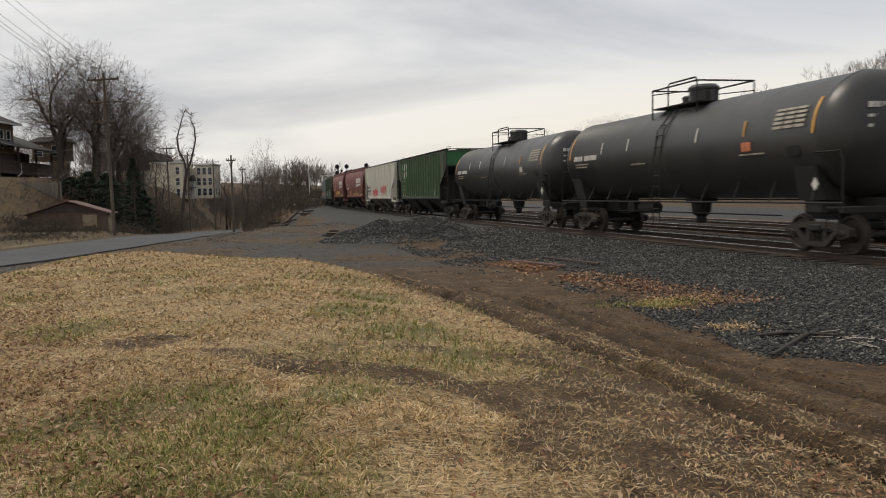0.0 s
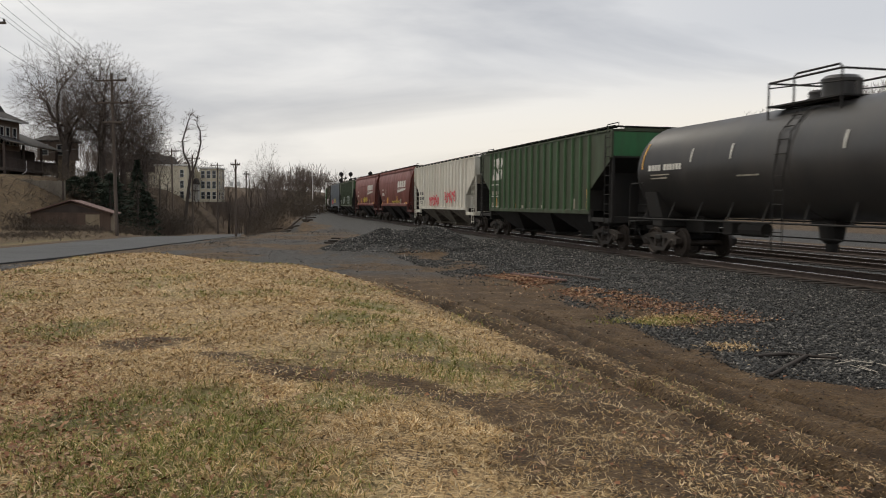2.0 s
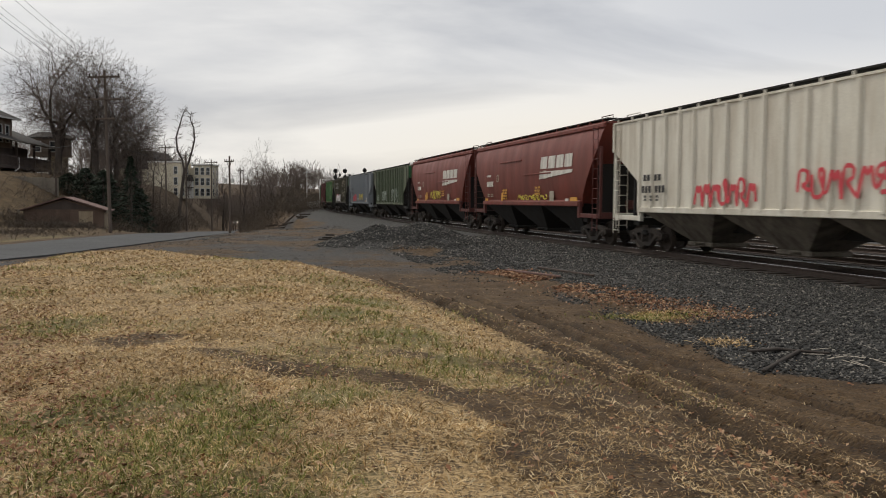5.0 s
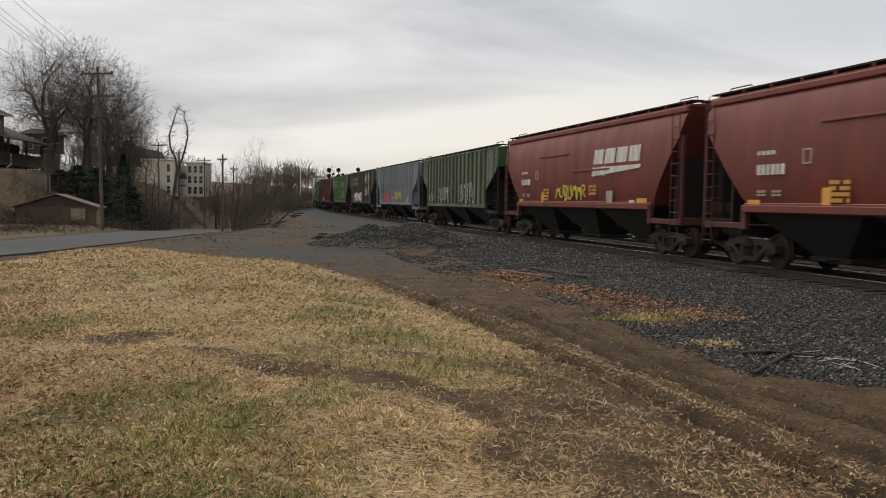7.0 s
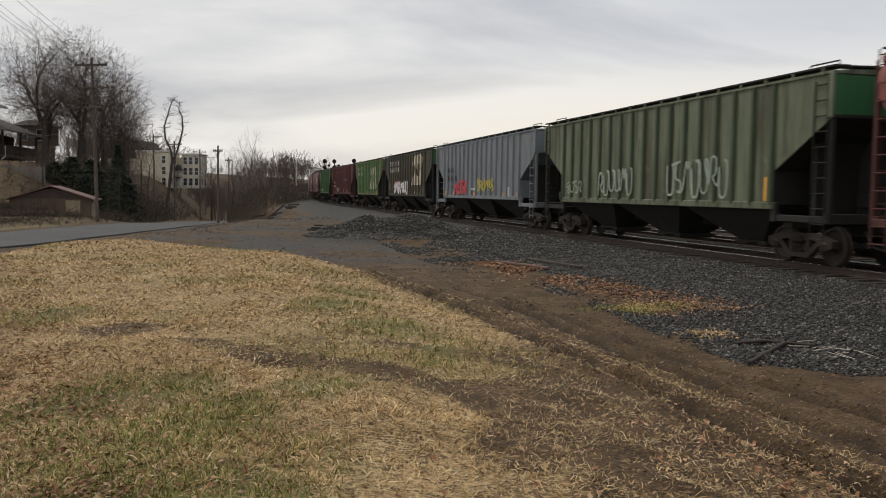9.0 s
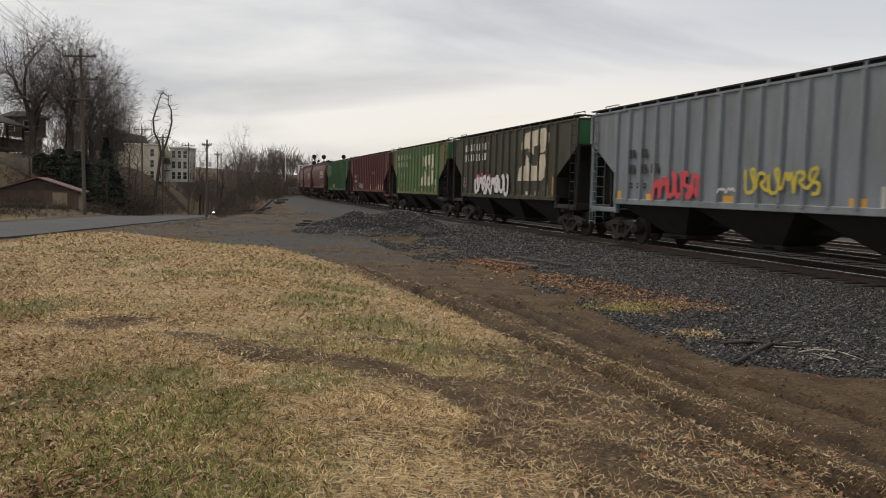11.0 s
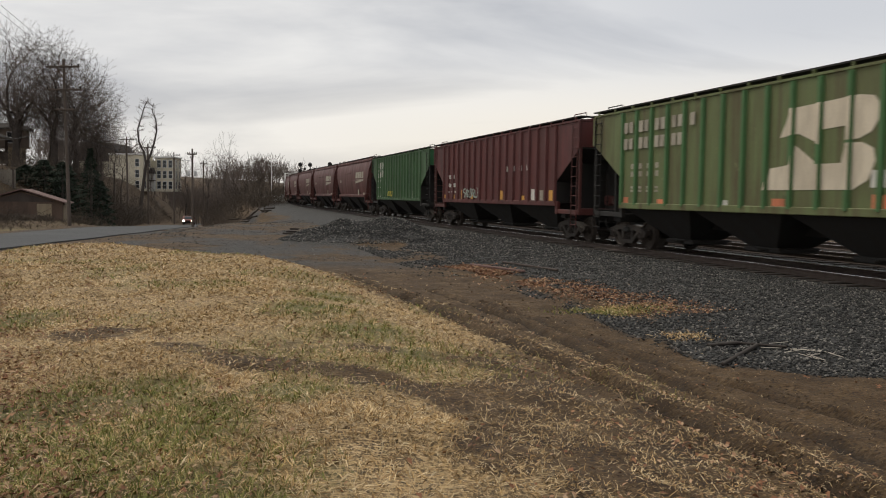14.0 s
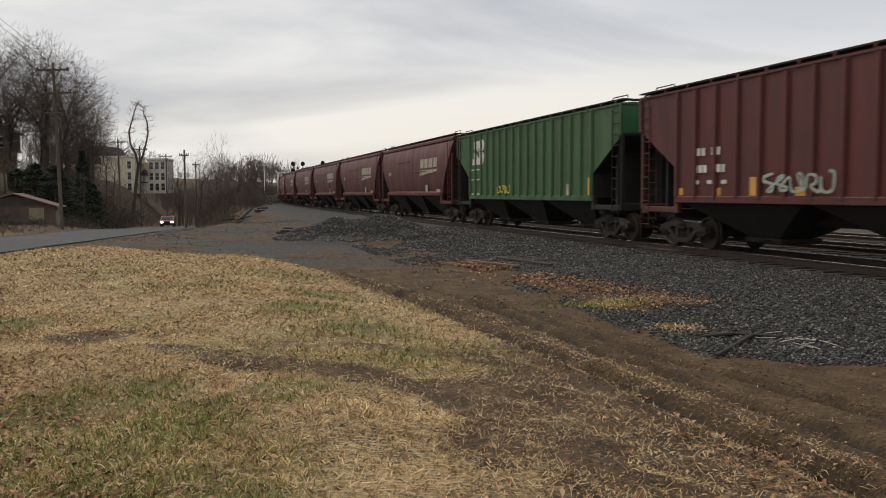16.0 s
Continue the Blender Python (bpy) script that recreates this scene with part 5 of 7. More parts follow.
    marks(car, "mark_bar", ["## ##"], low - 0.9, 3.05, 0.25, 0.26, sk + 0.05, M_INK)
    marks(car, "mark_bar", ["## ## ##"], low - 0.9, 2.58, 0.25, 0.28, sk + 0.05, M_INK)
    marks(car, "mark_bar", ["# # #", "# # #"], low - 1.0, 2.0, 0.22, 0.07, sk + 0.01, M_INK)
    part("graffiti", scrawl(41, low - 2.6, low - 5.2, 1.5, 2.25, sk + 0.085, 0.16, 6), M_SPRAYR, car, "red sprayed scrawl")
    part("graffiti", scrawl(42, low - 7.2, low - 10.0, 1.75, 2.35, sk + 0.085, 0.09, 6), M_SPRAYY, car, "yellow sprayed scrawl")
    part("graffiti", scrawl(43, low - 6.0, low - 6.8, 1.7, 1.9, sk + 0.085, 0.05, 2), M_SPRAYW, car, "white sprayed scrawl")
    squares(car, sk, low, 1.46, [(low - 0.25, 0.32, 0.28, M_YELLOW), (low - 2.3, 0.45, 0.2, M_YELLOW), (low - 6.4, 0.45, 0.2, M_YELLOW), (-low + 2.6, 0.5, 0.2, M_YELLOW), (-low + 1.7, 0.5, 0.45, M_MARK), (-low + 0.3, 0.2, 0.22, M_YELLOW)])
    CARS.append((car, c, L))
    # dark brown-green hopper with big cream emblem
    L, c = couple(8)
    car, top, low, sk = hopper_car("dark olive-brown hopper car with large cream emblem", L, c, M_BROWN, M_FRESH, 15)
    rail_logo(car, -low + 4.35, 2.1, 3.55, 2.15, sk, M_CREAM, post_places(low, 15))
    marks(car, "mark_bar", ["## ## ## ## #", "## ## ## ##  "], low - 0.5, 4.0, 0.325, 0.34, sk + 0.03, M_MARK)
    part("graffiti", scrawl(51, low - 2.5, low - 7.6, 1.5, 2.35, sk + 0.085, 0.20, 8), M_SPRAYW, car, "white sprayed scrawl")
    part("graffiti", scrawl(52, low - 2.6, low - 5.0, 2.0, 2.45, sk + 0.08, 0.12, 4), M_SPRAYP, car, "pink sprayed scrawl")
    squares(car, sk, low, 1.5, [(-low + 0.3, 0.1, 0.75, M_YELLOW), (-low + 1.0, 0.4, 0.45, M_MARKD), (-low + 2.0, 0.5, 0.15, M_MARKD), (-low + 3.0, 0.6, 0.14, M_CREAM)])
    marks(car, "mark_bar", ["# #", "# #", "# #"], low - 0.2, 2.3, 0.2, 0.12, sk, M_MARKD)
    CARS.append((car, c, L))
    # light olive green hopper with big cream emblem
    L, c = couple(9)
    car, top, low, sk = hopper_car("faded yellow-green hopper car with large cream emblem", L, c, M_OLIVE, M_FRESH, 14, post_mat=M_POSTG)
    rail_logo(car, -low + 4.5, 1.86, 3.5, 1.95, sk, M_CREAM, post_places(low, 14))
    marks(car, "mark_bar", ["## ## ## ## #", "## ## ## ##  "], low - 0.15, 4.0, 0.31, 0.34, sk + 0.03, M_MARKD)
    marks(car, "mark_bar", ["# # # #", "# # # #"], low - 0.6, 2.7, 0.24, 0.16, sk, M_MARKD)
    marks(car, "mark_bar", ["# # # #", "# # # #"], low - 0.6, 2.0, 0.24, 0.07, sk, M_MARKD)
    squares(car, sk, low, 1.46, [(low - 0.3, 0.3, 0.2, M_ORANGE), (low - 2.4, 0.4, 0.15, M_ORANGE), (-low + 4.0, 0.45, 0.2, M_ORANGE), (-low + 0.9, 0.5, 0.3, M_ORANGE), (low - 5.5, 0.3, 0.15, M_MARK)])
    part("stencil", MB().box(-low + 0.7, -low + 1.2, sk, sk + 0.006, 1.9, 2.25), M_MARK, car)
    CARS.append((car, c, L))
    # maroon hopper
    L, c = couple(10)
    car, top, low, sk = hopper_car("maroon covered hopper car with white stencils", L, c, M_MAROON, M_MAROON, 18, frame_mat=M_RED2)
    marks(car, "mark_bar", ["# # # #"], -low + 5.5, 2.95, 0.42, 0.22, sk + 0.02, M_MARK)
    marks(car, "mark_bar", ["## ##"], low - 1.0, 2.75, 0.22, 0.2, sk + 0.02, M_MARK)
    marks(car, "mark_bar", ["### ###"], low - 0.9, 2.3, 0.2, 0.2, sk + 0.02, M_MARK)
    marks(car, "mark_bar", ["# # #"], low - 0.9, 1.9, 0.3, 0.1, sk + 0.02, M_MARK)
    part("graffiti", scrawl(61, low - 3.8, low - 6.2, 1.55, 2.05, sk + 0.085, 0.07, 5), M_SPRAYG, car, "pale sprayed scrawl")
    squares(car, sk, low, 1.5, [(low - 0.2, 0.25, 0.2, M_YELLOW), (low - 1.9, 0.3, 0.2, M_YELLOW), (low - 3.4, 0.35, 0.45, M_YELLOW), (low - 5.0, 0.35, 0.2, M_YELLOW), (-low + 6, 0.35, 0.4, M_YELLOW), (-low + 3.4, 0.35, 0.18, M_YELLOW), (-low + 2.3, 0.35, 0.45, M_MARK), (-low + 1.4, 0.35, 0.4, M_MARKD), (-low + 0.5, 0.35, 0.4, M_YELLOW)])
    CARS.append((car, c, L))
    # green hopper with emblem
    L, c = couple(11)
    car, top, low, sk = hopper_car("bright green covered hopper car with white emblem", L, c, M_GREENB, M_FRESH, 17)
    rail_logo(car, low - 0.32, 2.92, 1.75, 1.15, sk, M_MARK, post_places(low, 17))
    part("stripe_set", MB().box(low - 1.4, low - 0.2, sk, sk + 0.006, 2.66, 2.72).box(low - 1.4, low - 0.2, sk, sk + 0.006, 2.2, 2.24).box(low - 1.4, low - 0.2, sk, sk + 0.006, 1.52, 1.57), M_MARK, car)
    part("graffiti", scrawl(71, low - 4.0, low - 5.6, 1.55, 1.9, sk + 0.085, 0.06, 4), M_SPRAYY, car, "yellow sprayed scrawl")
    squares(car, sk, low, 1.5, [(-low + 1.9, 0.35, 0.4, M_MARKD), (-low + 0.3, 0.1, 0.6, M_YELLOW)])
    CARS.append((car, c, L))
    # the rest: dark red hoppers with rounded sides, alike
    L, c = couple(12)
    car, top, low, sk = hopper_car("dark red round-sided hopper car with white emblem", L, c, M_RED2, M_RED2, 15, sill=1.58, eave=4.58, curved=True, frame_mat=M_RED2)
    slant_logo(car, -low + 4.2, 3.05, 3.7, 0.52, sk + 0.02, M_MARKD)
    marks(car, "mark_bar", ["####"], low - 0.35, 3.02, 0.19, 0.24, sk + 0.01, M_MARKD)
    squares(car, 1.53, low, 1.66, [(-low + 0.5, 0.7, 0.16, M_MARKD), (-low + 2.9, 0.5, 0.42, M_MARKD)])
    CARS.append((car, c, L))
    for k in range(13, len(EDGE) - 1):
        CARS.append((copy_thing(car, pose(0, 0, 0)), couple(k)[1], L))


build_train()


def car_pose(middle, length):
    """The pose of a car whose trucks ride on the track."""
    a = length / 2 - 2.15
    x0, y0, _ = track_at(middle - a)
    x1, y1, _ = track_at(middle + a)
    return pose((x0 + x1) / 2, (y0 + y1) / 2, 0.0, 0, 0, math.degrees(math.atan2(y1 - y0, x1 - x0)))


# ---- trees ----
def seg_mesh(name, segs, material, sides=3):
    """Tapered twigs and limbs from rows of (p0, p1, r0, r1)."""
    s = np.array(segs, dtype=float)
    p0, p1, r0, r1 = s[:, :3], s[:, 3:6], s[:, 6:7], s[:, 7:8]
    d = p1 - p0
    d /= np.linalg.norm(d, axis=1, keepdims=True) + 1e-9
    up = np.where(np.abs(d[:, 2:3]) < 0.9, [[0, 0, 1.0]], [[1.0, 0, 0]])
    a = np.cross(d, up)
    a /= np.linalg.norm(a, axis=1, keepdims=True)
    b = np.cross(d, a)
    rings = []
    for p, r in ((p0, r0), (p1, r1)):
        for k in range(sides):
            t = 2 * math.pi * k / sides
            rings.append(p + (a * math.cos(t) + b * math.sin(t)) * r)
    v = np.stack(rings, 1).reshape(-1, 3)
    base = np.arange(len(s))[:, None] * 2 * sides
    f = np.concatenate([base + np.array([[k, (k + 1) % sides, sides + (k + 1) % sides, sides + k]]) for k in range(sides)])
    return mesh_np(name, v, f, material)


def grow(seed, height, levels=6, spread=0.6, fork=0.28, kids=(3, 4), thick=0.022, droop=0.12, wiggle=0.18, twig=0.011):
    """Limbs of a bare tree as rows; the first list holds trunk and main limbs, the second the crown."""
    rnd = random.Random(seed)
    big, small = [], []

    def limb(p, d, length, r, level):
        n = 4 if level < 2 else (3 if level < 4 else (2 if level < 5 else 1))
        q, e = p, d
        pts = [(p, r)]
        for k in range(n):
            e = (e + Vector((rnd.uniform(-1, 1), rnd.uniform(-1, 1), rnd.uniform(-0.5, 0.9))) * wiggle).normalized()
            q = q + e * (length / n)
            pts.append((q, max(twig * 0.7, r * (1 - 0.55 * (k + 1) / n))))
        for (a, ra), (c, rc) in zip(pts[:-1], pts[1:]):
            (big if level < 2 else small).append((*a, *c, ra, rc))
        if level >= levels:
            return
        m = rnd.randint(*kids) + (1 if level == 0 else 0)
        for k in range(m):
            i = rnd.randint(max(1, n - 2), n) if k and n > 1 else n
            at, ra = pts[i]
            side = Vector((rnd.uniform(-1, 1), rnd.uniform(-1, 1), rnd.uniform(-0.15, 0.5))).normalized()
            nd = (e * (1 - spread * 0.5) + side * spread * rnd.uniform(0.6, 1.2) + Vector((0, 0, droop))).normalized()
            limb(at, nd, length * rnd.uniform(0.58, 0.82) if level else length * rnd.uniform(0.75, 1.1), max(twig, ra * rnd.uniform(0.55, 0.8)), level + 1)

    limb(Vector((0, 0, -0.3)), Vector((0, 0, 1)), height * fork, height * thick, 0)
    top = max(s[5] for s in small)
    k = height / top
    rows = [[tuple(c * k for c in s[:6]) + s[6:] for s in part_rows] for part_rows in (big, small)]
    return rows


def dome_tree(seed, height, width, fork, count, base):
    """A broad crown: limbs divide again and again towards points spread through a dome."""
    rnd = random.Random(seed)
    big, small = [], []
    ends = []
    while len(ends) < count:
        d = Vector((rnd.gauss(0, 1), rnd.gauss(0, 1), rnd.gauss(0, 1))).normalized() * rnd.random() ** 0.42
        p = Vector((d.x * width / 2, d.y * width / 2, height * (base + (1 - base) * 0.42) + d.z * height * (1 - base) * (0.58 if d.z > 0 else 0.42)))
        ends.append(p * (0.92 + 0.16 * rnd.random()))

    def thick(n):
        return max(0.0065, 0.0068 * n ** 0.5)

    def limb(p, pts, r0):
        n = len(pts)
        c = sum(pts, Vector()) / n
        r1 = thick(n)
        if n == 1:
            small.append((*p, *c, r0, 0.005))
            for _ in range(3):
                d = (c - p).normalized() + Vector((rnd.uniform(-0.7, 0.7), rnd.uniform(-0.7, 0.7), rnd.uniform(-0.1, 0.9)))
                small.append((*c.lerp(p, rnd.random() * 0.6), *(c + d.normalized() * rnd.uniform(0.3, 0.7)), 0.006, 0.0045))
            return
        far = (c - p).length
        q = p.lerp(c, 0.27 if n > 30 else 0.45) + Vector((rnd.uniform(-1, 1), rnd.uniform(-1, 1), rnd.uniform(0, 1))) * far * 0.07
        m = p.lerp(q, 0.5) + Vector((rnd.uniform(-1, 1), rnd.uniform(-1, 1), rnd.uniform(-1, 0.5))) * far * 0.025
        rows = big if n > count / 14 else small
        rows.append((*p, *m, r0, (r0 + r1) / 2))
        rows.append((*m, *q, (r0 + r1) / 2, r1))
        a, b = rnd.sample(range(n), 2)
        a, b = pts[a], pts[b]
        for _ in range(3):
            one = [e for e in pts if (e - a).length_squared <= (e - b).length_squared]
            two = [e for e in pts if (e - a).length_squared > (e - b).length_squared]
            if not one or not two:
                one, two = pts[: n // 2], pts[n // 2:]
                break
            a, b = sum(one, Vector()) / len(one), sum(two, Vector()) / len(two)
        limb(q, one, thick(len(one)))
        limb(q, two, thick(len(two)))

    foot = Vector((0, 0, height * fork))
    big.append((0, 0, -0.4, *foot, thick(count) * 1.15, thick(count)))
    limb(foot, ends, thick(count))
    return big, small


TREES = {}


def bare_tree(kind, x, y, top, turn, label):
    """kind: key of a grown shape; copies share meshes."""
    z = float(land(x, y, False))
    if kind not in TREES:
        big, small = dome_tree(*{"maple": (5, 15, 11.0, 0.10, 2600, 0.25), "round": (9, 15, 10.0, 0.14, 2300, 0.28), "tall": (12, 15, 6.5, 0.18, 1000, 0.25), "slim": (31, 15, 6.0, 0.30, 260, 0.30)}[kind])
        TREES[kind] = (seg_mesh("trunk", big, M_BARK, 6), seg_mesh("crown", small, M_TWIG, 3))
    t = thing("bare_tree", label, "tree", pose(x, y, z, 0, 0, turn), group="bare trees")
    k = (top - z) / 15.0
    t.scale = (k, k, k)
    for name, me in zip(("trunk", "crown"), TREES[kind]):
        o = new(name, me)
        o.parent = t
    return t


for i, (kind, x, y, top) in enumerate([("maple", -39.6, 87, 18.2), ("round", -36.6, 89, 18.0), ("maple", -36.0, 93, 16.6), ("round", -41.8, 92, 15.6), ("round", -36.4, 97, 14.4), ("tall", -34.9, 97, 12.6),
                                        ("tall", -34.4, 88, 12.0), ("round", -50.5, 99, 10.5), ("tall", -33.6, 92, 10.2), ("round", -56, 108, 10.0), ("tall", -40.4, 97, 14.5), ("slim", -34.6, 101, 10.5), ("slim", -37.5, 112, 10.2)]):
    bare_tree(kind, x, y, top, 47 * i, "large bare winter tree on the brushy hillside")


def crooked_tree(x, y, top):
    """A dead tree of two long bent limbs with stubby twigs."""
    z = float(land(x, y, False))
    h = top - z
    t = thing("bare_tree", "crooked bare tree with two bent limbs beside the lane", "tree", pose(x, y, z), group="bare trees")
    limbs = [[(0, 0, 0.50), (-0.35, 0.2, 0.60), (-0.95, 0.1, 0.68), (-1.05, 0, 0.78), (-0.65, 0, 0.86), (-0.25, 0.1, 0.95), (0.1, 0, 1.0)],
             [(0, 0, 0.50), (0.55, 0.1, 0.58), (1.0, -0.1, 0.66), (1.35, 0, 0.76), (1.25, 0.1, 0.86), (0.85, 0, 0.92), (1.0, 0, 0.99)]]
    part("trunk", MB().tube([(-0.9, 0, -0.3), (-0.7, 0, h * 0.18), (-0.35, 0, h * 0.36), (0, 0, h * 0.51)], [0.27, 0.23, 0.20, 0.17], 8), M_BARK, t)
    rnd = random.Random(23)
    for rows in limbs:
        pts = [(a, b, c * h) for a, b, c in rows]
        lb = part("limb", MB().tube(pts, [0.15, 0.13, 0.12, 0.10, 0.08, 0.06, 0.03], 6), M_BARK, t)
        segs = []
        for a, b in zip(pts[2:-1], pts[3:]):
            for _ in range(7):
                p = Vector(a).lerp(Vector(b), rnd.random())
                d = Vector((rnd.uniform(-1, 1), rnd.uniform(-1, 1), rnd.uniform(-0.1, 1.0))).normalized()
                q = p + d * rnd.uniform(0.4, 1.1)
                segs.append((*p, *q, 0.03, 0.014))
                for _ in range(4):
                    segs.append((*p.lerp(q, rnd.uniform(0.4, 1)), *(q + Vector((rnd.uniform(-0.6, 0.6), rnd.uniform(-0.6, 0.6), rnd.uniform(-0.1, 0.5)))), 0.014, 0.008))
        o = new("twig_spray", seg_mesh("twig_spray", segs, M_TWIG, 3))
        o.parent = lb


crooked_tree(-33.6, 110, 13.2)
for i, (kind, x, y, top) in enumerate([("slim", -32.1, 150, 12.4), ("slim", -34.0, 153, 10.2), ("tall", -30.4, 129, 7.6), ("slim", -29.6, 146, 7.5), ("tall", -33.2, 158, 8.2), ("slim", -30.4, 140, 6.4), ("tall", -34.0, 165, 9.5), ("slim", -27.6, 132, 4.8), ("tall", -45.5, 175, 9.0), ("slim", -37.0, 172, 9.5)]):
    bare_tree(kind, x, y, top, 61 * i, "slender bare tree in the trackside thicket")
for i, (kind, x, y, top) in enumerate([("round", 44, 240, 21.5), ("round", 50, 238, 22.5), ("maple", 38, 246, 18.8), ("round", 31, 250, 19.4), ("maple", 25, 244, 18.0), ("tall", 57, 246, 19.8), ("tall", 66, 250, 19)]):
    bare_tree(kind, x, y, top, 53 * i, "tall bare tree beyond the tracks")


def woods(name, label, spots, seed, deep=3, twig=0.05):
    """A far wood: many small bare trees in one mesh."""
    rows = []
    rnd = random.Random(seed)
    kinds = []
    for q in range(5):
        big, small = grow(100 + q, 10, deep, 0.55, 0.24, kids=(3, 3), thick=0.014, twig=twig)
        kinds.append(np.array(big + small))
    for x, y, h in spots:
        z = float(land(x, y, False))
        s = kinds[rnd.randrange(5)].copy()
        k, a = h / 10, rnd.uniform(0, 6.28)
        c, sn = math.cos(a), math.sin(a)
        for o in (0, 3):
            px, py = s[:, o].copy() * k, s[:, o + 1].copy() * k
            s[:, o], s[:, o + 1], s[:, o + 2] = x + px * c - py * sn, y + px * sn + py * c, z + s[:, o + 2] * k
        rows.append(s)
    tagged(new(name, seg_mesh(name, np.concatenate(rows), M_TWIG, 3)), label, "woods", kind="stuff")


rnd = random.Random(4)
spots = []
for _ in range(230):
    y = rnd.uniform(165, 320)
    edge_x = track_at(y * 1.03, -7)[0]
    spots.append((edge_x - rnd.uniform(5 if y < 200 else 0.5, 42), y, rnd.uniform(5, 9)))
woods("trackside_woods", "brown leafless woods along the curving line", spots, 1, 4, 0.026)
spots = []
for _ in range(280):
    q = rnd.uniform(330, 460)
    a = radians(rnd.uniform(20, 38))
    spots.append((q * math.sin(a), q * math.cos(a), rnd.uniform(10, 15)))
woods("ridge_woods", "leafless woods on the far ridge", spots, 2)
spots = [(rnd.uniform(-130, -50), rnd.uniform(120, 300), rnd.uniform(8, 13)) for _ in range(75)]
spots += [(rnd.uniform(-60, 260), rnd.uniform(380, 520), rnd.uniform(8, 13)) for _ in range(100)]
spots += [(rnd.uniform(-120, -34), rnd.uniform(215, 330), rnd.uniform(8, 12)) for _ in range(110)]
spots = [q for q in spots if road_mid(np.array(q[0]), np.array(q[1]))[0] > 9 and not (-66 < q[0] < -38 and 150 < q[1] < 200)]
woods("hill_woods", "leafless woods on the distant hills", spots, 3)


def brush(name, label, areas, material, seed, lean=0.6):
    """Tangles of dead stems in one mesh. areas: (x, y, spread x, spread y, height, count)."""
    r = np.random.RandomState(seed)
    rows = []
    for x, y, sx, sy, h, n in areas:
        px, py = x + sx * r.randn(n), y + sy * r.randn(n)
        keep = road_mid(px, py)[0] > 3.6
        px, py = px[keep], py[keep]
        n = len(px)
        pz = land(px, py, False)
        hh = h * (0.35 + 0.75 * r.rand(n))
        p = np.stack([px, py, pz - 0.05], 1)
        d = np.stack([lean * r.randn(n), lean * r.randn(n), np.ones(n)], 1) * hh[:, None]
        mid = p + d * 0.55
        end = p + d * [1.25, 1.25, 1.0]
        side = mid + np.stack([r.randn(n), r.randn(n), 0.7 * np.ones(n)], 1) * (hh * 0.3)[:, None]
        side2 = mid + np.stack([r.randn(n), r.randn(n), 0.9 * np.ones(n)], 1) * (hh * 0.35)[:, None]
        w = np.full((n, 1), 0.022)
        for a, c, k in ((p, mid, 1.0), (mid, end, 0.7), (mid, side, 0.6), (mid, side2, 0.6)):
            rows.append(np.concatenate([a, c, w * k, w * k * 0.5], 1))
    tagged(new(name, seg_mesh(name, np.concatenate(rows), material, 3)), label, "brush", kind="stuff")


brush("hillside_brush", "tangled dead brown brush on the bank", [(-31, 92, 3.5, 8, 2.4, 1500), (-34, 86, 2.2, 5, 2.0, 700), (-36, 118, 4, 12, 2.2, 1300), (-30.5, 71.0, 2.8, 1.0, 1.0, 350), (-34, 67, 3.0, 3, 0.5, 200), (-46, 140, 6, 12, 2.2, 800), (-30.6, 62.6, 1.4, 0.6, 1.2, 260), (-28.6, 60.4, 2.2, 0.9, 0.55, 700), (-25.5, 52, 1.2, 3.5, 0.3, 500)], M_BRUSH, 5)
brush("trackside_brush", "dense brown thicket beside the yard", [(-30, 150, 3.0, 20, 3.2, 1800), (-24.5, 128, 1.8, 12, 1.8, 900), (-34, 190, 4, 18, 4.0, 1500), (-22, 104, 1.4, 9, 0.8, 500), (-38, 225, 6, 22, 5, 1200)], M_BRUSH, 6)


def conifer(x, y, top, seed, wide, point=0.6):
    z = float(land(x, y, False))
    rnd = random.Random(seed)
    t = thing("evergreen_tree", "dark evergreen bush beside the shed", "tree", pose(x, y, z), group="evergreens")
    h = top - z
    part("trunk", MB().tube([(0, 0, -0.1), (0.03, 0, h * 0.5), (0, 0, h)], [0.14, 0.08, 0.01], 6), M_BARK, t)
    vs, fs = [], []
    for k in range(2600):
        u = rnd.random() ** 0.8
        r = wide * (1 - u) ** point * (0.35 + 0.65 * rnd.random() ** 0.5) * (0.85 + 0.3 * math.sin(u * 40))
        a = rnd.uniform(0, 6.28)
        p = Vector((r * math.cos(a), r * math.sin(a), 0.1 + u * (h - 0.1) - 0.12 * r))
        d = Vector((math.cos(a) + rnd.uniform(-0.5, 0.5), math.sin(a) + rnd.uniform(-0.5, 0.5), rnd.uniform(-0.6, 0.3))).normalized() * rnd.uniform(0.12, 0.3)
        w = d.cross(Vector((rnd.uniform(-1, 1), rnd.uniform(-1, 1), 1))).normalized() * rnd.uniform(0.03, 0.07)
        n = len(vs)
        vs += [p - w, p + w, p + d + w * 0.3, p + d - w * 0.3]
        fs.append((n, n + 1, n + 2, n + 3))
    me = mesh_np("crown", np.array([tuple(v) for v in vs]), np.array(fs), M_NEEDLE)
    o = new("crown", me)
    o.parent = t


for i, (x, y, top, w) in enumerate([(-32.6, 77, 4.4, 2.1), (-30.6, 76, 4.2, 2.0), (-27.9, 75.5, 5.4, 2.0), (-27.5, 76.5, 2.6, 1.6), (-31.4, 79, 4.0, 2.0), (-34.2, 77, 3.9, 1.8)]):
    conifer(x, y, top, 40 + i, w, 1.0 if i == 2 else 0.6)


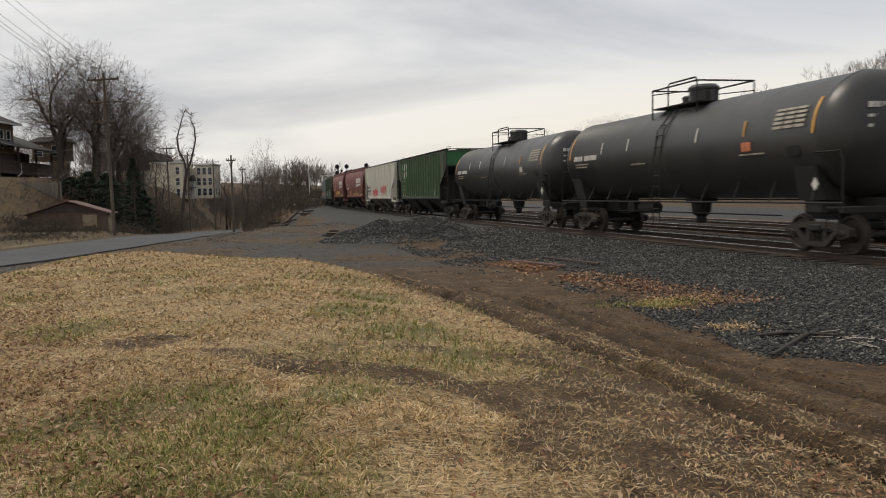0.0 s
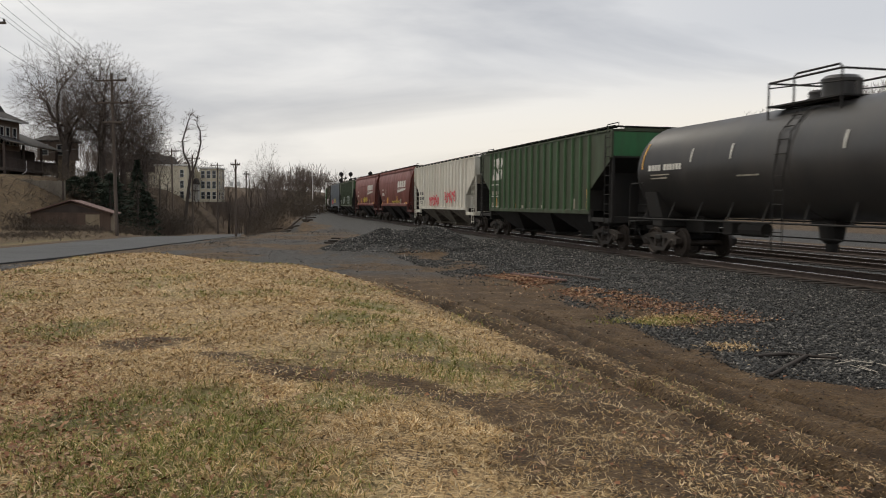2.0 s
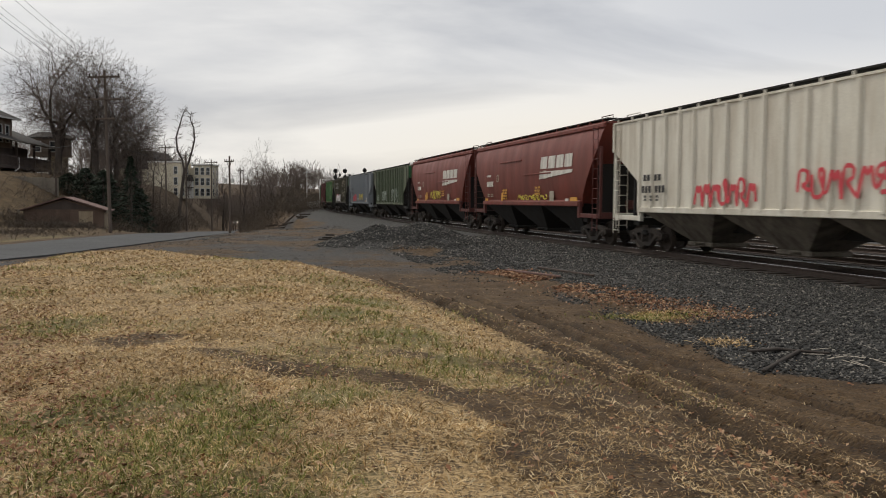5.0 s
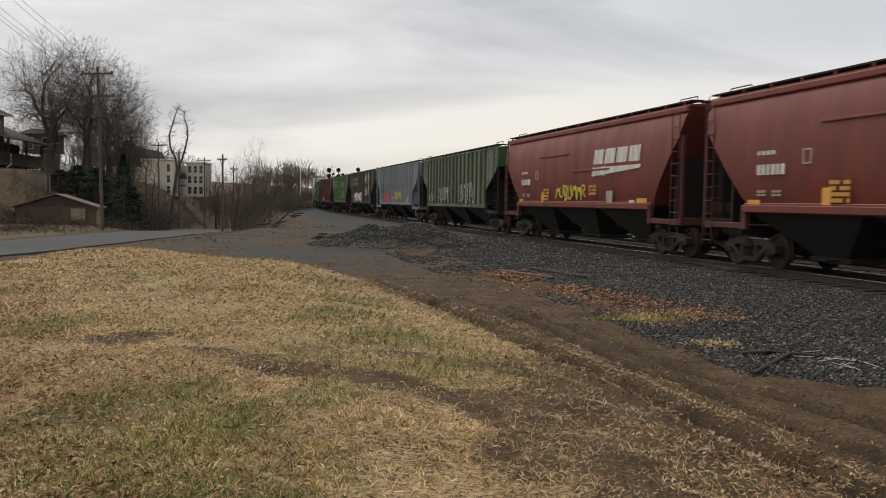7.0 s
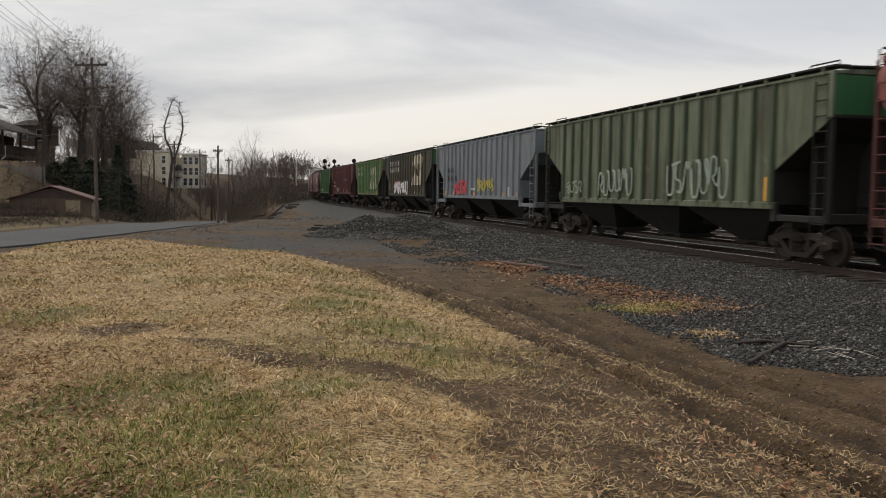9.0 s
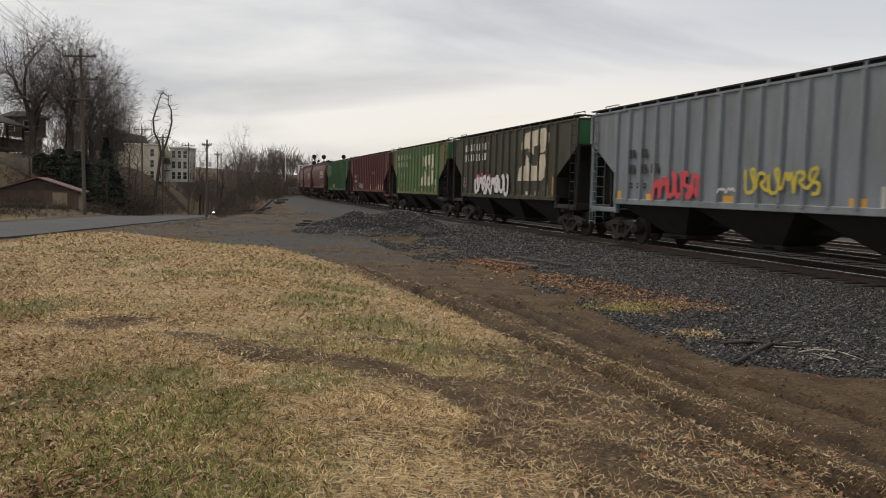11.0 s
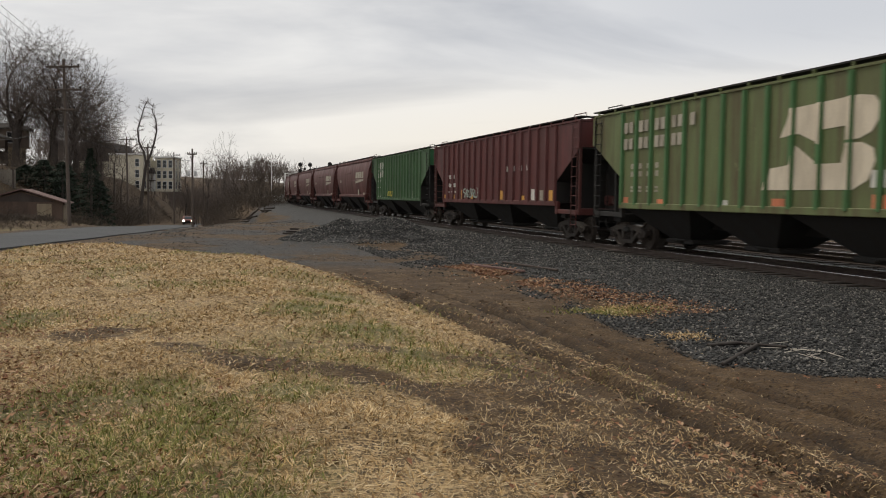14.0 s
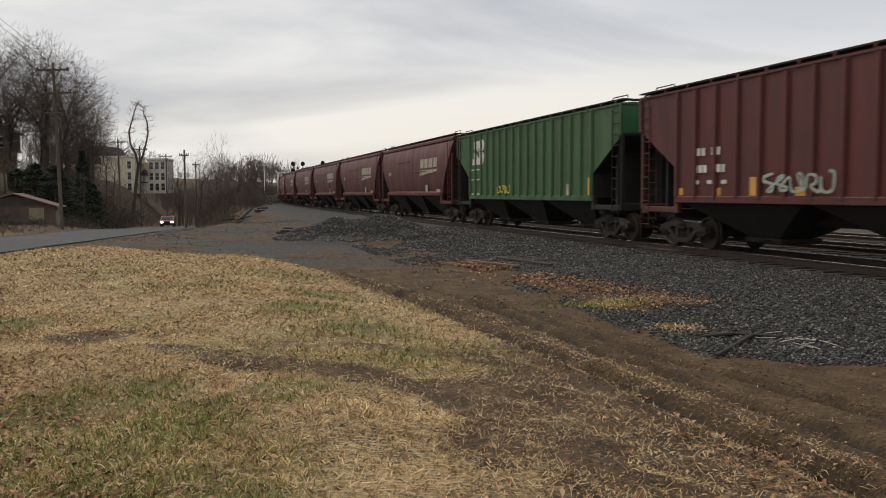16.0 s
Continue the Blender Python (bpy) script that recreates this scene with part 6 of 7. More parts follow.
# ---- buildings ----
def window(parent, cx, cz, w, h, place, mat_frame=None):
    """A window on a wall: place puts its face; frame, sill and pane are real."""
    mf = mat_frame or M_TRIM
    fr = MB()
    fr.box(cx - w / 2 - 0.08, cx - w / 2, -0.06, 0.02, cz - h / 2, cz + h / 2).box(cx + w / 2, cx + w / 2 + 0.08, -0.06, 0.02, cz - h / 2, cz + h / 2)
    fr.box(cx - w / 2 - 0.08, cx + w / 2 + 0.08, -0.06, 0.02, cz + h / 2, cz + h / 2 + 0.09)
    fr.box(cx - w / 2, cx + w / 2, -0.04, 0.0, cz - 0.03, cz + 0.03)
    win = part("window", fr, mf, parent, place=place)
    part("pane", MB().box(cx - w / 2, cx + w / 2, -0.015, -0.005, cz - h / 2, cz + h / 2), M_GLASS, win)
    part("sill", MB().box(cx - w / 2 - 0.12, cx + w / 2 + 0.12, -0.12, 0.02, cz - h / 2 - 0.08, cz - h / 2), mf, win)
    return win


def build_shed():
    x0, x1, y0, y1 = -30.7, -25.2, 64, 69.5
    z = -0.95
    t = thing("shed", "low weathered shed with red-brown gable roof", "shed", pose(0, 0, 0))
    t.matrix_basis = pose(-25.6, 63.6, z, 0, 0, 17) @ pose(25.2, -64, 0)
    w, top = 1.72, 2.62
    cx = (x0 + x1) / 2
    part("wall", MB().prism_y([(x0, -0.6), (x1, -0.6), (x1, w), (cx, top - 0.1), (x0, w)], y0, y1), M_SHEDW, t)
    for sx, lab in ((-1, ""), (1, "")):
        e = x0 - 0.35 if sx < 0 else x1 + 0.35
        ez = w - 0.12
        part("roof", MB().loft([[(cx, y0 - 0.3, top), (e, y0 - 0.3, ez), (e, y1 + 0.3, ez), (cx, y1 + 0.3, top)], [(cx, y0 - 0.3, top + 0.08), (e, y0 - 0.3, ez + 0.08), (e, y1 + 0.3, ez + 0.08), (cx, y1 + 0.3, top + 0.08)]]), M_SHEDR, t)
    d = part("door", MB().box(x1 - 1.75, x1 - 0.75, y0 - 0.05, y0 - 0.005, -0.1, 1.6, 0.01), M_DOOR, t, "tan wooden door")
    part("door_handle", MB().box(x1 - 0.92, x1 - 0.86, y0 - 0.1, y0 - 0.05, 0.7, 0.82, 0.01), M_UNDER, d)
    part("door_frame", MB().box(x1 - 1.85, x1 - 1.76, y0 - 0.06, y0 - 0.004, -0.1, 1.7).box(x1 - 0.74, x1 - 0.65, y0 - 0.06, y0 - 0.004, -0.1, 1.7), M_SHEDW, t)
    for k in range(6):
        part("board", MB().box(x0 + 0.1 + k * 0.6, x0 + 0.64 + k * 0.6, y0 - 0.03, y0 - 0.004, -0.3 + 0.02 * (k % 2), 1.5, 0.008), M_SHEDW, t)
    part("gable_board", MB().prism_y([(x0 + 0.5, w + 0.02), (x1 - 0.5, w + 0.02), (cx, top - 0.22)], y0 - 0.03, y0 - 0.004), M_HOUSE, t)
    part("side_panel", MB().box(x1 + 0.004, x1 + 0.04, y0 + 0.3, y1 - 0.3, -0.1, 1.5), M_DOOR, t)
    part("fascia", MB().box(x1 + 0.2, x1 + 0.36, y0 - 0.34, y0 - 0.31, w - 0.2, w).box(x0 - 0.36, x0 - 0.2, y0 - 0.34, y0 - 0.31, w - 0.2, w), M_FENCE, t)


def build_house():
    t = thing("house", "dark brown two-storey house with a covered porch", "house", pose(0, 0, 0))
    x0, x1, y0, y1, z0, ze = -50.5, -42.6, 79, 83.6, 2.6, 9.4
    part("wall", MB().box(x0, x1, y0, y1, z0, ze), M_STUCCO, t, "grey-tan upper walls")
    part("brick_base", MB().box(x0 - 0.04, x1 + 0.04, y0 - 0.04, y1 + 0.04, z0 - 0.5, 6.5), M_HOUSE, t, "dark red-brown lower storey")
    part("roof", MB().loft([[(x0 - 0.6, y0 - 0.6, ze - 0.05), (x1 + 0.6, y0 - 0.6, ze - 0.05), (x1 + 0.6, y1 + 0.6, ze - 0.05), (x0 - 0.6, y1 + 0.6, ze - 0.05)],
                            [(x0 - 0.6, y0 - 0.6, ze + 0.08), (x1 + 0.6, y0 - 0.6, ze + 0.08), (x1 + 0.6, y1 + 0.6, ze + 0.08), (x0 - 0.6, y1 + 0.6, ze + 0.08)],
                            [(x0 + 0.9, y0 + 0.9, ze + 0.9), (x1 - 0.9, y0 + 0.9, ze + 0.9), (x1 - 0.9, y1 - 0.9, ze + 0.9), (x0 + 0.9, y1 - 0.9, ze + 0.9)],
                            [(x0 + 1.9, y0 + 1.9, ze + 3.0), (x1 - 1.9, y0 + 1.9, ze + 3.0), (x1 - 1.9, y1 - 1.9, ze + 3.0), (x0 + 1.9, y1 - 1.9, ze + 3.0)]]), M_SHINGLE, t, "dark bell-cast shingle roof")
    part("fascia", MB().box(x1 + 0.61, x1 + 0.66, y0 - 0.6, y1 + 0.6, ze - 0.12, ze + 0.06), M_TRIM, t)
    for cx in (-48.6, -46.6, -44.2):
        window(t, cx, 7.9, 0.85, 1.6, pose(0, y0, 0))
    for cy in (80.2, 81.3, 82.6):
        window(t, cy, 7.9, 0.6, 1.6, pose(x1, 0, 0, 0, 0, 90))
    # low covered porch along the side that faces the lane; local x runs back from the house's front
    pp = pose(-40.9, 77.6, 0, 0, 0, 98)
    n, c, d = 15.5, 0.0, 2.6
    part("porch_deck", MB().box(0, n, c, d, 4.45, 4.75, 0.03), M_HOUSE, t, "dark wooden porch floor", place=pp)
    part("porch_back", MB().box(0, n, d - 0.1, d, 3.0, 7.0), M_HOUSE, t, place=pp)
    for x in (0.2, 5.2, 10.3, n - 0.2):
        part("porch_post", MB().box(x - 0.11, x + 0.11, c + 0.05, c + 0.27, 3.0, 7.1, 0.02), M_HOUSE, t, place=pp)
    part("porch_rail", MB().box(0, n, c + 0.08, c + 0.2, 5.62, 5.75), M_HOUSE, t, place=pp)
    for k in range(60):
        part("baluster", MB().box(0.2 + k * 0.255, 0.3 + k * 0.255, c + 0.1, c + 0.16, 4.75, 5.62), M_HOUSE, t, place=pp)
    part("porch_roof", MB().prism_x([(c - 0.5, 7.0), (c - 0.5, 7.16), (d + 1.4, 9.0), (d + 1.4, 8.8)], -0.3, n + 0.3), M_SHINGLE, t, "dark shingle porch roof", place=pp)
    part("gutter", MB().tube([(-0.3, c - 0.54, 7.12), (n + 0.3, c - 0.54, 7.06)], 0.06, 6), M_FENCE, t, "pale rain gutter", place=pp)
    part("downpipe", MB().tube([(5.3, c - 0.05, 5.6), (5.3, c - 0.05, 4.6), (4.6, c - 0.1, 4.4), (4.0, c - 0.1, 4.25)], 0.06, 6), M_TRIM, t, "white downpipe", place=pp)
    part("side_wing", MB().box(-43.9, -42.6, 94.2, 96, 2.4, 6.3), M_DOOR, t, "tan rear wing")
    part("upper_wing", MB().box(-46.0, -42.6, 94.2, 97.0, 6.3, 8.3), M_STUCCO, t)
    for cx in (-45.2, -43.4):
        window(t, cx, 7.4, 0.7, 1.1, pose(0, 94.2, 0))
    part("wing_roof", MB().loft([[(-46.4, 93.9, 8.3), (-42.3, 93.9, 8.3), (-42.3, 97.3, 8.3), (-46.4, 97.3, 8.3)], [(-46.4, 93.9, 8.45), (-42.3, 93.9, 8.45), (-42.3, 97.3, 8.45), (-46.4, 97.3, 8.45)], [(-45.6, 95.3, 9.1), (-43.1, 95.3, 9.1), (-43.1, 95.9, 9.1), (-45.6, 95.9, 9.1)]]), M_SHINGLE, t)


def build_fence():
    f = thing("board_fence", "grey-green weathered board fence on the slope", "fence")
    x = -44.0
    k = 0
    while x < -34.1:
        z = float(land(x, 74.2, False))
        part("board", MB().box(x, x + 0.58, 74.2, 74.24, z - 0.2, 3.55 - 0.04 * (x + 39) + 0.02 * (k % 3), 0.008), M_FENCE, f)
        if k % 4 == 0:
            part("post", MB().box(x - 0.06, x + 0.06, 74.25, 74.37, z - 0.3, 3.7 - 0.04 * (x + 39)), M_FENCE, f)
        x, k = x + 0.6, k + 1
    for x, y, h, lean in ((-38.6, 70.5, 1.2, 6), (-33.9, 73.9, 1.7, 0)):
        z = float(land(x, y, False))
        solo("marker_post", MB().box(-0.06, 0.06, -0.06, 0.06, -0.1, h, 0.01), M_TRIM if lean else M_HOUSE, "white painted wooden post on the lawn" if lean else "dark wooden post at the fence end", "post", pose(x, y, z, 0, lean, 0))


def build_apartments():
    t = thing("apartment_building", "cream three-storey apartment block on the hill", "building")
    z0 = 1.8
    for x0, x1, y0, y1, zt in ((-58.5, -52.0, 168, 174.5, 8.9), (-51.0, -47.3, 173, 178.5, 8.6)):
        part("wall", MB().box(x0, x1, y0, y1, z0, zt), M_SIDING, t)
        part("parapet", MB().box(x0 - 0.2, x1 + 0.2, y0 - 0.2, y1 + 0.2, zt, zt + 0.3, 0.05), M_TRIM, t, "pale cornice")
        part("roof", MB().box(x0 + 0.1, x1 - 0.1, y0 + 0.1, y1 - 0.1, zt + 0.3, zt + 0.36), M_SHINGLE, t)
        for r in range(3):
            zc = z0 + 1.3 + r * 2.15
            for q in range(3):
                window(t, x0 + (x1 - x0) * (q + 0.5) / 3 if x0 < -55 else x0 + 0.7 + q * 1.15, zc, 0.7, 1.4, pose(0, y0, 0)) if (x0 > -55 or q == 2) else None
            for q in range(2):
                window(t, y0 + 1.5 + q * 2.6, zc, 0.75, 1.4, pose(x1, 0, 0, 0, 0, 90))
    part("link", MB().box(-52.0, -51.0, 173.6, 178, z0, 8.0), M_SIDING, t)
    part("porch_gable", MB().prism_y([(-52.2, 5.4), (-50.8, 5.4), (-51.5, 6.6)], 171.4, 173.5), M_SHINGLE, t)
    part("porch_wall", MB().box(-52.0, -51.0, 171.8, 173.5, z0, 5.4), M_TRIM, t)
    part("porch_canopy", MB().box(-52.3, -50.6, 170.6, 171.7, 3.9, 4.1, 0.03), M_HOUSE, t)
    h = thing("house", "pale house with a dark pitched roof among trees", "house")
    part("wall", MB().box(-68, -59, 176, 186, 2.0, 8.0), M_SIDING, h)
    part("roof", MB().prism_y([(-68.8, 7.9), (-58.2, 7.9), (-60.5, 11.6), (-66.5, 11.6)], 175.4, 186.6), M_SHINGLE, h)
    for cx in (-66, -63.5, -61):
        for cz in (3.6, 6.4):
            window(h, cx, cz, 0.9, 1.4, pose(0, 176, 0))


build_shed()
build_house()
build_fence()
build_apartments()


# ---- poles and wires ----
def utility_pole(x, y, top, arms, lean=(0, 0), r=0.15, label="weathered wooden utility pole with crossarms", turn=0.0):
    z = float(land(x, y, False))
    p = thing("utility_pole", label, "utility pole", pose(x, y, z, lean[0], lean[1], turn), group="utility poles")
    h = top - z
    part("pole", MB().tube([(0, 0, -0.5), (0, 0, h * 0.5), (0, 0, h)], [r, r * 0.85, r * 0.65], 10), M_POLE, p)
    for k, (za, w) in enumerate(arms):
        za = za - z
        part("crossarm", MB().box(-w / 2, w / 2, -0.16, -0.05, za - 0.06, za + 0.06, 0.015), M_POLE, p)
        part("brace", MB().tube([(-w * 0.22, -0.14, za - 0.04), (0, -0.12, za - 0.75)], 0.03, 5).tube([(w * 0.22, -0.14, za - 0.04), (0, -0.12, za - 0.75)], 0.03, 5) if k == 0 else MB().tube([(-w * 0.15, -0.14, za), (0, -0.12, za - 0.4)], 0.02, 5), M_POLE, p)
        for q in (-0.46, -0.25, 0.25, 0.46):
            part("insulator", MB().tube([(q * w, -0.1, za + 0.05), (q * w, -0.1, za + 0.12), (q * w, -0.1, za + 0.2)], [0.02, 0.05, 0.03], 6), M_UNDER, p)
    return p


utility_pole(-23.4, 42.5, 13.2, [(12.6, 2.4), (10.55, 2.4)], (0, 0), 0.15)
utility_pole(-23.3, 59, 10.6, [(10.1, 2.2), (8.55, 2.4), (7.2, 1.4)], (0, -1.2), 0.13)
utility_pole(-33.9, 95, 7.6, [(7.2, 2.0)], (0, -0.5), 0.13)
utility_pole(-38.6, 118, 9.2, [(8.8, 2.2), (7.0, 1.4)], (0, -0.6), 0.14)
utility_pole(-35.2, 116, 8.2, [(7.7, 2.2)], (0, 0), 0.14)
utility_pole(-41.0, 150, 8.7, [(8.2, 2.2)], (0, 0), 0.14)
pe = utility_pole(-19.9, 79, 5.7, [(5.2, 0.9)], (0, 0), 0.12, "dark wooden pole with two grey transformers")
zz = float(land(-19.9, 79, False))
for q in (-0.36, 0.32):
    part("transformer", MB().tube([(q, -0.18, 3.2 - zz), (q, -0.18, 3.25 - zz), (q, -0.18, 3.6 - zz), (q, -0.18, 3.65 - zz)], [0.12, 0.16, 0.16, 0.1], 10), M_TRIM, pe, "grey can transformer")
utility_pole(-30.6, 128, 6.5, [(6.0, 1.0)], (0, 0), 0.12)


def wire(a, b, sag, r=0.014):
    pts = []
    for k in range(15):
        t = k / 14
        pts.append((a[0] + (b[0] - a[0]) * t, a[1] + (b[1] - a[1]) * t, a[2] + (b[2] - a[2]) * t - sag * 4 * t * (1 - t)))
    solo("overhead_wire", MB().tube(pts, r, 4), M_WIRE, "thin black overhead power cable between wooden poles", "cable", group="overhead cables")


for q in (-1.1, -0.6, 0.6, 1.1):
    wire((-23.4 + q, 42.4, 12.8), (-23.7 + q, 58.9, 10.3), 0.25, 0.012)
    wire((-23.4 + q, 42.4, 12.8), (-24.5 + q, 8, 13.5), 0.6, 0.012)
    wire((-23.7 + q, 58.9, 10.3), (-34 + q * 0.8, 95, 7.4), 0.7, 0.014)
for q in (-1.1, 1.1):
    wire((-23.4 + q, 42.4, 10.75), (-23.7 + q, 58.9, 8.75), 0.25, 0.012)
    wire((-23.4 + q, 42.4, 10.75), (-24.5 + q, 8, 11.2), 0.6, 0.012)
    wire((-23.7 + q, 58.9, 8.75), (-38.6 + q, 118, 9.0), 1.2, 0.014)
    wire((-38.6 + q, 118, 9.0), (-41 + q, 150, 8.4), 0.6, 0.014)
wire((-23.5, 59, 6.2), (-38.0, 76.4, 6.2), 0.5, 0.016)
wire((-23.5, 59, 5.6), (-19.9, 79, 4.6), 0.5, 0.014)


# ---- signals, cabinets and vehicles by the line ----
def signal(x, y, zs, label):
    z = float(land(x, y, False))
    s = thing("railway_signal", label, "railway signal", pose(x, y, z), group="railway signals")
    top = max(zs) - z
    part("mast", MB().tube([(0, 0.3, -0.4), (0, 0.3, top + 0.5)], 0.09, 8), M_UNDER, s)
    for k, zc in enumerate(zs):
        zc -= z
        hd = part("signal_head", MB().lathe_y([(0.05, -0.05), (0.42, -0.05), (0.45, 0.0), (0.42, 0.06), (0.1, 0.12)], 0, zc, 20), M_UNDER, s)
        for q in (0.0, 2.09, 4.19):
            part("hood", MB().lathe_y([(0.12, -0.30), (0.13, -0.30), (0.13, -0.04), (0.12, -0.04)], 0.2 * math.sin(q), zc + 0.2 * math.cos(q), 10), M_UNDER, hd)
    if len(zs) > 1:
        part("small_head", MB().lathe_y([(0.05, -0.05), (0.24, -0.05), (0.26, 0.0), (0.1, 0.1)], 0.95, zs[1] - z + 0.45, 14).box(0.1, 0.9, 0.1, 0.18, zs[1] - z + 0.4, zs[1] - z + 0.5), M_UNDER, s)


for px, zs in ((-22.0, (7.75, 6.45)), (-20.0, (7.75, 6.45)), (-15.9, (7.9,))):
    signal(px, 175, zs, "black trackside signal with round heads")


def build_trackside():
    z = float(land(-27.4, 190, False))
    m = thing("signal_mast", "tall grey steel mast with a short arm", "mast", pose(-27.3, 190, z))
    part("mast", MB().tube([(0, 0, -0.3), (0, 0, 6.6)], [0.22, 0.16], 8), M_TRIM, m)
    part("arm", MB().tube([(0, 0, 6.4), (2.5, 0, 6.7)], 0.06, 6).tube([(0, 0, 5.9), (2.5, 0, 6.65)], 0.04, 6), M_TRIM, m)
    part("base_cabinet", MB().box(-0.6, 0.6, -0.5, 0.5, 0, 1.7, 0.05), M_TRIM, m)
    z = float(land(-30, 188, False))
    a = thing("antenna_mast", "slim grey antenna mast", "mast", pose(-30.0, 188, z))
    part("mast", MB().tube([(0, 0, -0.3), (0, 0, 9.4)], [0.10, 0.05], 6), M_TRIM, a)
    part("arm", MB().tube([(-0.7, 0, 8.2), (0.7, 0, 8.2)], 0.03, 5), M_TRIM, a)
    for x, y, w, h in ((-30.3, 180, 1.6, 2.0), (-28.2, 186, 2.6, 1.4)):
        z = float(land(x, y, False))
        c = thing("relay_cabinet", "white metal relay cabinet beside the line", "cabinet", pose(x, y, z))
        part("body", MB().box(-w / 2, w / 2, -0.6, 0.6, 0, h, 0.05), M_TRIM, c)
        part("roof", MB().box(-w / 2 - 0.1, w / 2 + 0.1, -0.7, 0.7, h, h + 0.12, 0.03), M_TRIM, c)
        part("door", MB().box(-w / 2 + 0.1, w / 2 - 0.1, -0.64, -0.605, 0.1, h - 0.1, 0.01), M_TRIM, c)


build_trackside()


def build_vehicle(label, paint):
    """A saloon car that faces -y; at its own origin on the road."""
    c = thing("car", label, "car")
    body = [(-2.2, 0.32), (2.2, 0.32), (2.25, 0.6), (2.15, 0.85), (1.2, 0.98), (0.55, 1.42), (-0.9, 1.45), (-1.6, 1.02), (-2.15, 0.95), (-2.25, 0.6)]
    mb = MB()
    mb.loft([[(x, -y, z) for y, z in [(py, pz) for py, pz in body]] for x in (-0.87, 0.87)])
    part("body", mb, paint, c)
    part("windscreen", MB().loft([[(-0.72, -1.19, 1.0), (0.72, -1.19, 1.0), (0.62, -0.60, 1.40), (-0.62, -0.60, 1.40)], [(-0.72, -1.22, 1.02), (0.72, -1.22, 1.02), (0.62, -0.63, 1.42), (-0.62, -0.63, 1.42)]]), M_GLASS, c)
    part("bumper", MB().box(-0.88, 0.88, -2.32, -2.2, 0.35, 0.58, 0.04), M_UNDER, c)
    part("grille", MB().box(-0.4, 0.4, -2.29, -2.2, 0.6, 0.76, 0.02), M_UNDER, c)
    for s in (-1, 1):
        part("headlight", MB().box(s * 0.66 - 0.17, s * 0.66 + 0.17, -2.30, -2.16, 0.62, 0.80, 0.04), M_LAMP, c, "lit headlight")
        part("side_window", MB().box(s * 0.872 - 0.005, s * 0.872 + 0.005, -0.5, 0.8, 1.0, 1.36), M_GLASS, c)
        part("mirror", MB().box(s * 0.95 - 0.09, s * 0.95 + 0.09, -0.85, -0.72, 0.98, 1.1, 0.02), paint, c)
        for y in (-1.4, 1.35):
            w = part("wheel", MB().lathe_x([(0.2, s * 0.7), (0.31, s * 0.7), (0.33, s * 0.74), (0.33, s * 0.86), (0.30, s * 0.89), (0.19, s * 0.89)], y, 0.33, 18), M_UNDER, c)
            part("rim", MB().lathe_x([(0.03, s * 0.885), (0.19, s * 0.895), (0.19, s * 0.85)], y, 0.33, 14), M_TRIM, w)
    return c


LANE_CAR = build_vehicle("reddish car with lit headlights on the lane", M_RED)
YARD_CAR = build_vehicle("white car with lit headlights beside the yard", M_TRIM)
YARD_CAR.matrix_basis = pose(-29.0, 166, float(land(-29.0, 166, False)), 0, 0, 12)


# ---- debris on the ground ----
def plank(x0, y0, x1, y1, w, t, label, material, name="wooden_plank", lift=0.0, tip=0.0):
    z0, z1 = float(land(x0, y0)), float(land(x1, y1))
    L = math.hypot(x1 - x0, y1 - y0)
    m = pose((x0 + x1) / 2, (y0 + y1) / 2, (z0 + z1) / 2 + t / 2 + lift + 0.02, 0, -math.degrees(math.atan2(z1 - z0 + tip, L)), math.degrees(math.atan2(y1 - y0, x1 - x0)))
    solo(name, MB().box(-L / 2, L / 2, -w / 2, w / 2, -t / 2, t / 2, 0.012), material, label, "debris", m)


plank(4.0, 10.22, 5.03, 11.60, 0.06, 0.045, "broken dark tie plank lying on gravel", M_TIE)
plank(4.33, 11.62, 4.85, 11.80, 0.09, 0.04, "dark rotten tie piece lying on gravel", M_TIE)
plank(4.75, 11.9, 5.35, 11.35, 0.045, 0.035, "dark splintered board on gravel", M_TIE)
plank(1.95, 24.7, 3.2, 22.3, 0.10, 0.06, "rusty brown timber lying in leaf litter", M_SHEDR, "timber")
plank(2.97, 25.3, 4.1, 22.3, 0.08, 0.06, "rusty brown timber lying in leaf litter", M_RAIL, "timber")
rnd = random.Random(77)
for k in range(15):
    u = rnd.random()
    x, y, a, L = 5.1 + 0.45 * u + rnd.uniform(-0.15, 0.15), 11.55 - 0.85 * u + rnd.uniform(-0.2, 0.2), rnd.uniform(-1.2, 0.4), rnd.uniform(0.10, 0.34)
    plank(x, y, x + L * math.cos(a), y + L * math.sin(a), 0.013, 0.010, "pale splintered stick on gravel", M_STICK, "stick")
for k in range(9):
    x, y, a, L = rnd.uniform(-6.3, -5.0), rnd.uniform(43, 46), rnd.uniform(-0.8, 0.8), rnd.uniform(0.4, 0.9)
    plank(x, y, x + L * math.cos(a), y + L * math.sin(a), 0.12, 0.09, "broken timber beside the gravel heap", M_TIE if k % 3 else M_PALEBARK, "timber", 0.025 * k)
for k in range(14):
    x, y, a, L = rnd.uniform(-20.5, -16.0), rnd.uniform(92, 97), rnd.uniform(-0.5, 0.5), rnd.uniform(0.8, 1.8)
    plank(x, y, x + L * math.cos(a), y + L * math.sin(a), 0.16, 0.16, "brown log in a brush pile", M_BARK if k % 2 else M_RAIL, "log", 0.05 * k)
kerb = MB()
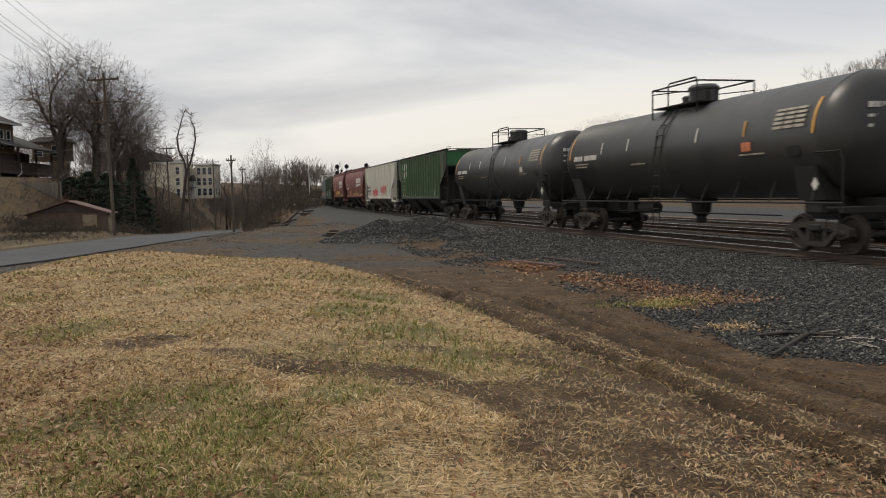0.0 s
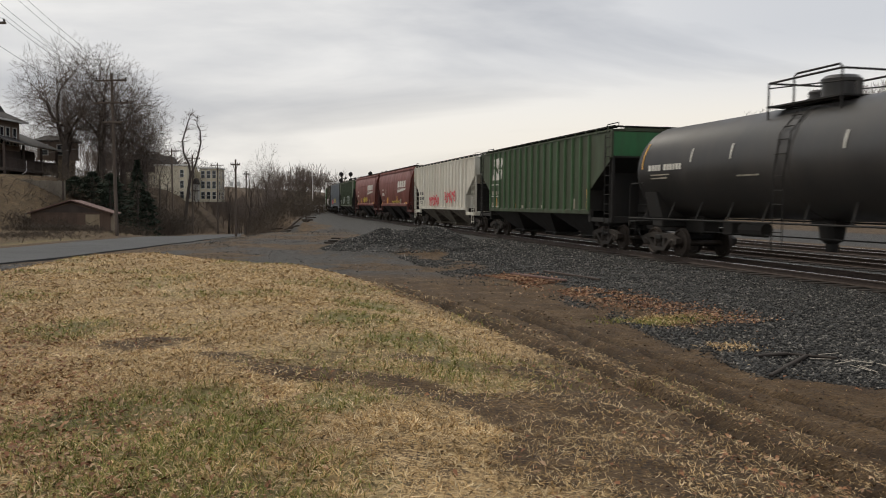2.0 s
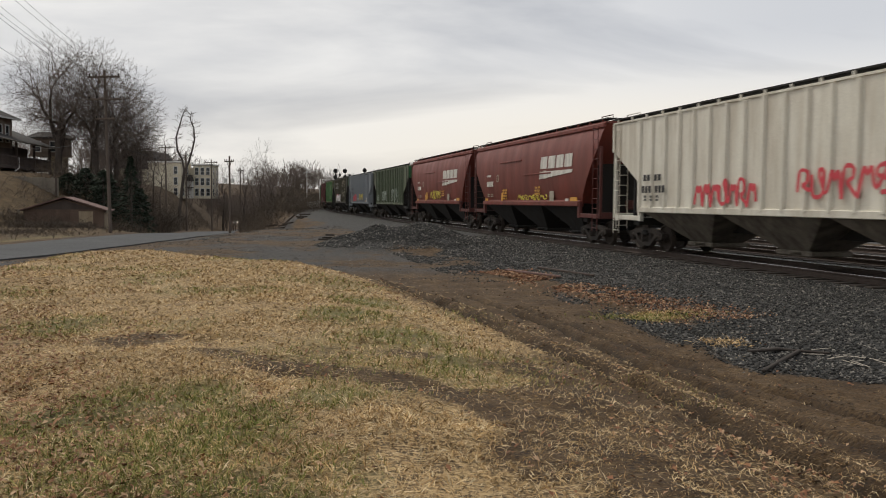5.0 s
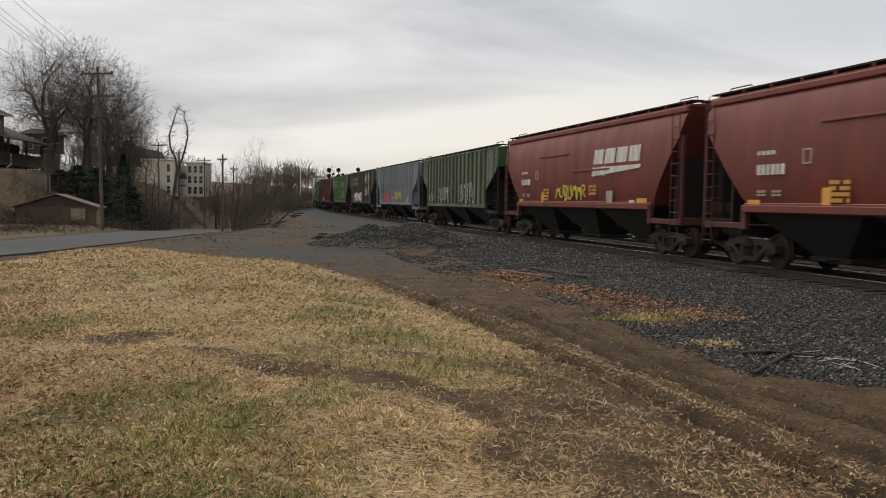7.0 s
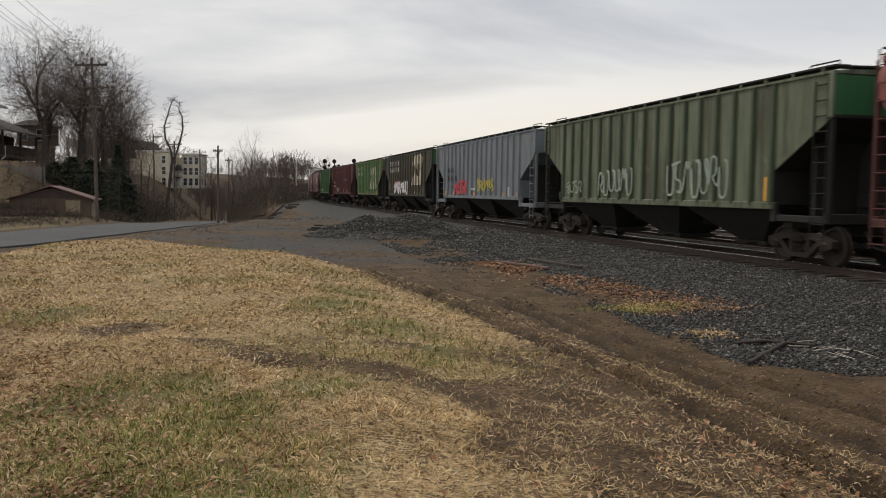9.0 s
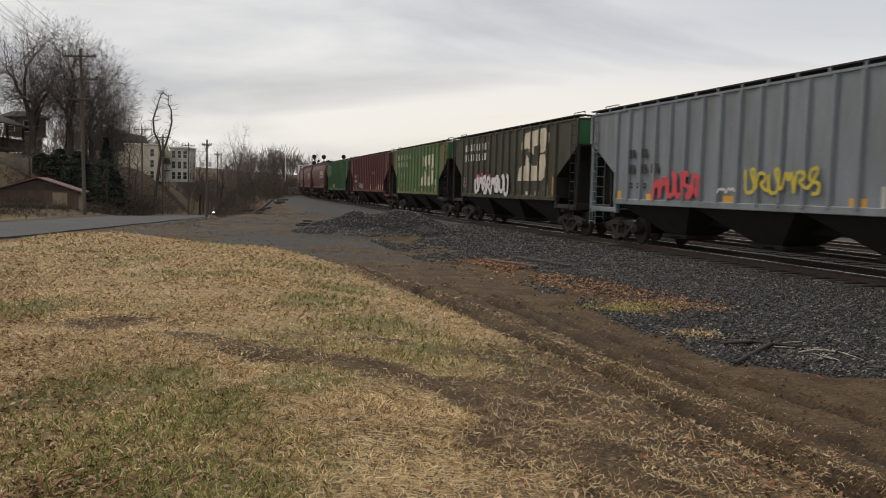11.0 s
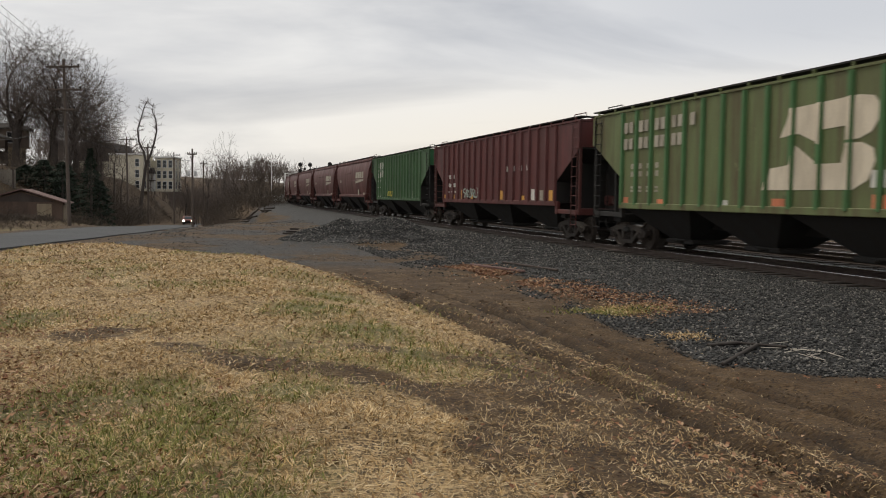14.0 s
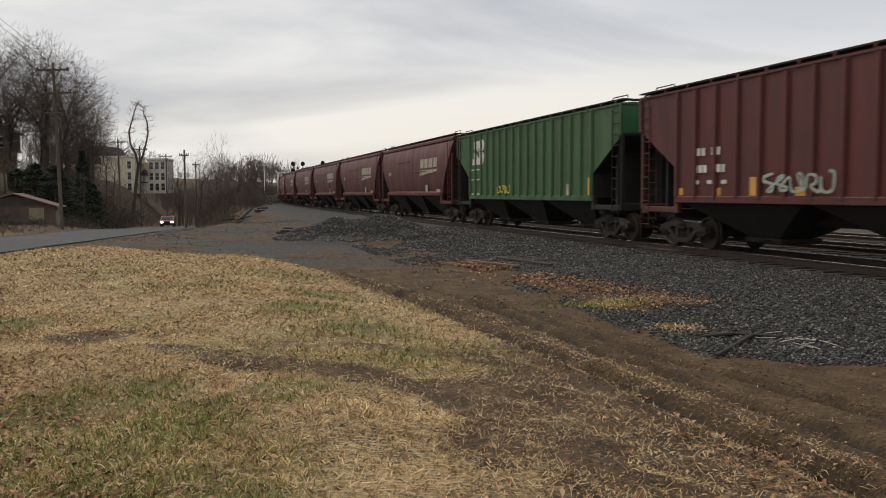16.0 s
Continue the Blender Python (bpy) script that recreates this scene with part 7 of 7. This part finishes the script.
kerb.loft([[(x, y, z), (x + 0.12, y, z), (x + 0.12, y, z + 0.05), (x, y, z + 0.05)] for x, y, z in [(-15.2 - 0.012 * (q - 45) - 0.15 * max(0, (q - 60) / 4), q, float(road_mid(np.array(-18.4), np.array(float(q)))[1]) + 0.02) for q in range(54, 67)]])
solo("kerb", kerb, M_FENCE, "pale concrete edge of the lane", "kerb", kind="structure")


# ---- ground cover: blades, leaves, stones, clods, each kind one mesh ----
def scatter_points(r, n, x0, x1, y0, y1):
    """Random spots, denser near the verge where one stands."""
    u = r.rand(n)
    y = y0 * (y1 / y0) ** u
    half = np.minimum(1.0, (y + 3) / (y1 + 3)) * (x1 - x0)
    x = x0 * 0.0 + (r.rand(n) * 2 - 1) * (2.0 + 0.62 * y)
    ok = (x > x0) & (x < x1)
    return x[ok], y[ok]


def blades(name, label, material, x, y, r, length, flat, width, bend=0.5):
    n = len(x)
    z = land(x, y)
    a = r.rand(n) * 6.283
    tilt = np.clip(flat + 0.25 * r.randn(n), 0.05, 1.5)
    L = length * (0.45 + 0.9 * r.rand(n))
    d = np.stack([np.cos(a) * np.sin(tilt), np.sin(a) * np.sin(tilt), np.cos(tilt)], 1)
    side = np.stack([-np.sin(a), np.cos(a), 0.4 * r.randn(n)], 1)
    w = (width * (0.6 + 0.8 * r.rand(n)))[:, None]
    p = np.stack([x, y, z - 0.004], 1)
    mid = p + d * (L * 0.55)[:, None]
    turn = d + np.stack([0.5 * r.randn(n), 0.5 * r.randn(n), -bend * np.ones(n) + 0.4 * r.randn(n)], 1)
    turn /= np.linalg.norm(turn, axis=1, keepdims=True)
    tip = mid + turn * (L * 0.5)[:, None]
    v = np.stack([p - side * w, p + side * w, mid + side * w * 0.9, mid - side * w * 0.9, tip], 1).reshape(-1, 3)
    b = np.arange(n)[:, None] * 5
    f = np.concatenate([b + [[0, 1, 2]], b + [[0, 2, 3]], b + [[3, 2, 4]]])
    me = mesh_np(name, v, f, material)
    return tagged(new(name, me), label, "ground cover", kind="stuff")


def build_cover():
    r = np.random.RandomState(3)
    x, y = scatter_points(r, 600000, -14, 6, 2.6, 29)
    # the grass grows in tufts: stems gather round their tuft's middle
    cell = np.where(y < 9, 0.10, 0.17)
    ix, iy = np.floor(x / cell), np.floor(y / cell)
    jx, jy = np.sin(ix * 12.9898 + iy * 78.233) * 43758.5453, np.sin(ix * 39.346 + iy * 11.135) * 24634.6345
    pull = 0.15 + 0.4 * r.rand(len(x))
    x, y = x + pull * ((ix + 0.2 + 0.6 * (jx % 1)) * cell - x), y + pull * ((iy + 0.2 + 0.6 * (jy % 1)) * cell - y)
    e, g, s = ground_kinds(x, y)
    lawn = poly_sd(x, y, LAWN)
    patch = vnoise(x, y, 1.3, 21) * 0.6 + vnoise(x, y, 4.5, 22) * 0.4
    keep = r.rand(len(x)) < np.clip(1.15 - 1.0 * e, 0.30, 1) * np.clip(0.25 + 2.2 * (patch - 0.30), 0.10, 1) * (lawn > -0.7)
    isg = r.rand(len(x)) < g * 0.72
    a, b = keep & ~isg, keep & isg
    wid = 0.0029 * np.maximum(1, y / 7) * (1 - 0.25 * e)
    blades("dry_grass", "matted straw-coloured winter grass", M_GRASS, x[a], y[a], r, (0.105 * (1 - 0.5 * e))[a], 1.22, wid[a])
    blades("green_grass", "short green grass in patches", M_GREENG, x[b], y[b], r, 0.085, 0.75, wid[b])
    # pale dead stalks that lie on top
    x, y = scatter_points(r, 150000, -14, 6, 2.6, 26)
    e, lawn = ground_kinds(x, y)[0], poly_sd(x, y, LAWN)
    keep = (lawn > -0.9) & (r.rand(len(x)) < (0.15 + 0.95 * sstep(0.35, 0.7, vnoise(x, y, 3.2, 23))) * (1 - 0.35 * e))
    blades("pale_stalks", "pale dead grass stalks lying on the turf", M_STALK, x[keep], y[keep], r, 0.085, 1.3, 0.0015 * np.maximum(1, y[keep] / 5.5))
    # rough grass and straw at the foot of the ballast
    x, y = np.append(4.0 + 0.4 * r.randn(1500), 4.3 + 0.2 * r.randn(500)), np.append(15.35 + 0.3 * r.randn(1500), 12.5 + 0.2 * r.randn(500))
    blades("verge_grass", "yellowed grass at the foot of the ballast", M_GRASS, x, y, r, 0.10, 1.15, 0.006)
    x, y = 3.9 + 0.5 * r.randn(1500), 15.25 + 0.25 * r.randn(1500)
    blades("verge_green", "short green grass at the foot of the ballast", M_GREENG, x, y, r, 0.09, 0.9, 0.006)
    # thin straw trodden into the earth of the drive
    x, y = scatter_points(r, 260000, -6, 7, 3.0, 24)
    lawn, (o, s) = poly_sd(x, y, LAWN), off_track(x, y)
    keep = (lawn < 0.3) & (o < -7.2) & (r.rand(len(x)) < np.exp(np.minimum(0, lawn) / 0.9) * 0.6 + 0.035)
    blades("trodden_straw", "trodden straw in the mud", M_GRASS, x[keep], y[keep], r, 0.05, 1.38, 0.0016 * np.maximum(1, y[keep] / 7))
    # leaves
    x, y = scatter_points(r, 80000, -16, 9, 3.0, 30)
    lawn, (o, s) = poly_sd(x, y, LAWN), off_track(x, y)
    bare = ground_kinds(x, y)[0]
    dens = 0.75 * sstep(0.9, -0.1, x + 0.5 * y) * sstep(20, 14, y) + 0.12 * sstep(3.0, 0.5, x + 0.5 * y) + 0.02 + 0.12 * bare * (lawn > 0) + 0.12 * np.exp(-(lawn / 0.8) ** 2)
    dens = dens + 1.0 * np.exp(-((o + 6.8) / 0.6) ** 2) * sstep(12, 14, s) * sstep(25, 22, s)
    dens = dens * (0.3 + 1.4 * sstep(0.35, 0.65, vnoise(x, y, 0.9, 31)))
    keep = r.rand(len(x)) < dens * (0.25 + 0.75 * ((o < -6) & ((lawn > -1.2) | (o > -8.6))))
    keep &= (o < -5.8)
    x, y = x[keep], y[keep]
    ss = 12.8 + 11.0 * r.rand(6000)
    so = -6.9 + 0.09 * (22.5 - ss) + 0.38 * r.randn(6000)
    ss, so = ss[vnoise(ss, so, 0.8, 33) > 0.4], so[vnoise(ss, so, 0.8, 33) > 0.4]
    x, y = np.append(x, ASIDE[0] * (TRACK + so) + AHEAD[0] * ss), np.append(y, ASIDE[1] * (TRACK + so) + AHEAD[1] * ss)
    n = len(x)
    z = land(x, y) + 0.012 + 0.02 * r.rand(n)
    a, k = r.rand(n) * 6.283, (0.010 + 0.020 * r.rand(n)) * np.maximum(1, y / 13)
    ax = np.stack([np.cos(a), np.sin(a), 0.35 * r.randn(n)], 1) * k[:, None]
    bx = np.stack([-np.sin(a), np.cos(a), 0.35 * r.randn(n)], 1) * (k * 0.6)[:, None]
    p = np.stack([x, y, z], 1)
    up = np.stack([np.zeros(n), np.zeros(n), 0.3 * k], 1)
    v = np.stack([p - ax, p - ax * 0.2 + bx + up, p + ax, p - ax * 0.2 - bx + up, p + ax * 0.35], 1).reshape(-1, 3)
    b = np.arange(n)[:, None] * 5
    f = np.concatenate([b + [[0, 4, 1, 1]], b + [[4, 2, 1, 1]], b + [[0, 3, 4, 4]], b + [[4, 3, 2, 2]]])[:, :3]
    tagged(new("fallen_leaves", mesh_np("fallen_leaves", v, f, M_LEAF)), "curled brown fallen leaves", "leaves", kind="stuff")


def stones(name, label, material, x, y, z, size, r):
    """Angular stones: jittered octahedra."""
    n = len(x)
    base = np.array([[1, 0, 0], [0, 1, 0], [-1, 0, 0], [0, -1, 0], [0, 0, 0.9], [0, 0, -0.9]], float)
    v = base[None] * (0.65 + 0.7 * r.rand(n, 6, 1)) + 0.30 * r.randn(n, 6, 3)
    a = r.rand(n) * 6.283
    c, s = np.cos(a)[:, None], np.sin(a)[:, None]
    vx, vy = v[:, :, 0] * c - v[:, :, 1] * s, v[:, :, 0] * s + v[:, :, 1] * c
    v = np.stack([vx, vy, v[:, :, 2] * 0.75], -1) * size[:, None, None] + np.stack([x, y, z], 1)[:, None]
    b = np.arange(n)[:, None] * 6
    f = np.concatenate([b + [q] for q in ([0, 1, 4], [1, 2, 4], [2, 3, 4], [3, 0, 4], [1, 0, 5], [2, 1, 5], [3, 2, 5], [0, 3, 5])])
    return tagged(new(name, mesh_np(name, v.reshape(-1, 3), f, material)), label, "gravel", kind="stuff")


def build_stones():
    r = np.random.RandomState(8)
    n = 125000
    s = 4.0 * (42 / 4.0) ** r.rand(n)
    o = -8.6 + 7.3 * r.rand(n)
    x, y = ASIDE[0] * (TRACK + o) + AHEAD[0] * s, ASIDE[1] * (TRACK + o) + AHEAD[1] * s
    e, g, k = ground_kinds(x, y)
    keep = (r.rand(n) < sstep(0.15, 0.8, k)) & ((o < -1.35) | (r.rand(n) < 0.3))
    x, y, s = x[keep], y[keep], s[keep]
    size = (0.010 + 0.021 * r.rand(len(x)) ** 2) * np.maximum(1, s / 20)
    stones("ballast", "dark angular ballast gravel beside the track", M_STONE, x, y, land(x, y) + size * 0.35, size, r)
    n = 16000
    a, q = r.rand(n) * 6.283, np.sqrt(r.rand(n)) * 1.25
    x, y = -1.8 + 3.0 * q * np.cos(a), 37.0 + 2.4 * q * np.sin(a)
    size = 0.018 + 0.03 * r.rand(n)
    stones("gravel_heap", "heap of dark gravel at the yard's edge", M_STONE, x, y, land(x, y) + size * 0.3, size, r)
    # loose stones and clods on the yard
    n = 26000
    y = 22 * (70 / 22) ** r.rand(n)
    x = -16 + 20 * r.rand(n)
    lawn, (o, s) = poly_sd(x, y, LAWN), off_track(x, y)
    keep = (o < -6.5) & (lawn < -0.3) & (road_mid(x, y)[0] > 3.3) & (r.rand(n) < 0.15 + 0.85 * sstep(0.4, 0.65, vnoise(x, y, 0.5, 51)))
    x, y = x[keep], y[keep]
    size = (0.007 + 0.028 * r.rand(len(x)) ** 4) * np.maximum(1, y / 34)
    stones("yard_gravel", "loose dark stones on the muddy yard", M_STONE, x, y, land(x, y) + size * 0.25, size, r)
    # clods and pebbles on the drive
    n = 26000
    y = 3.2 * (22 / 3.2) ** r.rand(n)
    x = -3 + 10 * r.rand(n)
    lawn, (o, s) = poly_sd(x, y, LAWN), off_track(x, y)
    d = np.minimum(line_d(x, y, RUTS[0]), line_d(x, y, RUTS[2]))
    keep = (o < -7.6) & (lawn < 1.2) & (r.rand(n) < 0.12 + 0.8 * np.exp(-((d - 0.25) / 0.3) ** 2))
    x, y = x[keep], y[keep]
    size = (0.005 + 0.013 * r.rand(len(x)) ** 3) * np.maximum(1, y / 10)
    stones("earth_clods", "crumbled earth clods along the wheel ruts", M_CLOD, x, y, land(x, y) + size * 0.25, size, r)


M_STALK = toned("pale_stalk", [(0.36, 0.225, 0.088), (0.68, 0.495, 0.255), (0.88, 0.71, 0.45), (0.48, 0.315, 0.135)], dim=0.25)
M_CLOD = toned("clods", [(0.045, 0.026, 0.012), (0.07, 0.043, 0.02), (0.11, 0.072, 0.036), (0.18, 0.13, 0.08)])
build_cover()
build_stones()


# ---- what moves ----
LANE = [(0.0, -83.0, 315, -4.4), (4.0, -67.0, 267, -5.7), (7.5, -53.6, 228, -6.4), (9.5, -47.5, 202, -5.8), (11.0, -43.7, 183, -5.3), (12.5, -40.2, 163, -4.6), (13.5, -37.8, 149.5, -4.12), (14.5, -35.4, 136, -3.63), (16.0, -31.8, 116.6, -2.95)]


def lane_pose(t):
    k = max(i for i, q in enumerate(LANE[:-1]) if q[0] <= t or i == 0)
    (t0, *a), (t1, *b) = LANE[k], LANE[k + 1]
    u = (t - t0) / (t1 - t0)
    x, y, z = (p + (q - p) * u for p, q in zip(a, b))
    d = [q - p for p, q in zip(a, b)]
    return pose(x, y, z + 0.12, 0, 0, math.degrees(math.atan2(d[0], -d[1])))


def motions():
    times = [0.5 * k for k in range(33)]
    for car, middle, length in CARS:
        walk(car, [(t, car_pose(middle - run(t), length)) for t in times])
    walk(LANE_CAR, [(q[0], lane_pose(q[0])) for q in LANE])
    # wheels of the cars that pass close by roll along the rail
    steps = [k / FPS for k in range(int(16 * FPS) + 1)]
    for middle, wheel, place in WHEELSETS:
        if -100 < middle < 135:
            walk(wheel, [(t, pose(place, 0, WHEEL_R, 0, math.degrees(-run(t) / WHEEL_R) % 360, 0)) for t in steps])


motions()
